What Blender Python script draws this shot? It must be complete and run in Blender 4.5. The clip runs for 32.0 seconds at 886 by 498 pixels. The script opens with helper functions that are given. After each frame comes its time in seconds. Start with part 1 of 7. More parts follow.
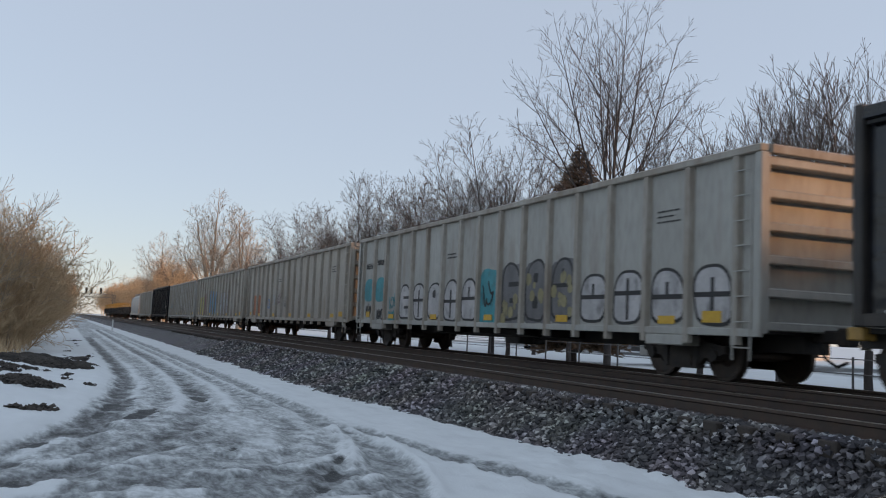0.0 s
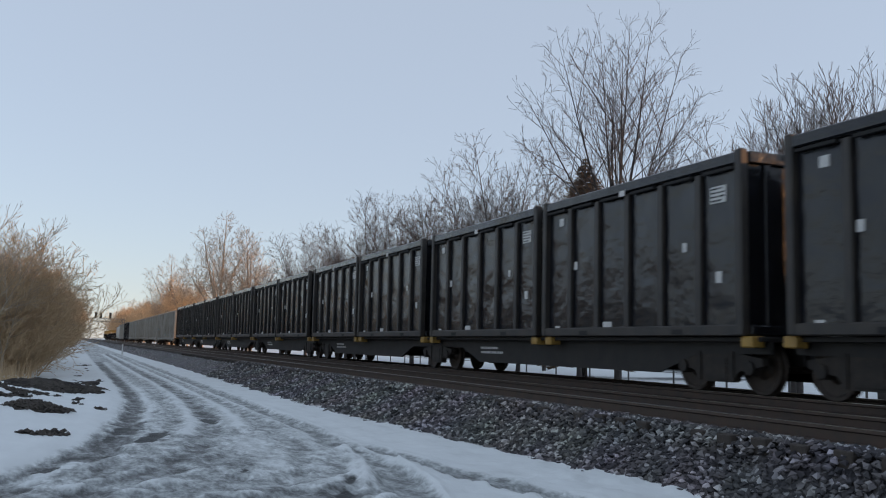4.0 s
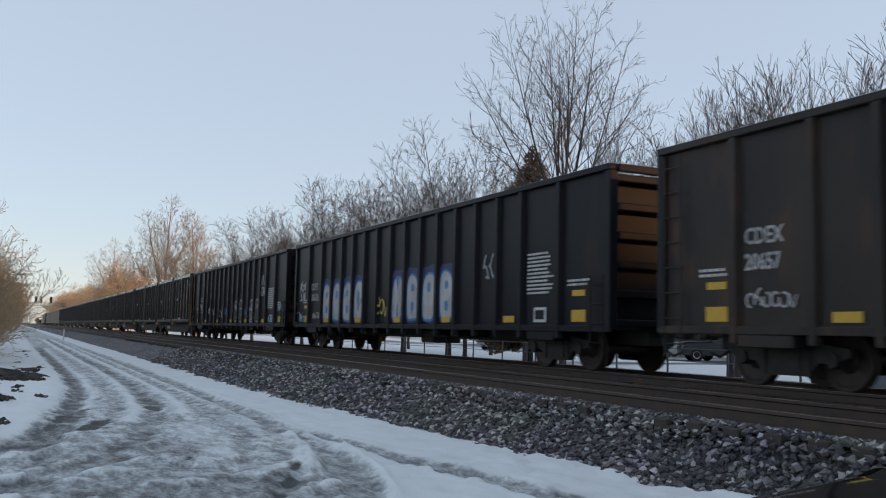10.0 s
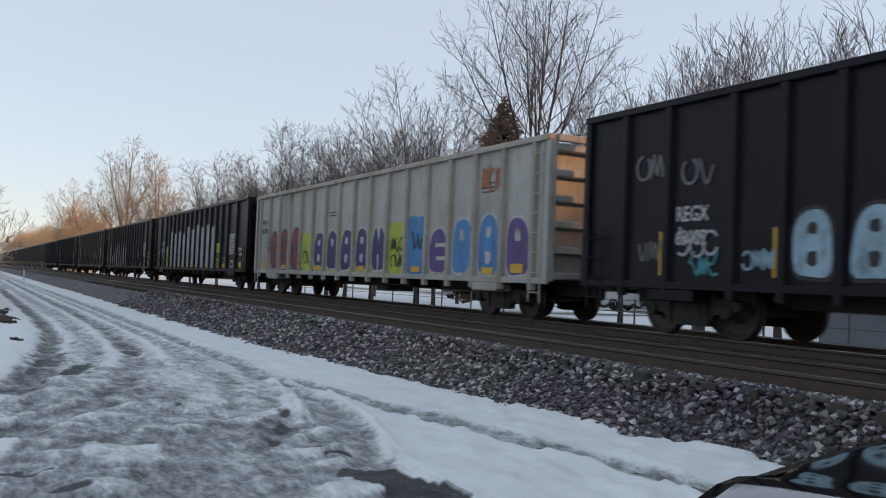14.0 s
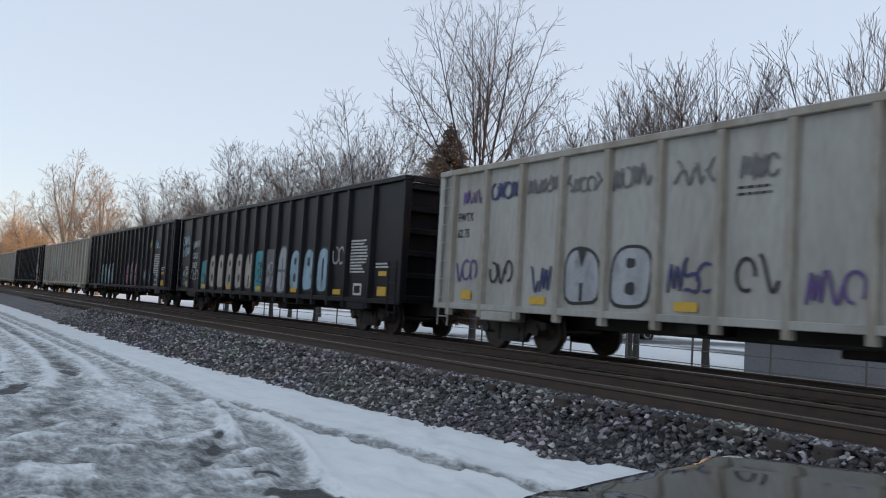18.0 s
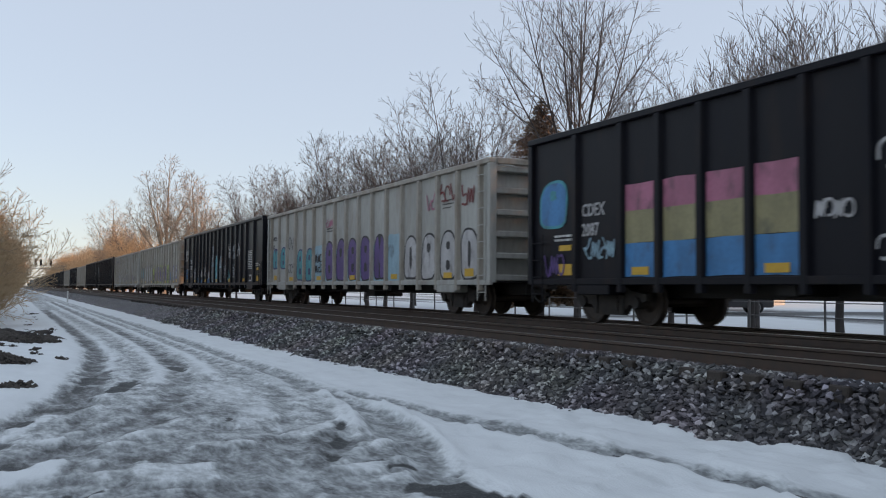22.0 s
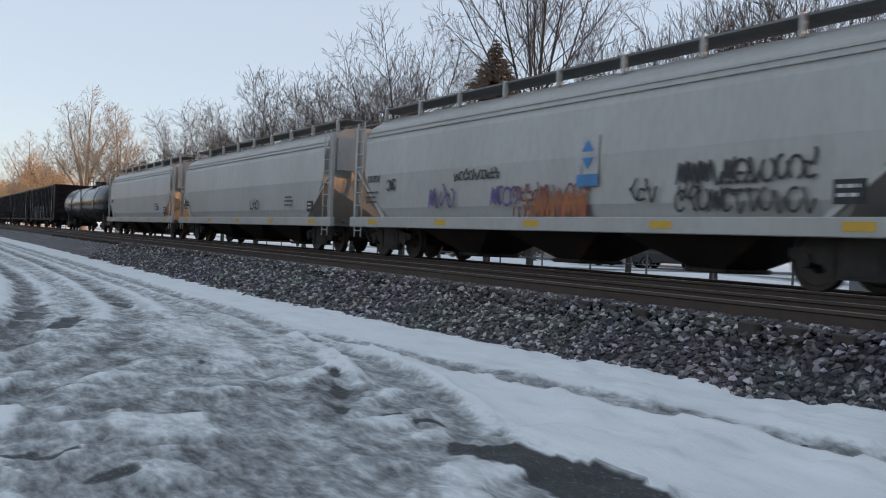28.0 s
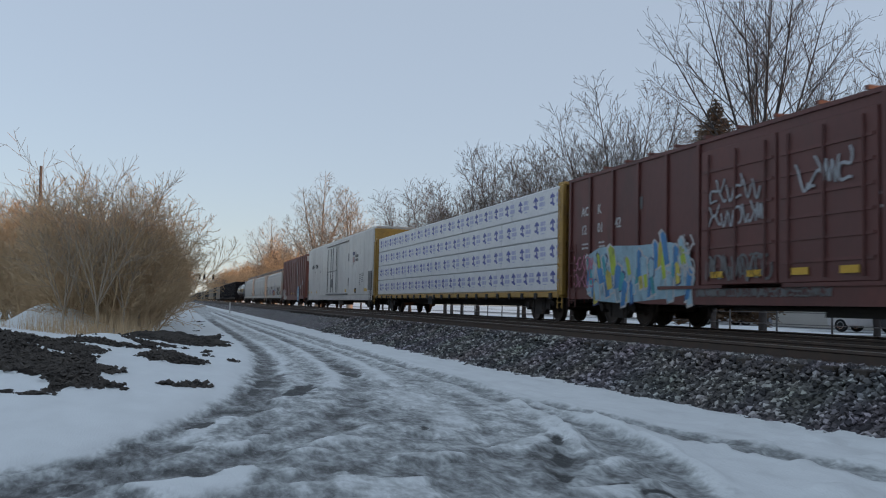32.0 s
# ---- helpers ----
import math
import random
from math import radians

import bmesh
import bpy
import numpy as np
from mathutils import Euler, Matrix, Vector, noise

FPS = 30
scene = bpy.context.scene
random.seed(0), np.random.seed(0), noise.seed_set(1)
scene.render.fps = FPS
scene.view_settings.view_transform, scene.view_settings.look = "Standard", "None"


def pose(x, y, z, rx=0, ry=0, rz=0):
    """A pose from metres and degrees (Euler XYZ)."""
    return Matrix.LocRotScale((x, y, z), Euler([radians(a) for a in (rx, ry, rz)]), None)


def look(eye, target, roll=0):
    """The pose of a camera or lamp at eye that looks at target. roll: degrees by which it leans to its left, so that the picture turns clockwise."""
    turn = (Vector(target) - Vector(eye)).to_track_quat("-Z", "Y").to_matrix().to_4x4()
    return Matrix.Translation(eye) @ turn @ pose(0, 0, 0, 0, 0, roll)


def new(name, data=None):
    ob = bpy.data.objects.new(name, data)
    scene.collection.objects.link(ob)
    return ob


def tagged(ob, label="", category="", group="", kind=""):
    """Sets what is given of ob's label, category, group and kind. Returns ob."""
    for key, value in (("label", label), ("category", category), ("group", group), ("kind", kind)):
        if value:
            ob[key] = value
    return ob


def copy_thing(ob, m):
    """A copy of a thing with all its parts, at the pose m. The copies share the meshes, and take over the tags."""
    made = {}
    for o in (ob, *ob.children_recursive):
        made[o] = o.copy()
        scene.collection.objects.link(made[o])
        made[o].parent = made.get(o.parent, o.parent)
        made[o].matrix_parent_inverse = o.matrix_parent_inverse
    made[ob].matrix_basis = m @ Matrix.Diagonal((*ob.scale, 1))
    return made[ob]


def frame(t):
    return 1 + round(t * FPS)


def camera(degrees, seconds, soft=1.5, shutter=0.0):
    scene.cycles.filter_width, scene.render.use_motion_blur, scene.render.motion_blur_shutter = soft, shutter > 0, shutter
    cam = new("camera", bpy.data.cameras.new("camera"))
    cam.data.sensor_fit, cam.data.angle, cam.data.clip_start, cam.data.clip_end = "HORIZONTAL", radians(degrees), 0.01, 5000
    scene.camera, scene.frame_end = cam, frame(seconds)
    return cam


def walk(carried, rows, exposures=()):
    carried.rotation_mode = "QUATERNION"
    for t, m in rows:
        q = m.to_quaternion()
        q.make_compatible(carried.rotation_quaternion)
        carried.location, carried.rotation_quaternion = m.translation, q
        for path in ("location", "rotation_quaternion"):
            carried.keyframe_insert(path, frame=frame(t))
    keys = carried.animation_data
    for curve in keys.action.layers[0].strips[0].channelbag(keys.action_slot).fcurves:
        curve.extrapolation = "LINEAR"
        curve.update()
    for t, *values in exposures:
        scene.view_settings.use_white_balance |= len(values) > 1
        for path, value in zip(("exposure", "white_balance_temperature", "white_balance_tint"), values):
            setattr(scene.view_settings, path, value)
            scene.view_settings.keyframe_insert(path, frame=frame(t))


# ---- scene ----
# camera: handheld beside a parked car, drifting slowly forward
cam = camera(52.2, 32.0, 1.1, 0.12)
PATH = [
    (0.0, 0.378, -0.222, 1.490, 95.05, -2.52, -22.74),
    (0.5, 0.383, -0.191, 1.485, 95.36, -1.81, -22.44),
    (1.0, 0.374, -0.208, 1.485, 95.74, -1.89, -22.26),
    (1.5, 0.376, -0.207, 1.483, 95.75, -2.89, -22.37),
    (2.0, 0.378, -0.204, 1.481, 95.65, -3.08, -22.40),
    (2.5, 0.384, -0.179, 1.480, 95.59, -1.97, -22.18),
    (3.0, 0.377, -0.193, 1.481, 95.91, -1.49, -22.06),
    (3.5, 0.381, -0.202, 1.479, 96.05, -1.45, -22.11),
    (5.5, 0.379, -0.228, 1.484, 96.52, -0.80, -22.24),
    (6.0, 0.378, -0.225, 1.470, 96.62, -0.47, -22.23),
    (6.5, 0.371, -0.229, 1.486, 96.98, -0.89, -22.11),
    (7.0, 0.370, -0.248, 1.487, 97.23, -0.41, -22.71),
    (7.5, 0.377, -0.256, 1.492, 96.95, 0.23, -23.11),
    (8.0, 0.383, -0.254, 1.488, 96.73, -0.95, -22.71),
    (8.5, 0.386, -0.248, 1.480, 96.17, -1.59, -22.63),
    (9.0, 0.389, -0.259, 1.485, 95.39, -1.63, -23.57),
    (9.5, 0.386, -0.284, 1.499, 94.88, -1.74, -24.03),
    (10.0, 0.373, -0.328, 1.515, 95.24, -1.31, -25.40),
    (10.5, 0.258, -0.285, 1.525, 94.67, -2.72, -29.84),
    (11.0, 0.170, -0.264, 1.548, 93.26, -1.82, -29.31),
    (11.5, 0.117, -0.253, 1.550, 92.47, -2.07, -27.21),
    (12.0, 0.064, -0.241, 1.551, 93.10, -2.24, -25.64),
    (12.5, 0.017, -0.246, 1.551, 92.05, -1.72, -23.77),
    (13.0, -0.002, -0.274, 1.568, 91.40, -1.44, -23.83),
    (13.5, -0.001, -0.296, 1.592, 90.88, -2.31, -24.88),
    (14.0, 0.029, -0.348, 1.573, 91.99, -2.33, -27.81),
    (14.5, 0.011, -0.414, 1.579, 91.90, -2.49, -28.71),
    (16.5, -0.039, -0.910, 1.637, 92.44, -2.76, -30.97),
    (17.0, -0.071, -0.946, 1.679, 92.99, -2.85, -30.93),
    (17.5, -0.078, -1.094, 1.707, 92.60, -2.40, -31.76),
    (18.0, -0.046, -0.901, 1.671, 93.47, -3.28, -31.07),
    (18.5, -0.006, -0.817, 1.664, 93.46, -2.33, -29.51),
    (19.0, 0.022, -0.741, 1.649, 93.17, -1.92, -28.89),
    (19.5, 0.041, -0.549, 1.572, 94.38, -1.60, -27.96),
    (20.0, 0.054, -0.452, 1.584, 93.77, -1.59, -26.70),
    (20.5, 0.106, -0.353, 1.548, 92.83, -1.92, -25.91),
    (21.0, 0.138, -0.137, 1.463, 92.01, -2.20, -24.80),
    (21.5, 0.052, -0.018, 1.500, 91.98, -1.56, -26.33),
    (22.0, 0.068, 0.221, 1.488, 92.49, -0.41, -25.47),
    (22.5, 0.055, 0.327, 1.456, 94.29, -1.67, -25.75),
    (23.0, 0.101, 0.589, 1.465, 92.90, -1.40, -24.68),
    (23.5, -0.016, 0.634, 1.451, 93.72, -0.74, -26.78),
    (24.0, 0.056, 0.936, 1.327, 95.01, -2.44, -21.82),
    (24.5, 0.095, 1.064, 1.257, 94.20, -1.99, -18.80),
    (26.5, -0.035, 1.638, 1.270, 91.79, -1.20, -16.88),
    (27.0, -0.038, 1.564, 1.284, 90.00, -1.13, -20.95),
    (27.5, -0.080, 1.620, 1.317, 89.99, -2.34, -26.58),
    (28.0, -0.146, 1.670, 1.296, 89.43, -2.51, -30.21),
    (28.5, -0.157, 1.666, 1.328, 90.04, 0.01, -27.76),
    (29.0, -0.118, 1.780, 1.299, 90.76, -0.36, -24.51),
    (29.5, -0.099, 1.781, 1.299, 90.70, 0.41, -24.82),
    (30.0, -0.102, 1.750, 1.309, 90.22, 0.38, -26.14),
    (30.5, -0.135, 1.710, 1.314, 93.16, -0.39, -25.64),
    (31.0, -0.100, 1.816, 1.257, 93.49, 0.01, -21.07),
    (31.5, -0.093, 1.800, 1.224, 93.88, -0.71, -16.83),
    (32.0, -0.071, 1.796, 1.218, 93.52, -1.22, -16.33),
]
walk(cam, [(t, pose(x, y, z, rx, ry, rz)) for t, x, y, z, rx, ry, rz in PATH],
     exposures=[(0.0, 1.5, 7450, 24), (6.0, 1.5, 7250, 23), (10.0, 1.6, 7400, 23), (11.0, 1.76, 7600, 24), (12.0, 1.84, 7650, 24), (14.0, 1.74, 7700, 25), (17.0, 1.84, 7700, 25), (19.0, 1.80, 7750, 25), (21.0, 1.68, 7650, 25), (24.0, 1.72, 7550, 24), (27.0, 1.46, 7550, 24), (28.0, 1.72, 7600, 24), (30.0, 1.70, 7600, 24), (32.0, 1.36, 7250, 22)])

# world and sun: a low winter sun behind and to the right, clear sky
SUN_ELEV, SUN_AZ = 6.0, 118.0          # degrees; azimuth clockwise from the track's direction
world = bpy.data.worlds.new("world")
scene.world = world
world.use_nodes = True
wn = world.node_tree.nodes
sky = wn.new("ShaderNodeTexSky")
sky.sky_type = "NISHITA"
sky.sun_disc = False
sky.sun_elevation = radians(SUN_ELEV)
sky.sun_rotation = radians(SUN_AZ)
sky.altitude = 200
sky.air_density, sky.dust_density, sky.ozone_density = 0.85, 0.15, 1.9
wn["Background"].inputs["Strength"].default_value = 0.15
haze = wn.new("ShaderNodeMix")           # thin even haze over the clear sky
haze.data_type = "RGBA"
haze.inputs["Factor"].default_value = 0.8
haze.inputs["B"].default_value = (1.01, 1.37, 1.70, 1)
world.node_tree.links.new(sky.outputs[0], haze.inputs["A"])
world.node_tree.links.new(haze.outputs["Result"], wn["Background"].inputs["Color"])
sun_data = bpy.data.lights.new("sun", "SUN")
sun_data.energy, sun_data.angle, sun_data.color = 1.0, radians(0.6), (1.0, 0.56, 0.25)
sun = new("sun", sun_data)
sun_dir = Vector((math.sin(radians(SUN_AZ)) * math.cos(radians(SUN_ELEV)), math.cos(radians(SUN_AZ)) * math.cos(radians(SUN_ELEV)), math.sin(radians(SUN_ELEV))))
sun.matrix_world = look((60, -60, 40), Vector((60, -60, 40)) - sun_dir)

# ---- materials ----
def mat(name, base, rough=0.6, metal=0.0, var=None, scale=3.0, amount=0.4, fine=40.0, bump=0.1, bump_scale=30.0, rust=None, rust_amount=0.5, stretch=(1, 1, 1), rand=0.0, coat=0.0, space="Object", spec=0.5, bump_dist=0.05):
    """A surface with two scales of colour variation, optional rust streaks and fine relief."""
    m = bpy.data.materials.new(name)
    m.use_nodes = True
    nt = m.node_tree
    n, l = nt.nodes, nt.links
    b = n["Principled BSDF"]
    b.inputs["Roughness"].default_value = rough
    b.inputs["Metallic"].default_value = metal
    b.inputs["Coat Weight"].default_value = coat
    b.inputs["Specular IOR Level"].default_value = spec
    tc = n.new("ShaderNodeTexCoord")
    mp = n.new("ShaderNodeMapping")
    mp.inputs["Scale"].default_value = stretch
    l.new(tc.outputs[space], mp.inputs["Vector"])
    vec = mp.outputs["Vector"]
    if rand:
        oi = n.new("ShaderNodeObjectInfo")
        ad = n.new("ShaderNodeVectorMath")
        ad.operation = "MULTIPLY_ADD"
        l.new(oi.outputs["Random"], ad.inputs[0])
        ad.inputs[1].default_value = (37, 53, 71)
        l.new(vec, ad.inputs[2])
        vec = ad.outputs[0]
    var = var or tuple(c * 0.6 for c in base)

    def tex(sc, lo, hi, detail=4):
        t = n.new("ShaderNodeTexNoise")
        t.inputs["Scale"].default_value = sc
        t.inputs["Detail"].default_value = detail
        l.new(vec, t.inputs["Vector"])
        r = n.new("ShaderNodeMapRange")
        r.inputs["From Min"].default_value, r.inputs["From Max"].default_value = lo, hi
        l.new(t.outputs["Fac"], r.inputs["Value"])
        return r.outputs["Result"]

    def mix(fac, a, c, k=1.0):
        x = n.new("ShaderNodeMix")
        x.data_type = "RGBA"
        if k != 1.0:
            q = n.new("ShaderNodeMath")
            q.operation = "MULTIPLY"
            q.inputs[1].default_value = k
            l.new(fac, q.inputs[0])
            fac = q.outputs[0]
        l.new(fac, x.inputs["Factor"])
        for v, s in ((a, x.inputs["A"]), (c, x.inputs["B"])):
            if isinstance(v, tuple):
                s.default_value = (*v, 1)
            else:
                l.new(v, s)
        return x.outputs["Result"]

    col = mix(tex(scale, 0.35, 0.7), base, var, amount)
    col = mix(tex(fine, 0.4, 0.75), col, tuple(c * 0.7 for c in var), amount * 0.5)
    if rust:
        col = mix(tex(scale * 1.7, 0.55, 0.72, 6), col, rust, rust_amount)
    l.new(col, b.inputs["Base Color"])
    if bump:
        t = n.new("ShaderNodeTexNoise")
        t.inputs["Scale"].default_value = bump_scale
        t.inputs["Detail"].default_value = 5
        l.new(vec, t.inputs["Vector"])
        bp = n.new("ShaderNodeBump")
        bp.inputs["Strength"].default_value = bump
        bp.inputs["Distance"].default_value = bump_dist
        l.new(t.outputs["Fac"], bp.inputs["Height"])
        l.new(bp.outputs[0], b.inputs["Normal"])
    return m


GRIME = (0.05, 0.035, 0.025)
M_BLACK = mat("black_car_paint", (0.0075, 0.008, 0.0125), 0.42, 0, (0.014, 0.0135, 0.016), 0.8, 0.7, 14, 0.05, 9, (0.045, 0.027, 0.018), 0.3, (1, 1, 0.35), 1, spec=0.13)
M_BROWNBLACK = mat("rusty_black_paint", (0.02, 0.018, 0.019), 0.45, 0, (0.05, 0.038, 0.03), 0.9, 0.9, 12, 0.05, 9, (0.10, 0.048, 0.027), 0.7, (1, 1, 0.35), 1, spec=0.18)
M_GREY = mat("weathered_grey_paint", (0.40, 0.40, 0.37), 0.6, 0, (0.27, 0.265, 0.24), 0.7, 0.8, 10, 0.05, 9, (0.16, 0.09, 0.05), 0.4, (1, 1, 0.3), 1)
M_RIBGREY = mat("rust_tinged_rib_paint", (0.37, 0.35, 0.31), 0.65, 0, (0.25, 0.21, 0.165), 1.2, 0.9, 14, 0.05, 9, (0.12, 0.065, 0.035), 0.5, (1, 1, 0.35), 1)
M_TAN = mat("weathered_tan_paint", (0.43, 0.40, 0.345), 0.6, 0, (0.30, 0.255, 0.205), 0.7, 0.8, 10, 0.05, 9, (0.18, 0.1, 0.05), 0.5, (1, 1, 0.3), 1)
M_HOPPER = mat("grey_hopper_paint", (0.42, 0.42, 0.40), 0.45, 0, (0.33, 0.32, 0.30), 0.5, 0.6, 9, 0.03, 6, (0.28, 0.24, 0.2), 0.25, (1, 1, 0.4), 1)
M_WHITE = mat("dirty_white_paint", (0.56, 0.555, 0.535), 0.45, 0, (0.40, 0.39, 0.375), 0.5, 0.7, 8, 0.03, 6, (0.4, 0.37, 0.33), 0.3, (1, 1, 0.4), 1)
M_MAROON = mat("maroon_paint", (0.13, 0.036, 0.03), 0.55, 0, (0.085, 0.026, 0.024), 0.8, 0.8, 12, 0.05, 9, (0.05, 0.026, 0.022), 0.5, (1, 1, 0.35), 1)
M_OXIDE = mat("oxide_red_paint", (0.2, 0.078, 0.064), 0.6, 0, (0.15, 0.06, 0.05), 0.8, 0.8, 12, 0.05, 9, (0.05, 0.028, 0.022), 0.5, (1, 1, 0.35), 1)
M_CONT = mat("black_container_paint", (0.006, 0.007, 0.0105), 0.24, 0, (0.012, 0.0125, 0.015), 1.2, 0.6, 12, 0.6, 0.9, (0.035, 0.028, 0.024), 0.3, (1, 1, 1.3), 1, spec=0.45, bump_dist=0.16)
M_CONTRIB = mat("dusty_container_rib", (0.018, 0.017, 0.017), 0.55, 0, (0.05, 0.04, 0.032), 2, 0.8, 20, 0.05, 20)
M_STEEL = mat("grimy_bogie_steel", (0.016, 0.014, 0.013), 0.75, 0.0, (0.045, 0.033, 0.026), 5, 0.8, 30, 0.15, 30)
M_WHEEL = mat("wheel_steel", (0.035, 0.027, 0.023), 0.6, 0.3, (0.06, 0.04, 0.03), 6, 0.8, 40, 0.05, 40)
M_UNDER = mat("black_underframe", (0.014, 0.013, 0.013), 0.7, 0, (0.03, 0.025, 0.022), 3, 0.7, 20, 0.1, 20)
M_YELLOW = mat("safety_yellow", (0.62, 0.36, 0.03), 0.5, 0, (0.5, 0.28, 0.03), 6, 0.5, 40, 0.03, 30)
M_CBYEL = mat("weathered_yellow_paint", (0.45, 0.26, 0.05), 0.55, 0, (0.3, 0.17, 0.05), 1.5, 0.8, 15, 0.05, 12, (0.14, 0.08, 0.04), 0.5)
M_LABEL = mat("white_stencil", (0.62, 0.62, 0.6), 0.6, 0, (0.45, 0.45, 0.44), 8, 0.6, 60, 0.02, 40)
M_WRAP = mat("white_lumber_wrap", (0.66, 0.67, 0.68), 0.42, 0, (0.54, 0.56, 0.58), 1.5, 0.5, 12, 0.5, 5)
M_TANK = mat("black_tank_paint", (0.012, 0.012, 0.014), 0.22, 0, (0.022, 0.021, 0.02), 1.5, 0.6, 14, 0.04, 6, (0.04, 0.03, 0.024), 0.3, (1, 1, 0.5))
M_GALV = mat("galvanised_grating", (0.19, 0.19, 0.19), 0.6, 0.4, (0.11, 0.11, 0.105), 4, 0.6, 40, 0.05, 40)
M_GREYDK = mat("dark_opening", (0.01, 0.01, 0.01), 0.8)
M_RAIL = mat("rail_steel", (0.05, 0.036, 0.03), 0.6, 0.2, (0.085, 0.05, 0.035), 4, 0.8, 30, 0.05, 30)
M_RAILTOP = mat("polished_railhead", (0.33, 0.32, 0.31), 0.28, 1.0, (0.2, 0.17, 0.15), 8, 0.4, 40, 0.0)
M_TIE = mat("weathered_timber", (0.038, 0.03, 0.026), 0.9, 0, (0.06, 0.047, 0.038), 6, 0.8, 40, 0.3, 30, None, 0.5, (1, 6, 6), 1)
M_BARK = mat("grey_bark", (0.085, 0.074, 0.07), 0.9, 0, (0.05, 0.044, 0.042), 4, 0.8, 30, 0.0)
M_TWIG = mat("brown_twigs", (0.105, 0.086, 0.078), 0.9, 0, (0.065, 0.054, 0.05), 2, 0.7, 20, 0.0)
M_PALEBARK = mat("pale_bark", (0.38, 0.31, 0.235), 0.85, 0, (0.25, 0.19, 0.14), 2, 0.8, 20, 0.0)
M_BUSH = mat("tawny_brush", (0.56, 0.405, 0.25), 0.9, 0, (0.45, 0.30, 0.175), 1.2, 0.8, 20, 0.0)
M_NEEDLE = mat("brown_spruce_needles", (0.16, 0.10, 0.06), 0.85, 0, (0.09, 0.062, 0.042), 2, 0.8, 30, 0.0)
M_WOODPOST = mat("grey_wood_post", (0.16, 0.13, 0.11), 0.85, 0, (0.09, 0.075, 0.065), 5, 0.8, 40, 0.2, 40, None, 0.5, (4, 4, 0.6))


def paint(name, c):
    return mat(name, tuple(v * 0.92 for v in c), 0.55, 0, tuple(v * 0.5 for v in c), 2.2, 0.75, 24, 0.03, 30, tuple(0.03 + v * 0.18 for v in c), 0.8, (1, 1, 0.6), 1)


PAINTS = {
    "white": paint("white_spray", (0.54, 0.53, 0.53)), "pale": paint("pale_spray", (0.42, 0.45, 0.48)), "dark": paint("black_spray", (0.012, 0.012, 0.014)),
    "teal": paint("teal_spray", (0.02, 0.33, 0.38)), "blue": paint("blue_spray", (0.03, 0.24, 0.52)), "navy": paint("navy_spray", (0.02, 0.03, 0.14)),
    "green": paint("lime_spray", (0.42, 0.55, 0.05)), "red": paint("red_spray", (0.24, 0.03, 0.03)), "pink": paint("pink_spray", (0.5, 0.16, 0.25)),
    "purple": paint("purple_spray", (0.12, 0.06, 0.24)), "yellow": paint("yellow_spray", (0.6, 0.5, 0.08)), "mauve": paint("mauve_spray", (0.3, 0.2, 0.23)),
    "cream": paint("cream_spray", (0.50, 0.45, 0.38)), "straw": paint("straw_spray", (0.33, 0.29, 0.15)), "lilac": paint("lilac_spray", (0.24, 0.22, 0.42)), "mint": paint("mint_spray", (0.05, 0.36, 0.34)),
    "sky": paint("pale_blue_spray", (0.3, 0.5, 0.6)), "orange": paint("orange_spray", (0.5, 0.16, 0.05)), "ghost": paint("faded_spray", (0.16, 0.16, 0.165)), "rose": paint("faded_rose", (0.42, 0.24, 0.22)), "dust": paint("chalky_worn_paint", (0.24, 0.17, 0.16)),
}


# ---- helpers for building ----
def link_mesh(name, verts, faces, material, parent=None, smooth=False):
    me = bpy.data.meshes.new(name)
    me.from_pydata(verts, [], faces)
    if smooth:
        me.polygons.foreach_set("use_smooth", [True] * len(me.polygons))
    me.materials.append(material)
    ob = new(name, me)
    if parent:
        ob.parent = parent
    return ob


def part(name, bm, material, parent, label="", smooth=False):
    me = bpy.data.meshes.new(name)
    bmesh.ops.recalc_face_normals(bm, faces=bm.faces)
    bm.to_mesh(me)
    bm.free()
    if smooth:
        me.polygons.foreach_set("use_smooth", [True] * len(me.polygons))
    me.materials.append(material)
    ob = new(name, me)
    ob.parent = parent
    if label:
        ob["label"] = label
    return ob


def again(ob, x, y, z, rz=0.0, parent=None):
    """Another piece on the same mesh."""
    o = new(ob.name.split(".")[0], ob.data)
    o.parent = parent or ob.parent
    o.matrix_basis = pose(x, y, z, 0, 0, rz)
    if "label" in ob:
        o["label"] = ob["label"]
    return o


def box(bm, x0, x1, y0, y1, z0, z1, bevel=0.0):
    vs = bmesh.ops.create_cube(bm, size=1.0, matrix=Matrix.Translation(((x0 + x1) / 2, (y0 + y1) / 2, (z0 + z1) / 2)) @ Matrix.Diagonal((abs(x1 - x0), abs(y1 - y0), abs(z1 - z0), 1)))["verts"]
    if bevel:
        es = list({e for v in vs for e in v.link_edges})
        bmesh.ops.bevel(bm, geom=es, offset=bevel, segments=1, affect="EDGES")
    return bm


def boxes(*dims, bevel=0.0):
    bm = bmesh.new()
    for d in dims:
        box(bm, *d, bevel=bevel)
    return bm


def rod(bm, a, b, r, seg=6, r2=None):
    a, b = Vector(a), Vector(b)
    q = (b - a).to_track_quat("Z", "Y").to_matrix().to_4x4()
    bmesh.ops.create_cone(bm, cap_ends=True, segments=seg, radius1=r, radius2=r if r2 is None else r2, depth=(b - a).length, matrix=Matrix.Translation((a + b) / 2) @ q)
    return bm


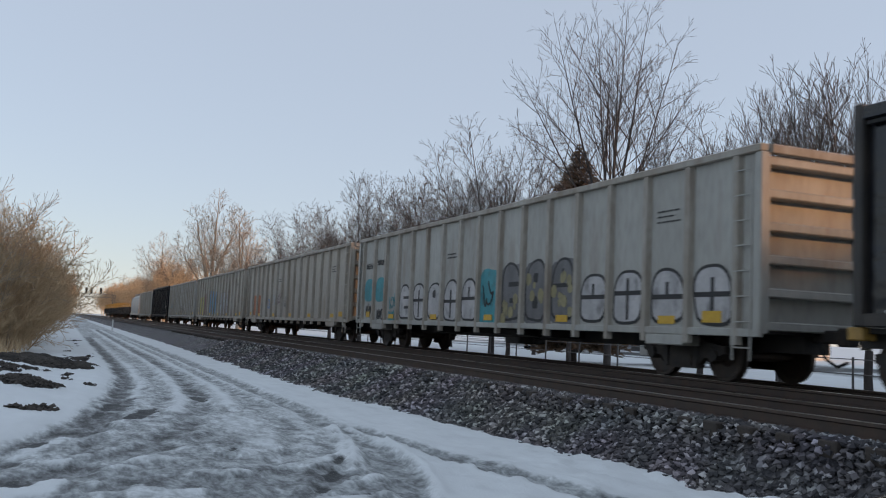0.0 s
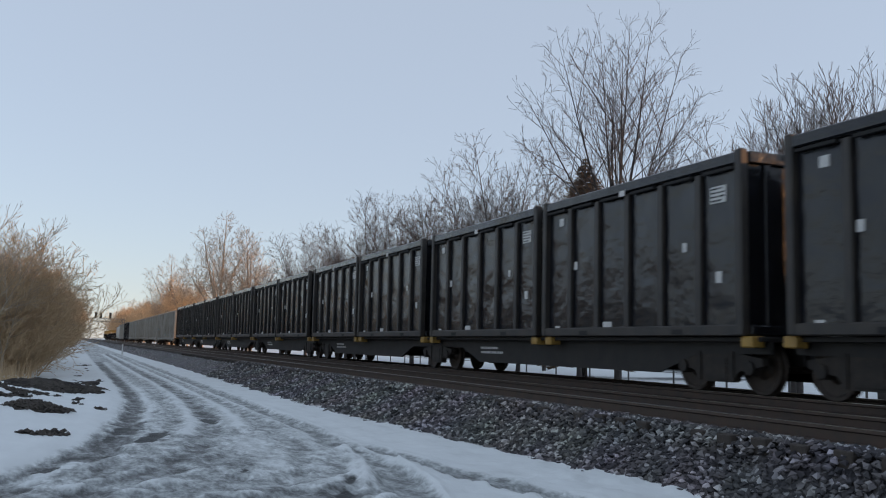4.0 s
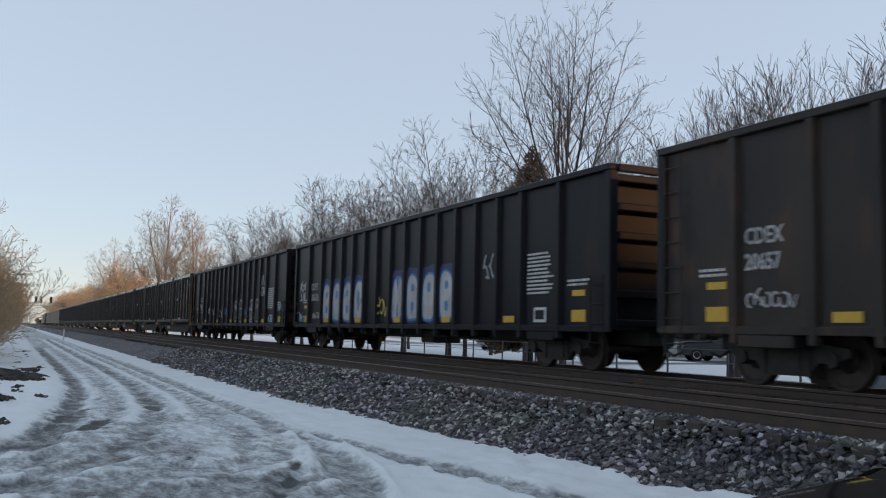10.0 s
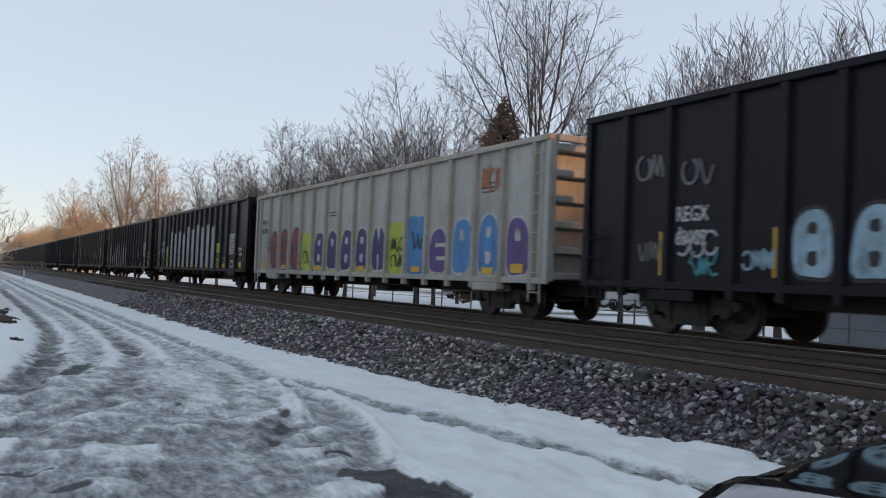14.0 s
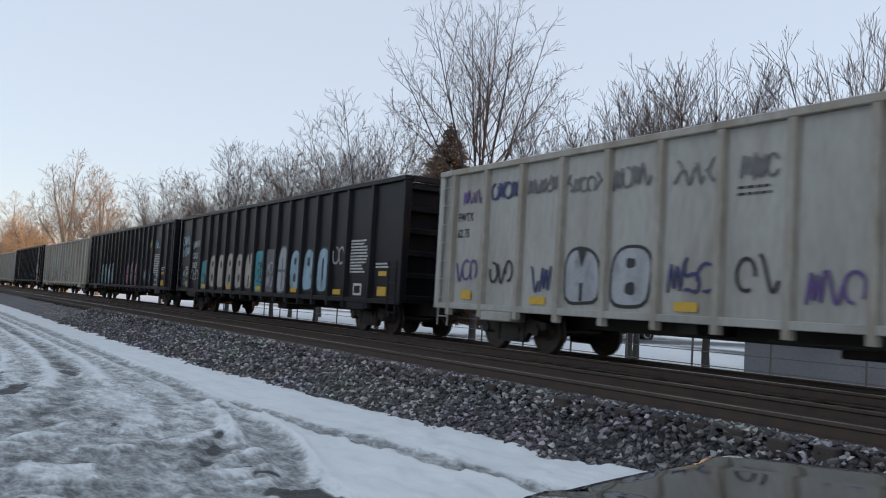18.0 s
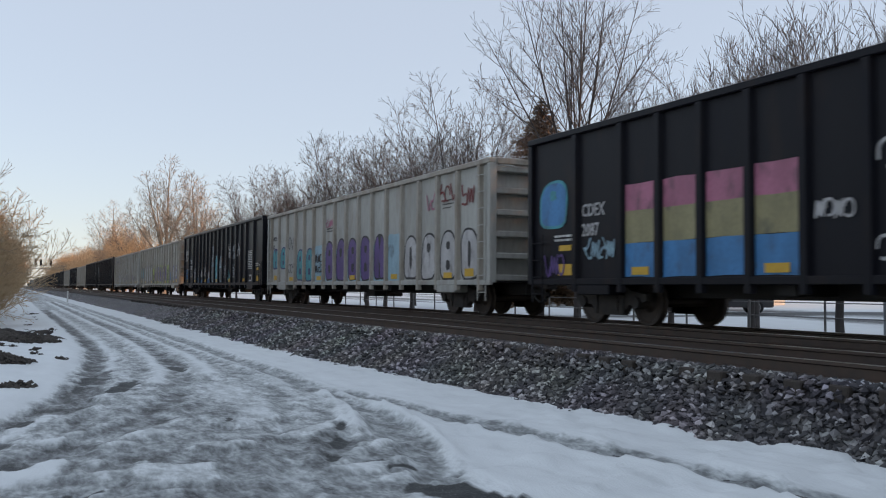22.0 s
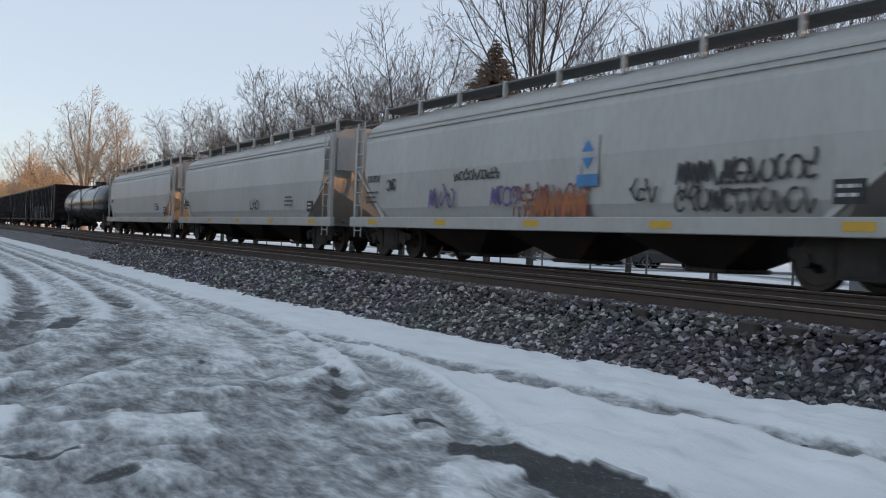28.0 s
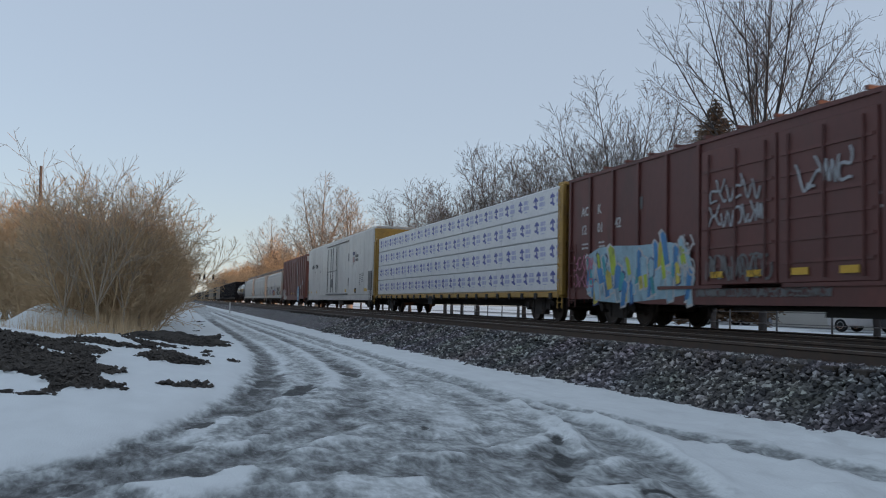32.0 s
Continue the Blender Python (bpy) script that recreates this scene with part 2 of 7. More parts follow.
def prism(bm, pts, x0, x1):
    """A profile of (y, z) points, extruded from x0 to x1."""
    a = [bm.verts.new((x0, y, z)) for y, z in pts]
    b = [bm.verts.new((x1, y, z)) for y, z in pts]
    bm.faces.new(a), bm.faces.new(b[::-1])
    for i in range(len(pts)):
        j = (i + 1) % len(pts)
        bm.faces.new((a[i], a[j], b[j], b[i]))
    return bm


def lathe(bm, prof, axis_x=True, seg=20):
    """Turns (radius, along) points about the x axis."""
    rings = []
    for r, x in prof:
        rings.append([bm.verts.new((x, r * math.cos(2 * math.pi * k / seg), r * math.sin(2 * math.pi * k / seg))) for k in range(seg)])
    for a, b in zip(rings, rings[1:]):
        for k in range(seg):
            bm.faces.new((a[k], a[(k + 1) % seg], b[(k + 1) % seg], b[k]))
    bm.faces.new(rings[0]), bm.faces.new(rings[-1][::-1])
    return bm


def empty(name, label, category, group=""):
    return tagged(new(name), label, category, group)


# ---- ground: an icy gravel road, snow banks, yards beyond the line; one sheet out to the horizon ----
def seg_dist(X, Y, pts):
    d = np.full(X.shape, 1e9)
    for (x0, y0), (x1, y1) in zip(pts, pts[1:]):
        dx, dy = x1 - x0, y1 - y0
        t = np.clip(((X - x0) * dx + (Y - y0) * dy) / (dx * dx + dy * dy), 0, 1)
        d = np.minimum(d, np.hypot(X - x0 - t * dx, Y - y0 - t * dy))
    return d


def smooth01(a, b, v):
    t = np.clip((v - a) / (b - a), 0, 1)
    return t * t * (3 - 2 * t)


def value_noise(X, Y, scale, seed):
    rs = np.random.RandomState(seed)
    g = rs.rand(257, 257)
    u, v = X / scale, Y / scale
    i, j = np.floor(u).astype(int), np.floor(v).astype(int)
    a, b = u - i, v - j
    a, b = a * a * (3 - 2 * a), b * b * (3 - 2 * b)
    i, j, i1, j1 = i % 257, j % 257, (i + 1) % 257, (j + 1) % 257
    return g[i, j] * (1 - a) * (1 - b) + g[i1, j] * a * (1 - b) + g[i, j1] * (1 - a) * b + g[i1, j1] * a * b


def fractal(X, Y, scale, seed, octaves=4):
    return sum(value_noise(X, Y, scale / 2 ** k, seed + k) / 2 ** k for k in range(octaves)) / sum(0.5 ** k for k in range(octaves))


BANK = [(1.8, 400), (1.75, 52), (1.84, 32), (1.72, 23.3), (1.4, 18.5), (0.96, 15.1), (0.55, 13), (0.14, 11.3), (-0.34, 9.9), (-0.68, 8.95), (-1.6, 8.3), (-5, 7.6), (-12, 7.0)]
EDGE_RUT = [(1.95, 60), (2.0, 30), (1.85, 21), (1.42, 17), (1.08, 14.3), (0.75, 12.6), (0.17, 11.0), (-0.28, 9.4), (-0.6, 8.4), (-1.2, 7.6), (-4, 6.6)]
SWEEP = [(3.3, 90), (3.2, 27), (2.8, 17.2), (2.12, 13.1), (1.35, 10.65), (0.7, 9.4), (0.2, 8.75), (-0.3, 8.3), (-1.2, 7.4)]
CURVE = [(4.3, 60), (4.3, 24), (4.15, 14.3), (4.1, 13.1), (4.06, 11.4), (3.88, 9.7), (3.63, 8.35), (3.35, 7.3), (3.1, 6.6)]
FORK = [(4.35, 12.6), (4.48, 11), (4.66, 9.6), (4.8, 8.5), (4.94, 7.3), (5.08, 6.3), (5.22, 5.4), (5.6, 1)]
RUTS = [  # lines of wheels: points, half width, depth, how icy or bare, how ragged
    (EDGE_RUT, 0.28, 0.030, 0.68, 0.26), (SWEEP, 0.22, 0.02, 0.58, 0.28), (CURVE, 0.21, 0.034, 0.47, 0.04), (FORK, 0.15, 0.028, 0.47, 0.03),
    ([(x - 0.17, y) for x, y in FORK], 0.028, 0.02, 0.80, 0.05),
    ([(2.55, 90), (2.6, 27), (2.4, 19), (1.9, 15), (1.2, 12), (0.5, 10.2)], 0.14, 0.012, 0.36, 0.22),
    ([(3.95, 90), (3.9, 27), (3.75, 18), (3.45, 13.5), (3.1, 11), (2.5, 8.7), (1.9, 6.6)], 0.17, 0.02, 0.38, 0.24),
    ([(0.96, 12.9), (0.7, 9.8), (0.57, 8.0), (0.45, 6.4), (0.35, 4.5)], 0.12, 0.012, 0.48, 0.16), ([(0.98, 8.8), (0.87, 7.8), (0.7, 6.5), (0.6, 4.5)], 0.11, 0.012, 0.46, 0.16),
    ([(3.32, 9.6), (2.95, 8.6), (2.6, 7.8)], 0.12, 0.02, 0.56, 0.2),
    ([(2.0, 8.6), (1.7, 7.2), (1.5, 6.0)], 0.14, 0.01, 0.42, 0.3), ([(-0.2, 7.6), (0.1, 6.2), (0.3, 4.5)], 0.2, 0.02, 0.46, 0.32), ([(2.5, 12.6), (2.2, 10.2), (1.6, 8.0)], 0.12, 0.01, 0.40, 0.25),
]
RIDGES = [([(4.3, 12.5), (4.22, 11), (4.14, 9.8), (3.96, 8.6), (3.66, 7.6), (3.38, 6.9)], 0.07, 0.05), ([(4.12, 12.8), (3.92, 11.2), (3.5, 9.7), (3.2, 8.7)], 0.06, 0.055),
          ([(3.98, 12.6), (3.74, 11.0), (3.34, 9.6)], 0.05, 0.04), ([(3.86, 11.6), (3.72, 10.6), (3.56, 9.6), (3.34, 8.8)], 0.04, 0.03), ([(2.9, 90), (2.95, 27), (2.75, 21), (2.5, 17), (2.1, 14.6)], 0.14, 0.025), ([(3.6, 90), (3.6, 27), (3.5, 20), (3.2, 16)], 0.12, 0.025),
          ([(0.5, 11.6), (0.25, 10.8), (0.0, 9.9)], 0.16, 0.04), ([(4.1, 60), (4.1, 27), (4.05, 17), (3.98, 14)], 0.10, 0.02), ([(2.2, 60), (2.2, 27), (2.05, 21), (1.7, 17.5)], 0.12, 0.025)]
PATCHES = [(1.6, 14.4, 0.14, 0.85, 1.0), (2.82, 17.3, 0.12, 0.7, 0.0), (1.2, 15.6, 0.10, 0.8, 0.6), (0.98, 14.4, 0.07, 0.5, 0.6), (3.26, 9.4, 0.05, 0.22, 1.3), (2.96, 8.65, 0.07, 0.28, 1.3), (2.68, 7.95, 0.05, 0.2, 1.2),
           (2.96, 7.6, 0.12, 0.07, 0.0), (3.06, 7.25, 0.15, 0.09, 0.0), (3.0, 6.1, 0.22, 0.55, -0.8), (3.0, 5.2, 0.3, 0.6, 0.0), (0.2, 11.0, 0.1, 0.3, 0.8), (0.45, 7.1, 0.25, 0.06, 0.0), (0.75, 6.5, 0.12, 0.1, 0.0), (2.3, 10.4, 0.05, 0.25, 1.0)]


def bank_side(X, Y):
    """Metres into the snow bank, west of the road's edge."""
    pts = BANK[::-1]
    yb = np.array([p[1] for p in pts])
    xb = np.array([p[0] for p in pts])
    edge = np.interp(Y, yb, xb, left=-40)
    d = seg_dist(X, Y, BANK)
    return np.where(X < edge, d, -d)


def toe(Y):
    return np.interp(Y, [3, 6, 7.2, 9, 12, 15, 18, 25, 60], [6.75, 6.65, 6.5, 6.3, 6.15, 5.9, 5.72, 5.6, 5.6]) + 0.05 * np.sin(Y * 1.3) + 0.04 * np.sin(Y * 3.1 + 1) + 0.03 * np.sin(Y * 7.3 + 2)


HEAPS = [(-3.1, 16.6, 2.0, 3.4, 0.5), (-0.4, 25.3, 1.2, 1.9, 0.3), (-0.15, 17.6, 0.55, 0.8, 0.16), (0.0, 14.1, 0.34, 0.22, 0.03), (-1.5, 13.5, 0.35, 0.4, 0.06), (-1.5, 22.0, 0.9, 1.8, 0.32), (0.7, 24.2, 0.5, 0.7, 0.1), (-5.2, 13.5, 1.4, 1.4, 0.25)]


def mounds(X, Y):
    """Ploughed heaps of snow and gravel on the verge."""
    z = 0
    for mx, my, rx, ry, h in HEAPS + [(-4.4, 35.5, 1.1, 2.0, 0.85), (-3.2, 34.0, 0.9, 1.6, 0.5), (-6, 27, 2.5, 4, 0.4), (-8, 20, 4, 6, 0.5)]:
        z = z + h * np.exp(-((X - mx) / rx) ** 2 - ((Y - my) / ry) ** 2)
    return z


def build_ground():
    def axis(lo, hi, fine, lim_lo, lim_hi, grow=1.09):
        v = list(np.arange(lo, hi, fine))
        s, p = fine, hi
        while p < lim_hi:
            v.append(p)
            s *= grow
            p += s
        v.append(lim_hi)
        s, p = fine, lo
        while p > lim_lo:
            s *= grow
            p -= s
            v.insert(0, max(p, lim_lo))
        return np.array(v)
    xs = axis(-3.4, 6.6, 0.052, -1500, 1500, 1.12)
    ys = axis(3.4, 21, 0.075, -600, 3500, 1.035)
    X, Y = np.meshgrid(xs, ys)
    near = np.exp(-np.maximum(0, np.hypot(X - 2, Y - 12) - 25) / 15)
    bank = bank_side(X, Y)
    inb = smooth01(0.0, 0.5, bank) * (X < 30)
    road = (1 - inb) * (X < 7)
    z = (fractal(X, Y, 1.4, 3, 3) - 0.5) * 0.035 * near + (fractal(X, Y, 0.3, 9, 3) - 0.5) * 0.03 * near * road
    curve_x = np.interp(Y, [p[1] for p in CURVE[::-1]], [p[0] for p in CURVE[::-1]])
    churn = (1 - smooth01(9.0, 13.0, Y)) * road
    lumps = smooth01(0.5, 0.62, fractal(X, Y, 0.46, 121, 5)) * churn
    streak = fractal(X - curve_x, Y * 0.07, 0.22, 131, 4) - 0.5
    z = z + 0.036 * lumps + 0.02 * streak * road * near
    icy = (0.325 + 0.42 * (fractal(X, Y * 0.6, 1.0, 21, 6) - 0.5) + 0.34 * streak * (0.35 + 0.65 * smooth01(7, 13, Y)) - 0.3 * lumps + 0.15 * churn) * road
    for pts, w, dep, k, rag in RUTS:
        d = seg_dist(X, Y, pts) + (fractal(X, Y, 0.6, 40, 4) - 0.5) * rag * 1.6
        f = 1 - smooth01(w * 0.65, w * 1.25, d)
        z = z - dep * f * (1 - inb) + dep * 0.4 * np.exp(-((d - w * 1.4) / 0.1) ** 2) * (1 - inb)
        kk = k + rag * 2.2 * (fractal(X, Y, 0.45, 140, 4) - 0.47)
        icy = np.where(f > 0, icy * (1 - f) + np.maximum(icy if rag > 0.08 else kk, kk) * f, icy)
    icy = icy * (1 - smooth01(0.0, 0.35, bank + (fractal(X, Y, 0.5, 43, 3) - 0.5) * 0.25))
    # snow left lying east of the curve
    fork_d = seg_dist(X, Y, FORK) + (fractal(X, Y, 0.6, 40, 4) - 0.5) * 0.05
    strip = smooth01(0.2, 0.27, X - curve_x + 0.05 * (fractal(X, Y, 0.5, 44, 3) - 0.5)) * (1 - smooth01(7.0, 7.3, X))
    band = (1 - smooth01(0.15, 0.22, fork_d)) * (Y < 12.6)
    icy = icy * (1 - strip * (1 - band)) + 0.07 * strip * (1 - band)
    z = z + (0.02 + 0.05 * (fractal(X, Y, 0.7, 33, 3) - 0.5)) * strip * (1 - band)
    for pts, w, h in RIDGES:
        d = seg_dist(X, Y, pts) + (fractal(X, Y, 0.4, 50, 3) - 0.5) * 0.05
        f = np.exp(-(d / w) ** 2) * (1 - inb)
        z = z + h * f
        icy = icy * (1 - 0.8 * f)
    for px, py, rx, ry, sl in PATCHES:
        e = np.hypot((X - px - sl * 0.3 * (Y - py)) / rx, (Y - py) / ry) + (fractal(X, Y, 0.3, 60, 4) - 0.5) * 1.1
        icy = np.maximum(icy, 1.3 * (1 - smooth01(0.85, 1.0, e)))
        z = z - 0.012 * (1 - smooth01(0.8, 1.2, e))
    z = z + 0.09 * inb + mounds(X, Y) * smooth01(0, 1.5, bank)
    # bare earth and gravel on the heaps of the verge, snow left lying between
    grav = np.zeros(X.shape)
    for mx, my, rx, ry, h in HEAPS:
        e = np.hypot((X - mx) / rx, (Y - my) / ry) + (fractal(X, Y * 0.7, 0.9, 77, 5) - 0.5) * 1.5
        grav = np.maximum(grav, 1 - smooth01(1.08, 1.2, e))
    gap = fractal(X * 0.5, Y * 1.2 + X * 0.3, 1.1, 97, 4)
    grav = grav * (1 - smooth01(0.60, 0.63, gap)) * smooth01(0.2, 0.4, bank)
    grav = np.maximum(grav, smooth01(0.66, 0.70, fractal(X, Y * 0.5, 0.5, 88, 4)) * smooth01(0.3, 0.5, bank) * (1 - smooth01(0.9, 1.6, bank)) * (Y > 17) * (Y < 60))
    z = z + grav * (fractal(X, Y, 0.2, 91, 3) - 0.35) * 0.14
    # far yards: snow with ploughed drives
    beyond = smooth01(16.5, 18, X)
    z = z + beyond * (0.25 + 0.25 * (fractal(X, Y, 6, 101) - 0.5))
    drive = np.exp(-((X - 30 - 0.25 * (Y - 20)) / 1.3) ** 2) + np.exp(-((Y - 33 - 0.1 * (X - 17)) / 1.6) ** 2) * (X > 24) + np.exp(-((X - 41) / 3.0) ** 2)
    yard = beyond * np.clip(drive, 0, 1)
    asph = np.maximum(icy, yard * 0.95)
    z = np.where(X > 6.2, np.minimum(z, 0.6), z)
    n, m = X.shape
    verts = np.stack([X, Y, z], -1).reshape(-1, 3)
    idx = np.arange(n * m).reshape(n, m)
    faces = np.stack([idx[:-1, :-1], idx[:-1, 1:], idx[1:, 1:], idx[1:, :-1]], -1).reshape(-1, 4)
    me = bpy.data.meshes.new("ground")
    me.from_pydata(verts.tolist(), [], faces.tolist())
    me.polygons.foreach_set("use_smooth", [True] * len(me.polygons))
    for nm, arr in (("icy", asph), ("gravel", grav)):
        at = me.attributes.new(nm, "FLOAT", "POINT")
        at.data.foreach_set("value", np.clip(arr, 0, 1.3).reshape(-1).astype(np.float32))
    me.materials.append(ground_material())
    sel = (grav > 0.5) & (X > -9) & (Y < 24)
    scatter_gravel(np.stack([X[sel], Y[sel], z[sel]], 1))
    return tagged(new("ground", me), "snow-covered verge and icy rutted gravel road", "ground", "", "structure")


def stones_mesh(name, p, sizes, rs, material, label, category):
    """Angular stones at the points p, joined into one mesh."""
    base = np.array([(1, 0, 0), (-1, 0, 0), (0, 1, 0), (0, -1, 0), (0, 0, 1), (0, 0, -1)], float)
    tri = np.array([(0, 2, 4), (2, 1, 4), (1, 3, 4), (3, 0, 4), (2, 0, 5), (1, 2, 5), (3, 1, 5), (0, 3, 5)])
    k = len(p)
    v = base[None] * (1 + rs.uniform(-0.35, 0.35, (k, 6, 1))) * np.array([1.15, 1.0, 0.75])
    a, b = rs.uniform(0, 6.28, k), rs.uniform(-0.7, 0.7, k)
    ca, sa, cb, sb = np.cos(a)[:, None], np.sin(a)[:, None], np.cos(b)[:, None], np.sin(b)[:, None]
    x, y, w = v[..., 0], v[..., 1], v[..., 2]
    x, w = x * cb - w * sb, x * sb + w * cb
    v = np.stack([x * ca - y * sa, x * sa + y * ca, w], -1) * sizes[:, None, None] + p[:, None, :]
    f = (tri[None] + (np.arange(k) * 6)[:, None, None]).reshape(-1, 3)
    return tagged(link_mesh(name, v.reshape(-1, 3).tolist(), f.tolist(), material), label, category, "", "stuff")


def scatter_gravel(pts):
    rs = np.random.RandomState(17)
    if len(pts):
        pick = pts[rs.randint(0, len(pts), 9000)] + rs.uniform(-0.06, 0.06, (9000, 3)) * np.array([1, 1.5, 0.1])
        stones_mesh("verge_gravel", pick, rs.uniform(0.012, 0.05, 9000), rs, M_EARTHSTONE, "dark earth and stones showing through ploughed snow", "gravel")


M_EARTHSTONE = mat("dark_earth_stones", (0.085, 0.072, 0.06), 0.9, 0, (0.04, 0.034, 0.03), 3, 0.9, 20, 0.1, 30)


def ground_material():
    m = bpy.data.materials.new("snow_ice_and_gravel")
    m.use_nodes = True
    n, l = m.node_tree.nodes, m.node_tree.links
    b = n["Principled BSDF"]
    tc = n.new("ShaderNodeTexCoord")

    mp = n.new("ShaderNodeMapping")          # drawn out along the way of the wheels
    mp.inputs["Scale"].default_value = (1, 0.42, 1)
    l.new(tc.outputs["Object"], mp.inputs["Vector"])

    def noise_tex(sc, lo, hi, det=6):
        t = n.new("ShaderNodeTexNoise")
        t.inputs["Scale"].default_value, t.inputs["Detail"].default_value = sc, det
        l.new(mp.outputs["Vector"], t.inputs["Vector"])
        r = n.new("ShaderNodeMapRange")
        r.inputs["From Min"].default_value, r.inputs["From Max"].default_value = lo, hi
        l.new(t.outputs["Fac"], r.inputs["Value"])
        return r.outputs["Result"]

    def mixc(f, a, c):
        x = n.new("ShaderNodeMix")
        x.data_type = "RGBA"
        l.new(f, x.inputs["Factor"])
        for v, s in ((a, x.inputs["A"]), (c, x.inputs["B"])):
            if isinstance(v, tuple):
                s.default_value = (*v, 1)
            else:
                l.new(v, s)
        return x.outputs["Result"]

    def math_node(op, a, c, clamp=False):
        x = n.new("ShaderNodeMath")
        x.operation, x.use_clamp = op, clamp
        for v, s in ((a, x.inputs[0]), (c, x.inputs[1])):
            if isinstance(v, (int, float)):
                s.default_value = v
            else:
                l.new(v, s)
        return x.outputs[0]

    icy = n.new("ShaderNodeAttribute")
    icy.attribute_name = "icy"
    gr = n.new("ShaderNodeAttribute")
    gr.attribute_name = "gravel"
    rough_edge = math_node("MULTIPLY", math_node("SUBTRACT", noise_tex(7, 0.3, 0.7, 9), 0.5), 0.75)
    on_road = n.new("ShaderNodeMapRange")
    on_road.inputs["From Min"].default_value, on_road.inputs["From Max"].default_value = 0.04, 0.3
    l.new(icy.outputs["Fac"], on_road.inputs["Value"])
    mottle = math_node("ADD", math_node("MULTIPLY", math_node("SUBTRACT", noise_tex(6, 0.37, 0.63, 10), 0.5), 0.3), math_node("MULTIPLY", math_node("SUBTRACT", noise_tex(22, 0.37, 0.63, 8), 0.5), 0.2))
    drift = math_node("MULTIPLY", noise_tex(2.6, 0.3, 0.75, 9), 0.15)
    k = math_node("ADD", math_node("ADD", icy.outputs["Fac"], drift), math_node("MULTIPLY", mottle, on_road.outputs["Result"]), True)
    tone = n.new("ShaderNodeValToRGB")
    e = tone.color_ramp.elements
    e[0].color, e[1].color = (0.76, 0.805, 0.81, 1), (0.03, 0.035, 0.035, 1)
    for p, c in ((0.16, (0.68, 0.72, 0.725, 1)), (0.34, (0.48, 0.515, 0.515, 1)), (0.52, (0.29, 0.315, 0.315, 1)), (0.70, (0.155, 0.167, 0.168, 1)), (0.84, (0.075, 0.078, 0.078, 1))):
        e.new(p).color = c
    l.new(k, tone.inputs["Fac"])
    col = mixc(noise_tex(45, 0.55, 0.8), tone.outputs["Color"], (0.62, 0.62, 0.63))
    f_ice = on_road
    mix_fine = col.node
    fine = math_node("MULTIPLY", noise_tex(60, 0.58, 0.8), 0.35)
    l.new(fine, mix_fine.inputs["Factor"])
    stones = n.new("ShaderNodeTexVoronoi")
    stones.inputs["Scale"].default_value = 16
    l.new(tc.outputs["Object"], stones.inputs["Vector"])
    earth = mixc(stones.outputs["Distance"], (0.10, 0.088, 0.075), (0.03, 0.026, 0.022))
    earth = mixc(noise_tex(2.2, 0.42, 0.62), earth, (0.022, 0.019, 0.017))
    g2 = math_node("ADD", gr.outputs["Fac"], rough_edge)
    g3 = n.new("ShaderNodeMapRange")
    g3.inputs["From Min"].default_value, g3.inputs["From Max"].default_value = 0.42, 0.52
    l.new(g2, g3.inputs["Value"])
    col = mixc(g3.outputs["Result"], col, earth)
    l.new(col, b.inputs["Base Color"])
    rr = n.new("ShaderNodeMapRange")
    rr.inputs["To Min"].default_value, rr.inputs["To Max"].default_value = 0.85, 0.6
    b.inputs["Specular IOR Level"].default_value = 0.25
    l.new(f_ice.outputs["Result"], rr.inputs["Value"])
    l.new(math_node("ADD", rr.outputs["Result"], math_node("MULTIPLY", g3.outputs["Result"], 0.5), True), b.inputs["Roughness"])
    h = math_node("ADD", math_node("MULTIPLY", noise_tex(9, 0, 1, 8), on_road.outputs["Result"]), math_node("MULTIPLY", noise_tex(60, 0, 1), 0.15))
    h = math_node("SUBTRACT", h, math_node("MULTIPLY", math_node("MULTIPLY", stones.outputs["Distance"], g3.outputs["Result"]), 2.0))
    bp = n.new("ShaderNodeBump")
    bp.inputs["Strength"].default_value, bp.inputs["Distance"].default_value = 0.6, 0.06
    l.new(h, bp.inputs["Height"])
    l.new(bp.outputs[0], b.inputs["Normal"])
    return m


build_ground()

# ---- the line: ballast, two tracks ----
RAIL_Z, X_TRAIN, X_NEAR = 0.78, 12.05, 8.3
BED_Z = 0.58


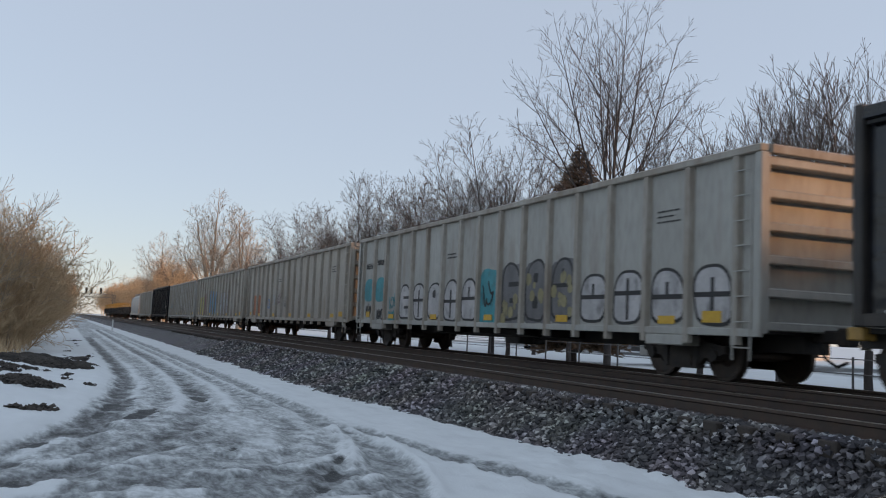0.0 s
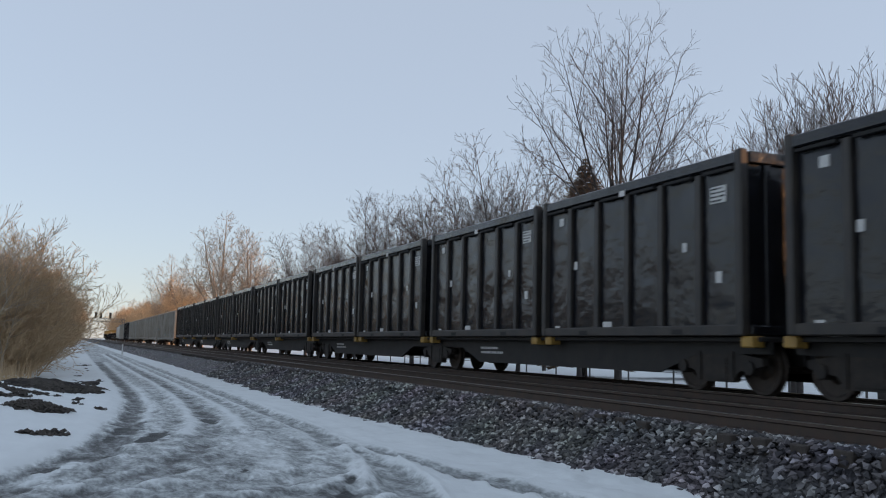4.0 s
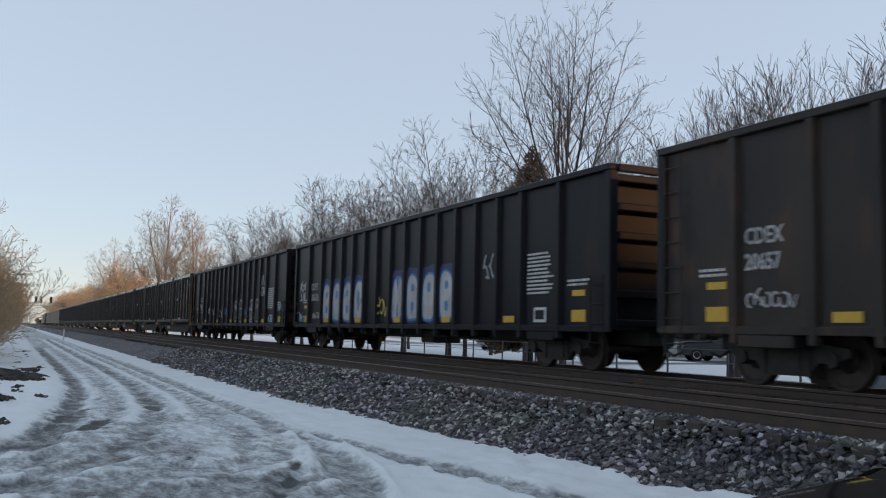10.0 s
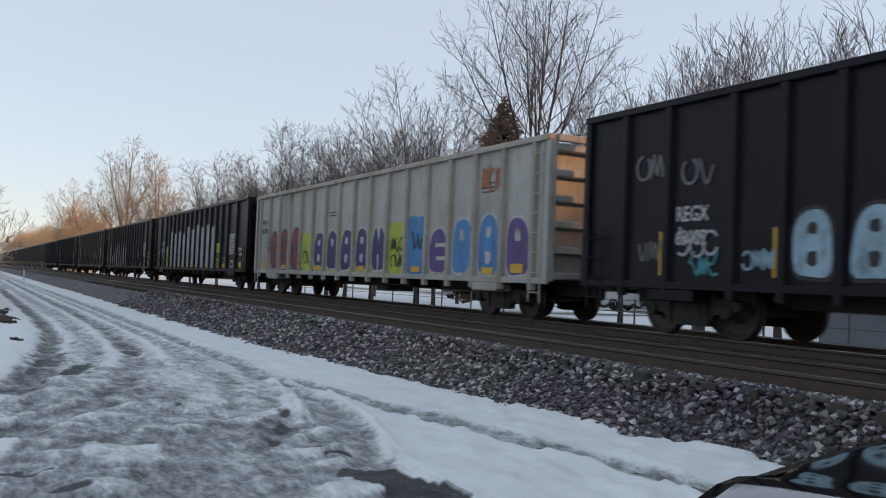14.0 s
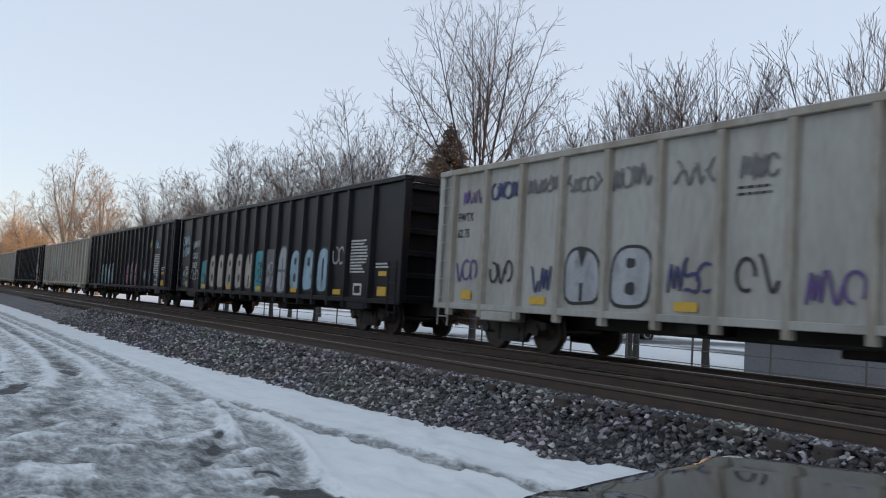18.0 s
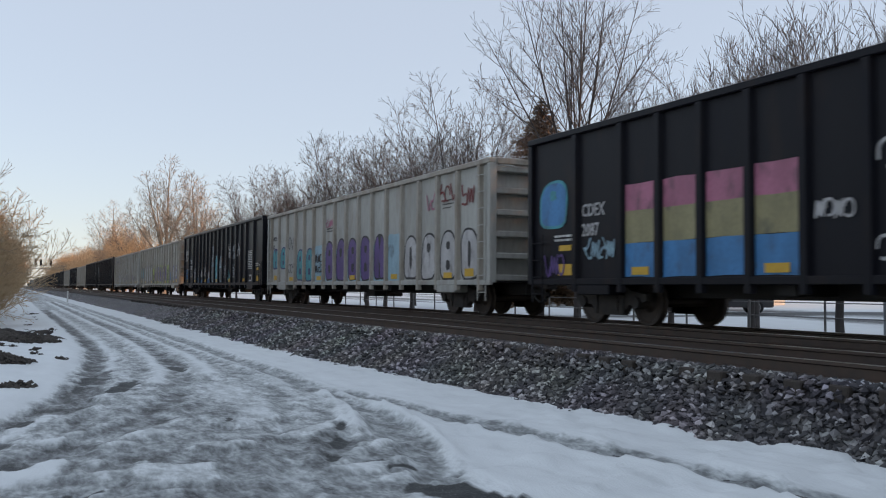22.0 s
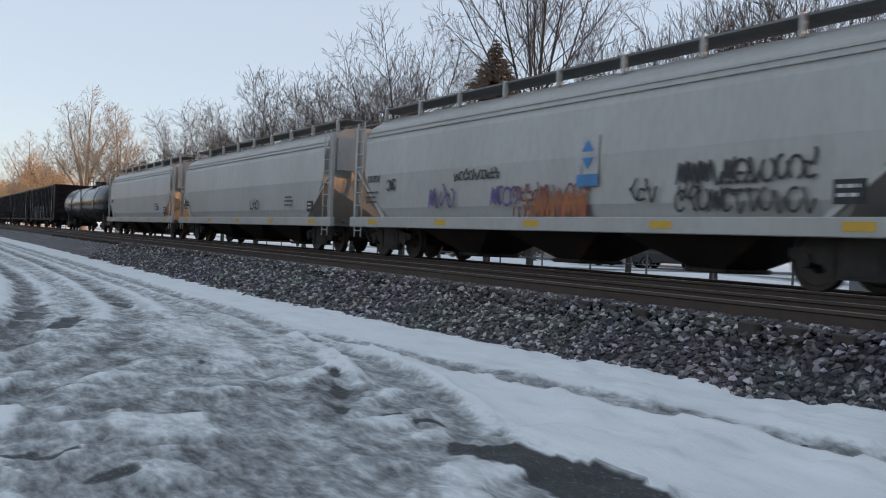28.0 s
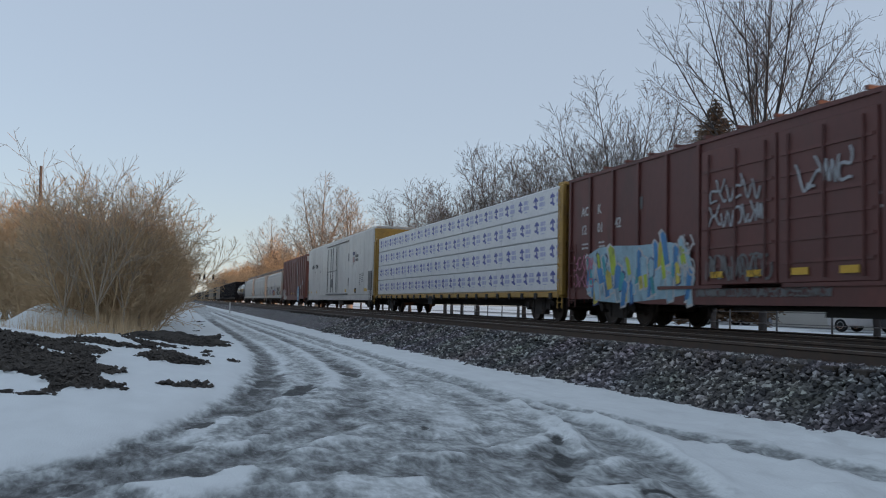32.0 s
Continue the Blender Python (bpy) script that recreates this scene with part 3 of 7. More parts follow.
def ballast_material(name, per_island):
    m = bpy.data.materials.new(name)
    m.use_nodes = True
    n, l = m.node_tree.nodes, m.node_tree.links
    b = n["Principled BSDF"]
    b.inputs["Roughness"].default_value = 0.85
    ramp = n.new("ShaderNodeValToRGB")
    e = ramp.color_ramp.elements
    e[0].color, e[1].color = (0.03, 0.03, 0.033, 1), (0.56, 0.55, 0.54, 1)
    for p, c in ((0.3, (0.066, 0.064, 0.068, 1)), (0.6, (0.118, 0.11, 0.107, 1)), (0.82, (0.225, 0.217, 0.22, 1))):
        e.new(p).color = c
    tc = n.new("ShaderNodeTexCoord")
    if per_island:
        g = n.new("ShaderNodeNewGeometry")
        l.new(g.outputs["Random Per Island"], ramp.inputs["Fac"])
    else:
        v = n.new("ShaderNodeTexVoronoi")
        v.inputs["Scale"].default_value = 15
        l.new(tc.outputs["Object"], v.inputs["Vector"])
        sp = n.new("ShaderNodeSeparateColor")
        l.new(v.outputs["Color"], sp.inputs[0])
        l.new(sp.outputs[0], ramp.inputs["Fac"])
        bp = n.new("ShaderNodeBump")
        bp.inputs["Strength"].default_value, bp.inputs["Distance"].default_value = 1.0, 0.06
        bp.invert = True
        l.new(v.outputs["Distance"], bp.inputs["Height"])
        l.new(bp.outputs[0], b.inputs["Normal"])
    t = n.new("ShaderNodeTexNoise")
    t.inputs["Scale"].default_value = 0.9
    l.new(tc.outputs["Object"], t.inputs["Vector"])
    x = n.new("ShaderNodeMix")
    x.data_type, x.blend_type = "RGBA", "MULTIPLY"
    x.inputs["Factor"].default_value = 0.35
    l.new(ramp.outputs[0], x.inputs["A"])
    l.new(t.outputs["Color"], x.inputs["B"])
    l.new(x.outputs["Result"], b.inputs["Base Color"])
    return m


def bed_z(X, Y):
    """Height of the stone bed: a shoulder west and east, nearly level under the tracks."""
    t0 = toe(Y)
    t1 = 7.12
    up = smooth01(0, 1, (X - t0) / (t1 - t0))
    up = 0.75 * np.clip((X - t0) / (t1 - t0), 0, 1) + 0.25 * up
    return -0.02 + (BED_Z - 0.02) * up * (1 - smooth01(14.2, 16.6, X))


M_BED = ballast_material("ballast_bed", False)
M_STONE = ballast_material("ballast_stone", True)
# darker stone for the part of the bed east of x = 7.3
M_TRACKBED = mat("fouled_track_ballast", (0.03, 0.025, 0.024), 0.9, 0, (0.052, 0.043, 0.04), 5, 0.7, 30, 0.8, 18)


def build_bed():
    xs = np.concatenate([np.linspace(5.0, 7.4, 40), np.linspace(7.5, 17.2, 40)])
    ys = np.concatenate([np.arange(-800, 3, 4.0), np.arange(3, 40, 0.12), np.geomspace(40, 3400, 160)])
    X, Y = np.meshgrid(xs, ys)
    Z = bed_z(X, Y) + (fractal(X, Y, 0.3, 5, 3) - 0.5) * 0.05 * (bed_z(X, Y) > 0.03)
    n, m = X.shape
    idx = np.arange(n * m).reshape(n, m)
    faces = np.stack([idx[:-1, :-1], idx[:-1, 1:], idx[1:, 1:], idx[1:, :-1]], -1).reshape(-1, 4)
    ob = link_mesh("ballast_bed", np.stack([X, Y, Z], -1).reshape(-1, 3).tolist(), faces.tolist(), M_BED)
    ob.data.materials.append(M_TRACKBED)
    mid = (X[:-1, :-1] + X[1:, 1:]).reshape(-1) / 2
    ob.data.polygons.foreach_set("material_index", (mid > 7.3).astype(np.int32))
    tagged(ob, "raised bed of grey crushed-stone ballast under two tracks", "ballast bed", "", "structure")


def build_stones():
    """Loose stones of the shoulder, in one mesh."""
    rs = np.random.RandomState(11)
    pos = []
    for y0, y1, dens, x1 in ((2.5, 14, 480, 7.5), (14, 24, 300, 7.5), (24, 40, 120, 7.4)):
        cnt = int((y1 - y0) * (x1 - 5.0) * dens)
        x, y = rs.uniform(5.0, x1, cnt), rs.uniform(y0, y1, cnt)
        keep = x > toe(y) - 0.05 + 0.35 * np.maximum(0, rs.rand(cnt) - 0.8) * -1
        pos.append(np.stack([x[keep], y[keep]], 1))
    for y0, y1, dens in ((2.5, 22, 70),):
        cnt = int((y1 - y0) * 1.0 * dens)
        pos.append(np.stack([rs.uniform(9.3, 11.2, cnt), rs.uniform(y0, y1, cnt)], 1))
    p = np.concatenate(pos)
    shoulder = smooth01(6.8, 7.0, p[:, 0]) * (1 - smooth01(7.35, 7.5, p[:, 0]))
    p = np.column_stack([p, bed_z(p[:, 0], p[:, 1]) + 0.012 + 0.06 * shoulder])
    stones_mesh("ballast_stones", p, rs.uniform(0.026, 0.058, len(p)), rs, M_STONE, "loose grey crushed stones on the ballast shoulder", "ballast")


build_bed()
build_stones()


def build_track(name, xc, label):
    tr = empty(name, label, "railway track")
    tagged(tr, kind="structure")
    for sx, nm in ((-0.755, "rail"), (0.755, "rail")):
        bm = bmesh.new()
        prof = [(-0.075, 0), (0.075, 0), (0.07, 0.02), (0.012, 0.035), (0.012, 0.13), (0.036, 0.145), (0.036, 0.178), (-0.036, 0.178), (-0.036, 0.145), (-0.012, 0.13), (-0.012, 0.035), (-0.07, 0.02)]
        cuts = [-800, 0, 40, 120, 400, 1200, 3400]
        rows = [[bm.verts.new((xc + sx + x, y, RAIL_Z - 0.18 + z)) for x, z in prof] for y in cuts]
        for r0, r1 in zip(rows, rows[1:]):
            for i in range(len(prof)):
                j = (i + 1) % len(prof)
                bm.faces.new((r0[i], r0[j], r1[j], r1[i]))
        r = part(nm, bm, M_RAIL, tr, "rust-brown steel rail")
        part("rail_head", boxes((xc + sx - 0.03, xc + sx + 0.03, -800, 3400, RAIL_Z - 0.002, RAIL_Z + 0.002)), M_RAILTOP, r, "worn bright running surface")
    bm = boxes((-1.3, 1.3, -0.115, 0.115, -0.17, 0.0), bevel=0.012)
    tie = part("tie", bm, M_TIE, tr, "weathered timber tie")
    tie.matrix_basis = pose(xc, -1.0, BED_Z + 0.03)
    rng = random.Random(4)
    for i in range(1, 120):
        again(tie, xc + rng.uniform(-0.05, 0.05), -1.0 + 0.52 * i, BED_Z + 0.03 + rng.uniform(-0.012, 0.012), rng.uniform(-1.2, 1.2))
    vs, fs = [], []
    for i in range(900):
        y = -1 + 0.52 * (120 + i)
        o = len(vs)
        vs += [(xc - 1.3, y - 0.11, BED_Z + 0.03), (xc + 1.3, y - 0.11, BED_Z + 0.03), (xc + 1.3, y + 0.11, BED_Z + 0.03), (xc - 1.3, y + 0.11, BED_Z + 0.03), (xc - 1.3, y - 0.11, BED_Z - 0.05), (xc - 1.3, y + 0.11, BED_Z - 0.05)]
        fs += [(o, o + 1, o + 2, o + 3), (o, o + 3, o + 5, o + 4)]
    tagged(link_mesh("far_ties", vs, fs, M_TIE, tr), kind="stuff")


build_track("track_1", X_NEAR, "empty track with rusty rails on timber ties")
build_track("track_2", X_TRAIN, "occupied track with rails on timber ties")


# ---- train: shared running gear ----
SPEED = 23.0
TRAIN = []          # (thing, y at the start, x, z)
MESHES = {}


def cached(name, make, material, parent, label="", m=None):
    """A part on a mesh that is built once."""
    if (name, material.name) not in MESHES:
        o = part(name, make(), material, parent, label)
        MESHES[(name, material.name)] = o.data
    else:
        o = new(name, MESHES[(name, material.name)])
        o.parent = parent
        if label:
            o["label"] = label
    if m is not None:
        o.matrix_basis = m
    return o


def mk_side_frame():
    bm = bmesh.new()
    pts = [(-1.18, 0.50), (-1.18, 0.62), (-0.72, 0.68), (-0.5, 0.78), (0.5, 0.78), (0.72, 0.68), (1.18, 0.62), (1.18, 0.50), (0.98, 0.44), (0.62, 0.40), (0.42, 0.2), (-0.42, 0.2), (-0.62, 0.40), (-0.98, 0.44)]
    prism(bm, pts, -0.07, 0.07)
    for s in (-1, 1):
        rod(bm, (-0.12, s * 0.89, 0.457), (0.1, s * 0.89, 0.457), 0.12, 8)
        box(bm, -0.1, 0.08, s * 0.44 - 0.05, s * 0.44 + 0.05, 0.22, 0.74)
    return bm


def mk_spring():
    pts = [(-0.27 if k % 2 else -0.31, 0.25 + k * 0.032) for k in range(13)]
    return prism(bmesh.new(), pts + [(-y, z) for y, z in pts[::-1]], -0.08, 0.08)


def mk_wheelset():
    bm = bmesh.new()
    for s in (-1, 1):
        lathe(bm, [(0.12, s * 0.67), (0.36, s * 0.675), (0.39, s * 0.69), (0.485, s * 0.69), (0.485, s * 0.715), (0.46, s * 0.73), (0.455, s * 0.82), (0.40, s * 0.82), (0.37, s * 0.795), (0.2, s * 0.775), (0.14, s * 0.83), (0.09, s * 0.95)], seg=28)
    rod(bm, (-0.68, 0, 0), (0.68, 0, 0), 0.085, 10)
    return bm


def mk_bolster():
    bm = boxes((-1.0, 1.0, -0.2, 0.2, 0.48, 0.76), bevel=0.03)
    for s in (-1, 1):
        box(bm, -0.75, 0.75, s * 0.36 - 0.05, s * 0.36 + 0.05, 0.36, 0.5)
    rod(bm, (0, 0, 0.7), (0, 0, 0.86), 0.2, 12)
    return bm


WHEELSETS = []


def bogie(car, y):
    b = cached("bogie", mk_bolster, M_STEEL, car, "grimy cast-steel bogie", pose(0, y, 0))
    for s in (-1, 1):
        cached("side_frame", mk_side_frame, M_STEEL, b, "", pose(s * 1.0, 0, 0))
        cached("spring_nest", mk_spring, M_STEEL, b, "", pose(s * 1.01, 0, 0))
        w = cached("wheelset", mk_wheelset, M_WHEEL, b, "rust-brown steel wheelset")
        w.matrix_parent_inverse = pose(0, s * 0.89, 0.462)
        WHEELSETS.append(w)
    return b


def mk_coupler():
    bm = boxes((-0.12, 0.12, -0.55, 0.2, 0.74, 0.96), (-0.16, 0.16, 0.2, 0.42, 0.70, 1.0), bevel=0.03)
    return bm


def coupler(car, y, s):
    cached("coupler", mk_coupler, M_STEEL, car, "rusty knuckle coupler", pose(0, y, 0, 0, 0, 0 if s > 0 else 180))
    def hose():
        bm = bmesh.new()
        pts = [(0.35, 0.05, 0.75), (0.37, 0.2, 0.5), (0.36, 0.42, 0.38), (0.33, 0.62, 0.46)]
        for a, c in zip(pts, pts[1:]):
            rod(bm, a, c, 0.025, 6)
        return bm
    cached("brake_hose", hose, M_GREYDK, car, "black rubber brake hose", pose(0, y, 0, 0, 0, 0 if s > 0 else 180))


def ladder(car, x, y, z0, z1, n, material, width=0.45, name="ladder", along=True):
    bm = bmesh.new()
    for s in (-1, 1):
        o = s * width / 2
        a, c = ((0, o, z0), (0, o, z1)) if along else ((o, 0, z0), (o, 0, z1))
        rod(bm, a, c, 0.018, 6)
    for k in range(n):
        z = z0 + (z1 - z0) * (k + 0.5) / n
        a, c = ((0, -width / 2, z), (0, width / 2, z)) if along else ((-width / 2, 0, z), (width / 2, 0, z))
        rod(bm, a, c, 0.014, 6)
    o = part(name, bm, material, car, "steel rung ladder")
    o.matrix_basis = pose(x, y, 0)
    return o


def panel(car, name, x, y, z, w, h, material, label="", t=0.006):
    """A thin painted plate on the near side, w along the car and h high, centred at (y, z)."""
    o = part(name, boxes((-t, 0, -w / 2, w / 2, -h / 2, h / 2)), material, car, label)
    o.matrix_basis = pose(x, y, z)
    return o


def bars(car, x, y, z, w, rows, material, rng, gap=0.085, thick=0.045, name="stencil_block", label="small white stencilled lines"):
    """Lines of small print, as plain bars."""
    bm = bmesh.new()
    for r in range(rows):
        u = -w / 2
        end = w / 2 * rng.uniform(0.4, 1.0)
        while u < end:
            d = rng.uniform(0.05, 0.16)
            box(bm, -0.005, 0, -min(u + d, end), -u, -r * gap - thick, -r * gap)
            u += d + 0.035
    o = part(name, bm, material, car, label)
    o.matrix_basis = pose(x, y, z)
    return o


def lettering(car, s, x, y, z, size, material, label="", squeeze=1.0, name="lettering"):
    """Words on the near side, read from outside; starts at y and runs towards the tail."""
    cu = bpy.data.curves.new("text", "FONT")
    cu.body, cu.size, cu.extrude, cu.resolution_u, cu.offset = s, size, 0.003, 2, size * 0.018
    tmp = bpy.data.objects.new("text", cu)
    scene.collection.objects.link(tmp)
    me = bpy.data.meshes.new_from_object(tmp)
    bpy.data.objects.remove(tmp)
    bpy.data.curves.remove(cu)
    me.materials.clear()
    me.materials.append(material)
    o = new(name, me)
    o.parent = car
    o.matrix_basis = Matrix.Translation((x, y, z)) @ Matrix(((0, 0, -1, 0), (-squeeze, 0, 0, 0), (0, 1, 0, 0), (0, 0, 0, 1)))
    if label:
        o["label"] = label
    return o


def blob_points(rng, w, h, wob=0.06, sq=3.0, n=26):
    ph = rng.uniform(0, 6.28)
    out = []
    for k in range(n):
        a = 2 * math.pi * k / n
        c, s = math.cos(a), math.sin(a)
        r = (abs(c) ** sq + abs(s) ** sq) ** (-1 / sq)
        r *= 1 + wob * math.sin(3 * a + ph) + wob * 0.6 * math.sin(5 * a + 2 * ph)
        out.append((w / 2 * r * c, h / 2 * r * s))
    return out


def flat_shape(pts, x0, x1):
    bm = bmesh.new()
    prism(bm, pts, x0, x1)
    return bm


def letter(car, x, y, z, w, h, fill, edge, rng, counter=True, kind=None):
    """One fat sprayed letter: an outline and a fill, with a counter of the outline's colour."""
    lean = rng.uniform(-0.1, 0.1)

    def arch(pw, ph):
        """Round-headed block with a nearly flat foot."""
        out = []
        for i in range(26):
            a = 2 * math.pi * i / 26
            c, s = math.cos(a), math.sin(a)
            sq = 2.5 if s > 0 else 5.0
            r = (abs(c) ** sq + abs(s) ** sq) ** (-1 / sq) * (1 + 0.025 * math.sin(3 * a + w * 9 + lean * 40))
            out.append((pw / 2 * r * c + lean * ph / 2 * r * s, ph / 2 * r * s))
        return out
    w = w * 0.86
    rim = 0.06
    e = part("graffiti_letter", flat_shape(arch(w, h), -0.006, 0), PAINTS[edge], car, edge + "-edged sprayed letter in " + fill)
    e.matrix_basis = pose(x, y, z)
    f = part("letter_fill", flat_shape(arch(w - 2 * rim, h - 2 * rim), -0.011, -0.006), PAINTS[fill], e)
    if counter:
        bm = bmesh.new()
        kind = rng.choice((0, 1, 2, 3, 3, 4)) if kind is None else kind
        t = 0.045
        if kind in (3, 4):      # cross strokes
            z = h * rng.uniform(-0.05, 0.08)
            box(bm, -0.015, -0.011, -w * 0.46, w * 0.46, z - t, z + t)
            box(bm, -0.0155, -0.011, -t, t, z, z + h * 0.27)
            if kind == 4:
                box(bm, -0.0155, -0.011, -t, t, -h * 0.42, z - t)
        if kind == 0:
            prism(bm, [(p + rng.uniform(-0.02, 0.02), q + h * 0.18) for p, q in blob_points(rng, w * 0.22, h * 0.2)], -0.015, -0.011)
        elif kind == 1:
            prism(bm, [(p, q + h * 0.2) for p, q in blob_points(rng, w * 0.22, h * 0.16)], -0.015, -0.011)
            prism(bm, [(p, q - h * 0.2) for p, q in blob_points(rng, w * 0.24, h * 0.2)], -0.015, -0.011)
        elif kind == 5:         # a slit from the foot and a notch in the head
            box(bm, -0.015, -0.011, -t, t, -h * 0.44, -h * 0.12)
            prism(bm, [(-w * 0.14, h * 0.47), (w * 0.14, h * 0.47), (0, h * 0.14)], -0.015, -0.011)
        elif kind == 6:         # one tall slit
            prism(bm, blob_points(rng, w * 0.16, h * 0.5), -0.015, -0.011)
        elif kind == 2:
            box(bm, -0.015, -0.011, -w * 0.42, w * 0.12, h * 0.08, h * 0.16)
            box(bm, -0.015, -0.011, -w * 0.42, w * 0.05, -h * 0.2, -h * 0.12)
        part("letter_counter", bm, PAINTS[edge], e)
    return e


def tag(car, x, y, z, w, h, colour, rng, strokes=4):
    """A quick sprayed scrawl of joined strokes, unreadable."""
    lines = 2 if h > 0.68 else 1
    lh = h / lines * 0.9
    t = min(0.03, 0.032 * lh + 0.009)
    vs, fs = [], []
    for ln in range(lines):
        up = h / 2 - (ln + 0.5) * h / lines
        n = max(2, round(w / (lh * 0.62)))
        for g in range(n):
            pts = []
            cx, rx = (g + 0.5) / n * w, w / n * rng.uniform(0.42, 0.6)
            style, a0, lift = rng.randrange(4), rng.uniform(0, 6.28), rng.uniform(-0.06, 0.06) * lh
            for k in range(15):
                q = k / 14
                if style == 0:      # a loop above and one below
                    u, v = rx * math.sin(a0 + 6.28 * q) * (0.8 if q < 0.5 else 1), lh * 0.48 * (1 - 2 * q) + lh * 0.14 * math.cos(12.6 * q)
                elif style == 1:    # a tall hook
                    u, v = rx * (2 * q - 1) * 0.8, lh * 0.46 * math.cos(4.2 * q + a0 * 0.2)
                elif style == 2:    # an open bowl
                    u, v = rx * math.cos(a0 + 5.2 * q), lh * 0.42 * math.sin(a0 + 5.2 * q)
                else:               # a zigzag
                    u, v = rx * (2 * q - 1), lh * 0.44 * (1 - 2 * abs((q * 2.5) % 1 * 2 - 1))
                pts.append((-(-w / 2 + min(max(cx + u, 0), w)), up + lift + v))
            for (a0, b0), (a1, b1) in zip(pts, pts[1:]):
                d = math.hypot(a1 - a0, b1 - b0) or 1
                nx, ny = -(b1 - b0) / d * t, (a1 - a0) / d * t
                ex, ey = (a1 - a0) / d * t * 0.6, (b1 - b0) / d * t * 0.6
                o = len(vs)
                q = [(a0 - ex + nx, b0 - ey + ny), (a1 + ex + nx, b1 + ey + ny), (a1 + ex - nx, b1 + ey - ny), (a0 - ex - nx, b0 - ey - ny)]
                vs += [(-0.004, u, v) for u, v in q] + [(0.0, u, v) for u, v in q]
                fs += [(o, o + 1, o + 2, o + 3), (o, o + 4, o + 5, o + 1), (o + 1, o + 5, o + 6, o + 2), (o + 2, o + 6, o + 7, o + 3), (o + 3, o + 7, o + 4, o)]
    ob = link_mesh("graffiti_tag", vs, fs, PAINTS[colour], car)
    ob["label"] = colour + " sprayed scrawl"
    ob.matrix_basis = pose(x, y, z)
    return ob


def wild_piece(car, x, y, z, w, h, colours, rng, n=44):
    """Interlocking angular sprayed shapes over a pale ground."""
    g = part("graffiti_ground", flat_shape(blob_points(rng, w, h * 0.92, 0.05, 5), -0.004, 0), PAINTS[colours[0]], car, "sprayed ground of an angular graffiti piece")
    g.matrix_basis = pose(x, y, z)
    for k in range(n):
        u = -w / 2 + w * (k + 0.5) / n
        v = rng.uniform(-0.36, 0.36) * h
        a, b, sk = rng.uniform(0.10, 0.24), rng.uniform(0.25, 0.55) * h, rng.uniform(-0.35, 0.35)
        pts = [(-a, -b / 2), (a * 0.6, -b / 2 - 0.06), (a + sk * b, b * 0.45), (a * 0.3 + sk * b, b / 2 + 0.05), (-a * 0.9 + sk * b, b * 0.4)]
        for nm, kx, d, c in (("shape_edge", 1.0, 0.006, rng.choice(("white", "navy", "white"))), ("shape_fill", 0.74, 0.009, colours[k % len(colours)])):
            o = part(nm, flat_shape([(p * kx, q * (0.5 + kx / 2)) for p, q in pts], -d - 0.0004 * (k % 5), 0), PAINTS[c], g)
            o.matrix_basis = pose(-0.0008 * (k % 3), u, v)


def finish(car, y_mid, x=None, z=None):
    TRAIN.append((car, y_mid, X_TRAIN if x is None else x, RAIL_Z if z is None else z))
    car.matrix_basis = pose(TRAIN[-1][2], y_mid, TRAIN[-1][3])
    return car


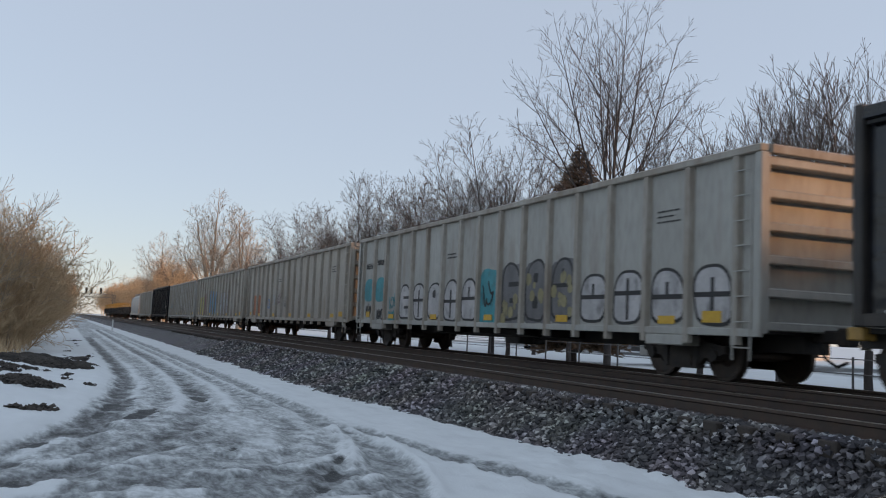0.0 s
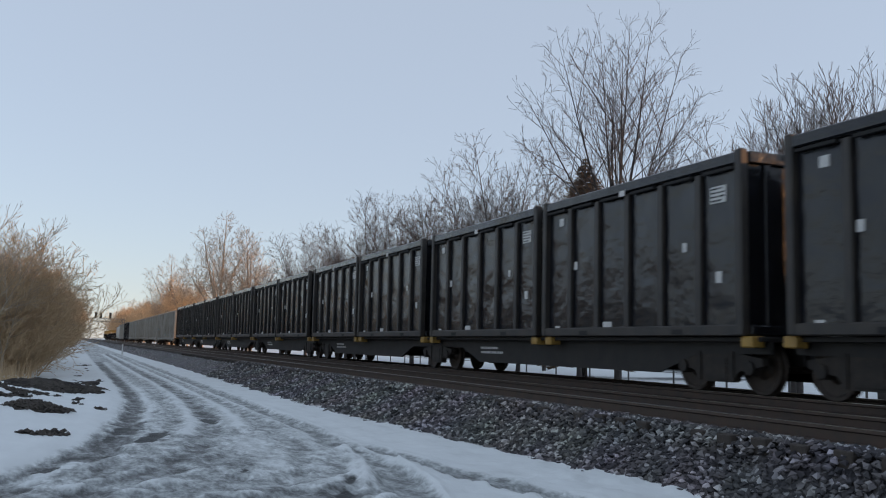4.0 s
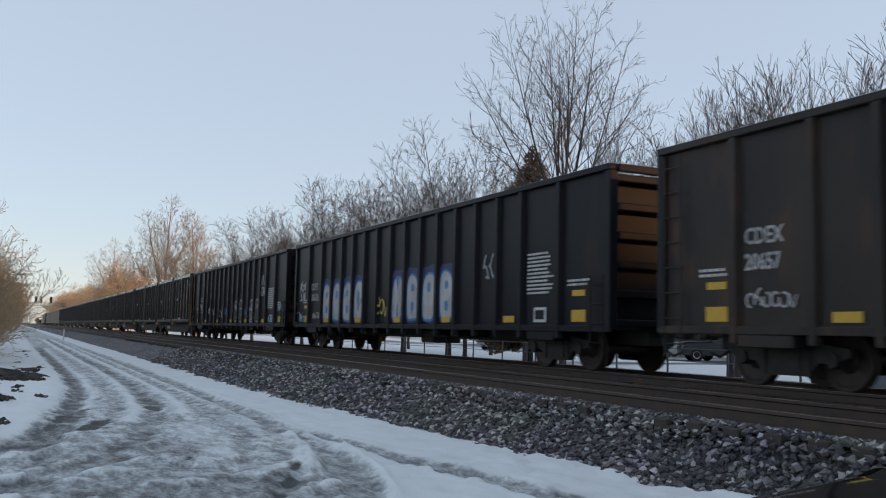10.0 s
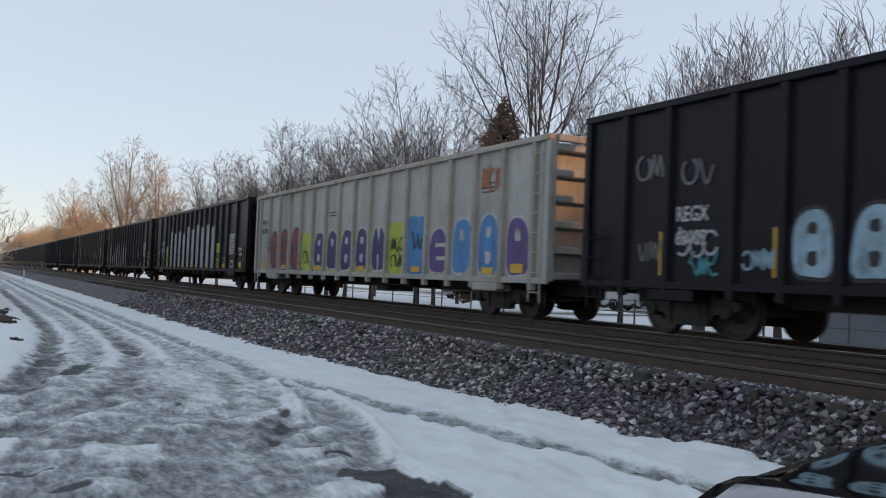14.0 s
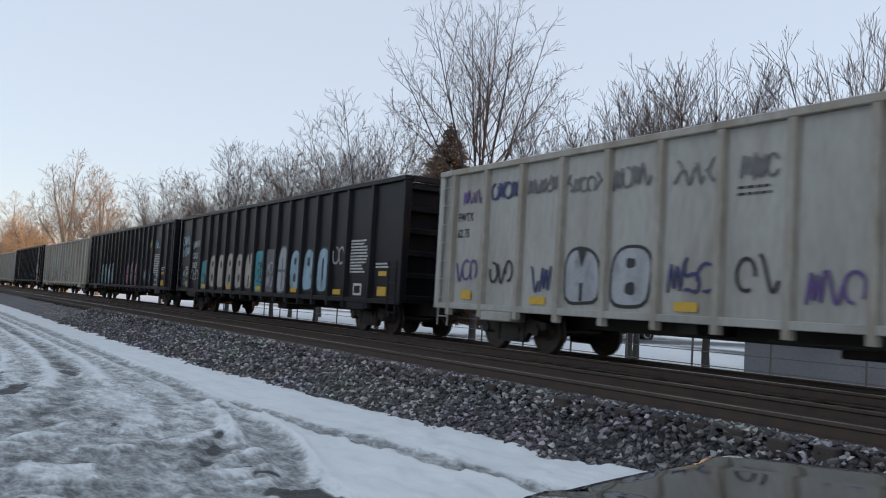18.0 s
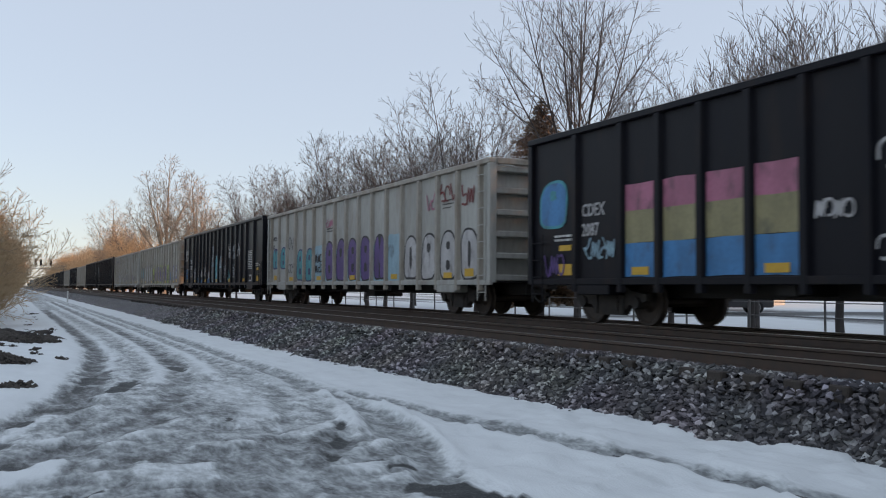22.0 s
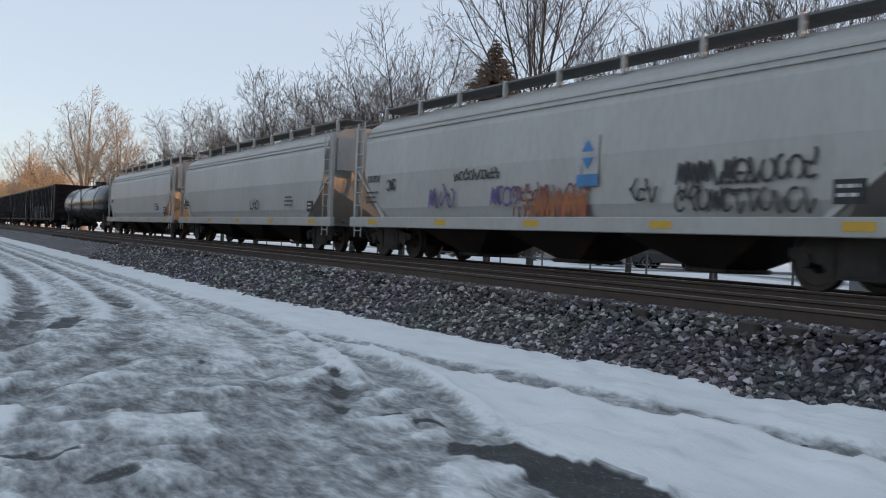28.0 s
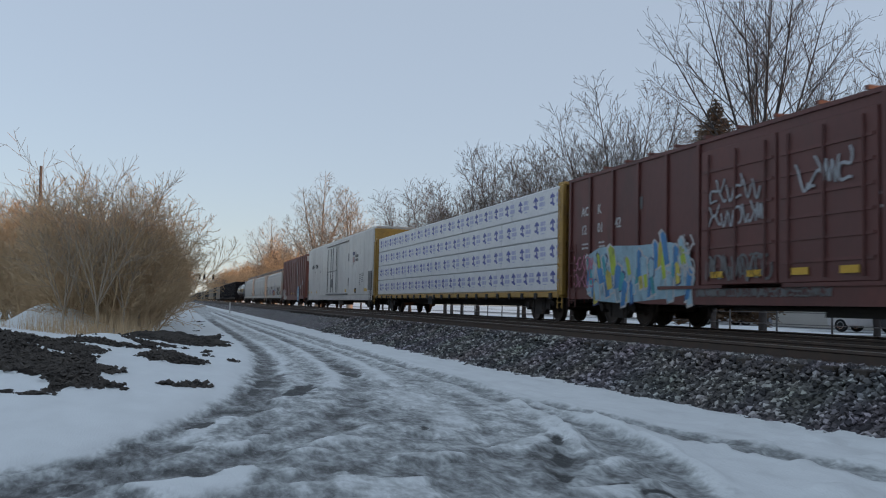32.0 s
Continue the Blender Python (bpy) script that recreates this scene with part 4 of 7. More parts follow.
# ---- train: gondolas ----
def gondola(front, length, material, label, ribs=15, top=3.8, ladder_end=True, art=(), seed=0, vertical_marks=False, marks=""):
    """High-sided open wagon; front is the leading end's place, art the paint on its side."""
    rng = random.Random(seed)
    top = 3.92 if material in (M_BLACK, M_BROWNBLACK) else top
    car = empty("gondola_car", label, "freight car", "cars of the freight train")
    H = length / 2
    z0 = 0.86
    rib_mat = material if material in (M_BLACK, M_BROWNBLACK) else M_RIBGREY
    end_mat = M_BLACK if material == M_BROWNBLACK else material
    for s in (-1, 1):
        part("side_wall", boxes((s * 1.37, s * 1.41, -H, H, z0, top)), material, car)
        part("end_wall", boxes((-1.37, 1.37, min(s * (H - 0.34), s * (H - 0.3)), max(s * (H - 0.34), s * (H - 0.3)), z0, top)), end_mat, car)
    part("floor", boxes((-1.37, 1.37, -H + 0.14, H - 0.14, z0, z0 + 0.05)), M_UNDER, car)
    for s in (-1, 1):
        part("top_chord", boxes((s * 1.36 - 0.05, s * 1.36 + 0.16 if s > 0 else s * 1.36 + 0.05, -H, H, top, top + 0.13) if s > 0 else (-1.52, -1.31, -H, H, top, top + 0.13), bevel=0.015), rib_mat, car)
        part("side_sill", boxes((s * 1.42, s * 1.5, -H, H, z0 - 0.06, z0 + 0.07), bevel=0.01), material, car)
        e = s * (H - 0.1)
        part("end_chord", boxes((-1.31, 1.31, min(e, e + s * 0.14), max(e, e + s * 0.14), top - 0.02, top + 0.13), bevel=0.012), rib_mat, car)
        for k in range(6):
            z = z0 + 0.12 + k * (top - z0 - 0.25) / 5
            part("end_rib", boxes((-1.3, 1.3, min(e - s * 0.2, e + s * 0.06), max(e - s * 0.2, e + s * 0.06), z - 0.075, z + 0.075), bevel=0.02), end_mat, car)
        for q in (-1, 1):
            part("corner_post", boxes((q * 1.30, q * 1.5, min(s * H, s * (H - 0.16)), max(s * H, s * (H - 0.16)), z0, top), bevel=0.015), end_mat, car)
    black = material in (M_BLACK, M_BROWNBLACK)
    if vertical_marks:
        edges = [1.2, 2.35] + [3.84 + 1.0 * k for k in range(14)] + [length - 2.4, length - 1.2]
    elif black:
        k1 = length / 21.3
        edges = [0.06] + [v * k1 for v in [1.85, 3.4] + [3.4 + 1.115 * k for k in range(1, 14)] + [19.45]] + [length - 0.06]
    else:
        edges = [0.6 + k * (length - 1.2) / 16 for k in range(17)]
    ribs = len(edges)
    rib = None
    for k in range(ribs):
        y = H - edges[k]
        if k in (0, ribs - 1) and black and not vertical_marks:
            continue
        for s in (-1, 1):
            if rib is None:
                bm = bmesh.new()
                prof = [(-0.10, 0), (-0.065, -0.1), (0.065, -0.1), (0.10, 0)]
                a = [bm.verts.new((x, yy, z0 - 0.2)) for yy, x in prof]
                b = [bm.verts.new((x, yy, top)) for yy, x in prof]
                for i in range(4):
                    bm.faces.new((a[i], a[(i + 1) % 4], b[(i + 1) % 4], b[i]))
                bm.faces.new(a[::-1]), bm.faces.new(b)
                rib = part("side_rib", bm, rib_mat, car)
                rib.matrix_basis = pose(-1.41, y, 0)
            else:
                again(rib, s * 1.41, y, 0, 0 if s < 0 else 180, car)

    def bay(k):
        """Middle of a bay, counted from the leading end."""
        i = max(0, min(int(k), ribs - 2))
        return H - (edges[i] + edges[i + 1]) / 2 - (k - i) * (edges[i + 1] - edges[i])

    def wide(k):
        i = max(0, min(int(k), ribs - 2))
        return edges[i + 1] - edges[i] - 0.06
    part("centre_sill", boxes((-0.3, 0.3, -H + 0.3, H - 0.3, 0.55, z0), (-1.2, 1.2, -3.6, -3.2, 0.62, z0), (-1.2, 1.2, 3.2, 3.6, 0.62, z0), bevel=0.01), M_UNDER, car, "black steel underframe")
    part("brake_gear", boxes((-0.9, -0.45, -1.4, -0.6, 0.42, 0.78), (0.3, 0.9, 0.4, 1.7, 0.4, 0.75), (-1.0, -0.9, -2.6, 2.0, 0.6, 0.64), bevel=0.03), M_UNDER, car, "brake cylinder and rods")
    for s in (-1, 1):
        bogie(car, s * (H - 2.5))
        coupler(car, s * (H + 0.05), s)
        ladder(car, -1.5, s * (H - 0.42), z0 - 0.45, top - 0.05 if ladder_end else 1.9, 8 if ladder_end else 4, material, 0.42)
        part("bolster_cover", boxes((-1.5, -1.1, s * (H - 2.5) - 0.55, s * (H - 2.5) + 0.55, z0 - 0.26, z0 - 0.06), bevel=0.02), material, car)
    for k in range(ribs - 1):
        if vertical_marks and k in (0, 2, 6, 10, 14):
            panel(car, "reflector", -1.418, bay(k) - 0.38 * wide(k), z0 + 0.55, 0.12, 0.75, M_YELLOW, "yellow reflective strip")
        elif not vertical_marks and k % 3 == 2:
            panel(car, "reflector", -1.434, bay(k), z0 + 0.2, 0.5, 0.15, M_YELLOW, "yellow reflective strip")
    def up(v):
        """Heights of the paint, from the sill."""
        return 0.95 + (v - 0.93) * 1.12
    for a in art:
        kind = a[0]
        if kind == "L":        # a run of letters, one to a bay: first bay, fills, edge, z0, z1, then 0 for plain or their counters
            for i, fill in enumerate(a[2]):
                if fill:
                    cut = None if len(a) < 7 or not a[6] else int(a[6][i % len(a[6])])
                    letter(car, -1.417, bay(a[1] + i), (up(a[4]) + up(a[5])) / 2, min(wide(a[1] + i), 1.3) * 0.98, (up(a[5]) - up(a[4])) * rng.uniform(0.95, 1.04), fill, a[3], rng, len(a) < 7 or bool(a[6]), cut)
        elif kind == "T":      # scrawls: first bay, colours, z, height
            for i, c in enumerate(a[2]):
                if c:
                    tag(car, -1.432, bay(a[1] + i) + rng.uniform(-0.12, 0.12), up(a[3]) + rng.uniform(-0.2, 0.12), min(wide(a[1] + i), 1.3) * rng.uniform(0.5, 0.82), a[4] * rng.uniform(0.65, 0.95), c, rng)
        elif kind == "W":      # a readable word, one letter to a bay: bay, word, size, z, colour, squeeze
            for i, ch in enumerate(a[2]):
                letter_w = 0.3 if ch == "I" else (0.72 if ch in "BELT" else 0.8)
                lettering(car, ch, -1.436, bay(a[1] + i) + letter_w * a[3] * a[6] * 0.45, a[4], a[3], PAINTS[a[5]], a[5] + " sprayed block letter", a[6])
        elif kind == "D":      # round dots: bays, z0, z1, colour, number
            for i in range(a[6]):
                r = rng.uniform(0.07, 0.14)
                o = part("sprayed_dot", flat_shape(blob_points(rng, r * 2, r * 2.2, 0.04, 2.2, 14), -0.004, 0), PAINTS[a[5]], car, a[5] + " sprayed dot")
                o.matrix_basis = pose(-1.433, bay(rng.randrange(a[1], a[2])) + rng.uniform(-0.4, 0.4), rng.uniform(a[3], a[4]))
        elif kind in "PR":     # a sprayed ground, R square-cornered: bays, z0, z1, colour
            for i in range(a[1], a[2]):
                hh = (up(a[4]) - up(a[3])) * (1.0 if kind == "P" or i % 2 or a[3] > 0.94 or a[4] < 1.6 else 0.93)
                o = part("graffiti_ground", flat_shape(blob_points(rng, wide(i) * 0.98, hh, 0.03, 6) if kind == "P" else [(s * wide(i) * 0.46 + rng.uniform(-0.02, 0.02), v * hh / 2 + rng.uniform(-0.015, 0.015)) for s, v in ((-1, -1), (0, -1), (1, -1), (1, 0), (1, 1), (0.2, 1.02), (-1, 0.99), (-1, 0))], -0.004, 0), PAINTS[a[5]], car, a[5] + " sprayed patch")
                o.matrix_basis = pose(-1.416, bay(i), up(a[3]) + hh / 2)
    if marks:
        c = "white" if black else "dark"
        k = 1 if black else 0
        for i, w in enumerate(marks.split("|")):
            lettering(car, w, -1.418, bay(k) + wide(k) * 0.4, (1.95 if vertical_marks else (2.2 if black else 2.75)) - i * (0.4 if black else 0.36), 0.36 if black else 0.26, PAINTS[c], c + " stencilled reporting mark", 0.82)
    if black:
        bars(car, -1.418, bay(ribs - 3), 2.5, wide(ribs - 3) * 0.72, 11, M_LABEL, rng)
        panel(car, "placard", -1.418, bay(ribs - 3), 1.15, 0.5, 0.32, M_LABEL, "white-framed placard")
        panel(car, "placard_centre", -1.426, bay(ribs - 3), 1.15, 0.36, 0.2, M_BLACK)
        for k in ((0, ribs - 2) if not vertical_marks else (ribs - 2,)):
            dy = -0.45 if k == 0 else 0.2
            panel(car, "reflector", -1.418, bay(k) + dy, 1.12, 0.5, 0.24, M_YELLOW, "yellow reflective strip")
            panel(car, "reflector", -1.418, bay(k) + dy, 1.58, 0.45, 0.12, M_YELLOW, "yellow reflective strip")
            bars(car, -1.418, bay(k) + dy, 1.86, 0.8, 2, M_LABEL, rng)
    else:
        bars(car, -1.418, bay(6), 2.9, 0.7, 2, PAINTS["dark"], rng, 0.1, 0.04, "stencil_block", "small dark stencilled lines")
        bars(car, -1.418, bay(ribs - 3), 3.1, 0.7, 3, PAINTS["dark"], rng, 0.1, 0.03, "stencil_block", "small dark stencilled lines")
        panel(car, "reflector", -1.434, bay(ribs - 2), 1.12, 0.5, 0.2, M_YELLOW, "yellow reflective strip")
        panel(car, "reflector", -1.434, bay(0), 1.12, 0.4, 0.2, M_YELLOW, "yellow reflective strip")
    return finish(car, front - H)


# ---- train: articulated flats with waste containers ----
def mk_cont_body():
    return boxes((-1.36, 1.36, -3.40, 3.40, 0.0, 3.05), bevel=0.02)


def mk_cont_rib():
    return boxes((-0.045, 0.045, -0.075, 0.075, 0.16, 2.86), bevel=0.012)


CONT_PROTO = []


def container(y_mid, plate):
    rng = random.Random(int(y_mid * 7))
    if not CONT_PROTO:
        c = empty("waste_container", "black steel waste container with vertical ribs", "container", "containers on the flat cars")
        part("body", mk_cont_body(), M_CONT, c)
        for s in (-1, 1):
            part("top_rail", boxes((s * 1.36, s * 1.47, -3.46, 3.46, 2.9, 3.1), bevel=0.02), M_CONT, c)
            part("bottom_rail", boxes((s * 1.36, s * 1.47, -3.46, 3.46, -0.02, 0.17), bevel=0.02), M_CONTRIB, c)
            for y in (-1.7, 1.6):
                part("fork_pocket", boxes((s * 1.44, s * 1.474, y - 0.16, y + 0.16, 0.01, 0.1)), M_GREYDK, c, "dark fork pocket")
            for q in (-1, 1):
                part("corner_post", boxes((s * 1.32, s * 1.49, q * 3.3, q * 3.47, -0.02, 3.14), bevel=0.025), M_CONTRIB, c)
            e = s * 3.4
            for x in (-0.9, -0.3, 0.3, 0.9):
                part("end_rib", boxes((x - 0.06, x + 0.06, min(e, e + s * 0.07), max(e, e + s * 0.07), 0.15, 2.9), bevel=0.015), M_CONT, c)
            for za, zb in ((2.9, 3.1), (0, 0.16)):
                part("end_rail", boxes((-1.3, 1.3, min(e, e + s * 0.09), max(e, e + s * 0.09), za, zb), bevel=0.015), M_CONT, c)
            for k in range(5):
                cached("side_rib", mk_cont_rib, M_CONTRIB, c, "", pose(s * 1.4, -2.27 + k * 1.135, 0))
            for k in range(6):
                part("vent_slot", boxes((s * 1.40, s * 1.476, -2.84 + k * 1.135 - 0.4, -2.84 + k * 1.135 + 0.4, 2.82, 2.87)), M_GREYDK, c)
        for y, z, w, h in ((-2.75, 2.45, 0.42, 0.3), (2.75, 2.6, 0.2, 0.18), (2.1, 1.55, 0.14, 0.18), (-1.8, 1.6, 0.12, 0.17), (-2.75, 1.0, 0.16, 0.2), (0.8, 0.22, 0.34, 0.13), (2.9, 0.14, 0.2, 0.16), (0.1, 2.88, 0.2, 0.12)):
            panel(c, "label_plate", -1.365 if z < 2.8 else -1.475, y, z, w, h, M_LABEL, "small white label plate", 0.008)
        bars(c, -1.374, -2.75, 2.57, 0.36, 4, M_CONT, rng, 0.07, 0.03, "label_print", "dark small print")
        part("latch", boxes((-0.5, 0.5, -3.62, -3.46, 3.0, 3.16), bevel=0.03), M_GALV, c, "grey lid latch")
        CONT_PROTO.append(c)
    else:
        c = copy_thing(CONT_PROTO[0], pose(0, 0, 0))
    return finish(c, y_mid, X_TRAIN, RAIL_Z + 1.01)


FLAT_PROTO = []


def flat_unit(y_front, lead):
    """One half of a two-part flat: front truck under its leading end, a shared truck under the tail of the leading half."""
    L = 14.7
    c = empty("container_flat_car", "black fishbelly flat car carrying two waste containers", "freight car", "cars of the freight train")
    bm = bmesh.new()
    for s in (-1, 1):
        prism(bm, [(-7.3, 0.7), (-7.3, 0.96), (7.3, 0.96), (7.3, 0.7), (5.4, 0.68), (4.2, 0.3), (-4.2, 0.3), (-5.4, 0.68)], s * 1.05 - 0.03, s * 1.05 + 0.03)
    part("side_beam", bm, M_UNDER, c, "black fishbelly side beams")
    part("deck", boxes((-1.3, 1.3, -7.3, 7.3, 0.9, 0.98), (-0.3, 0.3, -7.2, 7.2, 0.5, 0.9), bevel=0.01), M_UNDER, c)
    for y in (-7.1, -0.35, 0.35, 7.1):
        part("container_lock", boxes((-1.42, -1.15, y - 0.14, y + 0.14, 0.8, 0.99), bevel=0.02), M_CBYEL, c, "yellow container lock")
        part("container_lock", boxes((1.15, 1.42, y - 0.14, y + 0.14, 0.8, 0.99), bevel=0.02), M_CBYEL, c, "yellow container lock")
    if lead:
        bogie(c, 5.9)
        coupler(c, 7.35, 1)
        bogie(c, -7.5)
    else:
        bogie(c, -5.9)
        coupler(c, -7.35, -1)
    bars(c, -1.085, 3.4, 0.72, 1.4, 2, M_LABEL, random.Random(3), 0.12, 0.06)
    finish(c, y_front - L / 2)
    for s, nm in ((1, 0), (-1, 1)):
        container(y_front - L / 2 + s * 3.62, nm)
    return c


# ---- train: the other kinds of cars ----
def covered_hopper(front, length, label, art=(), seed=0, rust=False):
    rng = random.Random(seed)
    car = empty("covered_hopper_car", label, "freight car", "cars of the freight train")
    H = length / 2
    # bulged side walls
    prof = [(-1.28, 0.95), (-1.40, 1.3), (-1.46, 2.2), (-1.42, 3.1), (-1.28, 3.52), (-0.8, 3.82), (0, 3.92), (0.8, 3.82), (1.28, 3.52), (1.42, 3.1), (1.46, 2.2), (1.40, 1.3), (1.28, 0.95)]
    bm = bmesh.new()
    rings = []
    for y, cut in ((-H + 0.75, 0.0), (-H + 1.5, 0.0), (H - 1.5, 0.0), (H - 0.75, 0.0)):
        rings.append([bm.verts.new((x, y, z)) for x, z in prof])
    # ends slope inwards below mid height
    for ring, s in ((rings[0], -1), (rings[3], 1)):
        for v in ring:
            if v.co.z < 2.3:
                v.co.y -= s * (2.3 - v.co.z) * 0.85
    for ring, s in ((rings[1], -1), (rings[2], 1)):
        for v in ring:
            if v.co.z < 2.3:
                v.co.y -= s * (2.3 - v.co.z) * 0.75
    for a, b in zip(rings, rings[1:]):
        for i in range(len(prof) - 1):
            bm.faces.new((a[i], a[i + 1], b[i + 1], b[i]))
        bm.faces.new((a[-1], a[0], b[0], b[-1]))
    bm.faces.new(rings[0]), bm.faces.new(rings[-1][::-1])
    part("body", bm, M_HOPPER, car, "", False)
    for s in (-1, 1):
        part("eave_bead", boxes((s * 1.27, s * 1.36, -H + 0.8, H - 0.8, 3.38, 3.42), (s * 1.33, s * 1.41, -H + 0.8, H - 0.8, 3.26, 3.29)), M_HOPPER, car)
        part("side_sill", boxes((s * 1.36, s * 1.5, -H, H, 0.78, 1.06), bevel=0.015), M_HOPPER, car)
        part("roof_walk", boxes((s * 0.25, s * 0.95, -H + 0.4, H - 0.4, 4.06, 4.1)), M_GALV, car, "grey grated roof walk")
        for k in range(9):
            y = -H + 1.0 + k * (length - 2.0) / 8
            part("walk_bracket", boxes((s * 0.9, s * 1.0, y - 0.03, y + 0.03, 3.75, 4.12)), M_HOPPER, car)
        e = s * H
        part("end_platform", boxes((-1.45, 1.45, min(e, e - s * 0.9), max(e, e - s * 0.9), 0.8, 0.9)), M_GALV, car)
        for q in (-1, 1):
            part("end_post", boxes((q * 1.36, q * 1.46, min(e - s * 0.15, e - s * 0.25), max(e - s * 0.15, e - s * 0.25), 0.9, 3.6)), M_HOPPER, car)
            part("end_brace", prism(bmesh.new(), [(e - s * 0.2, 2.4), (e - s * 0.28, 2.4), (e - s * 2.1, 1.06), (e - s * 1.95, 1.06)], q * 1.40, q * 1.46), M_HOPPER, car)
        ladder(car, -1.47, e - s * 0.5, 0.5, 3.7, 9, M_HOPPER, 0.42)
        ladder(car, 0.9, e - s * 0.2, 0.9, 3.9, 8, M_HOPPER, 0.42, along=False)
        part("end_sheet", boxes((-1.2, 1.2, min(e - s * 0.3, e - s * 0.34), max(e - s * 0.3, e - s * 0.34), 2.5, 3.5)), M_HOPPER, car)
        bogie(car, s * (H - 1.75))
        coupler(car, s * (H + 0.05), s)
    for k in (-1, 0, 1):
        y = k * length * 0.215
        bm = bmesh.new()
        w = length * 0.105
        a = [bm.verts.new(p) for p in ((-1.2, y - w, 0.9), (1.2, y - w, 0.9), (1.2, y + w, 0.9), (-1.2, y + w, 0.9))]
        b = [bm.verts.new(p) for p in ((-0.5, y - 0.35, 0.22), (0.5, y - 0.35, 0.22), (0.5, y + 0.35, 0.22), (-0.5, y + 0.35, 0.22))]
        for i in range(4):
            bm.faces.new((a[i], a[(i + 1) % 4], b[(i + 1) % 4], b[i]))
        bm.faces.new(b), bm.faces.new(a[::-1])
        part("hopper_bay", bm, M_BROWNBLACK, car, "dark grimy discharge hopper")
        part("outlet_gate", boxes((-0.6, 0.6, y - 0.45, y + 0.45, 0.16, 0.24), bevel=0.02), M_STEEL, car)
    for k in range(5):
        panel(car, "reflector", -1.502, -H + 1.5 + k * (length - 3) / 4, 0.93, 0.5, 0.13, M_YELLOW, "yellow reflective strip")
    for a in art:
        if a[0] == "T":
            tag(car, -1.475, H * a[1], a[2], a[3], a[4], a[5], rng, 6)
        elif a[0] == "W":
            lettering(car, a[2], -1.476, H * a[1], a[3], a[4], PAINTS[a[5]], "dark stencilled reporting mark")
        elif a[0] == "S":
            panel(car, "sign_panel", -1.47, H * a[1], a[2], 0.62, 0.95, PAINTS["white"], "white and blue sign panel", 0.012)
            for dz, hh, c in ((-0.36, 0.22, "blue"),):
                panel(car, "sign_band", -1.484, H * a[1], a[2] + dz, 0.6, hh, PAINTS[c])
            for q in (1, -1):
                o = part("sign_triangle", prism(bmesh.new(), [(-0.17, 0), (0.17, 0), (0, q * 0.22)], -0.006, 0), PAINTS["blue"], car)
                o.matrix_basis = pose(-1.484, H * a[1], a[2] + 0.12 + q * 0.06)
    for q in (0.84, -0.6):
        bars(car, -1.475, H * q, 1.75, 0.8, 3, PAINTS["dark"], rng, 0.13, 0.05, "stencil_block", "small dark stencilled lines")
    panel(car, "placard", -1.474, -H * 0.81, 1.4, 0.5, 0.34, PAINTS["dark"], "black placard with white lines")
    bars(car, -1.484, -H * 0.81, 1.5, 0.36, 2, M_LABEL, rng, 0.12, 0.05)
    return finish(car, front - H)


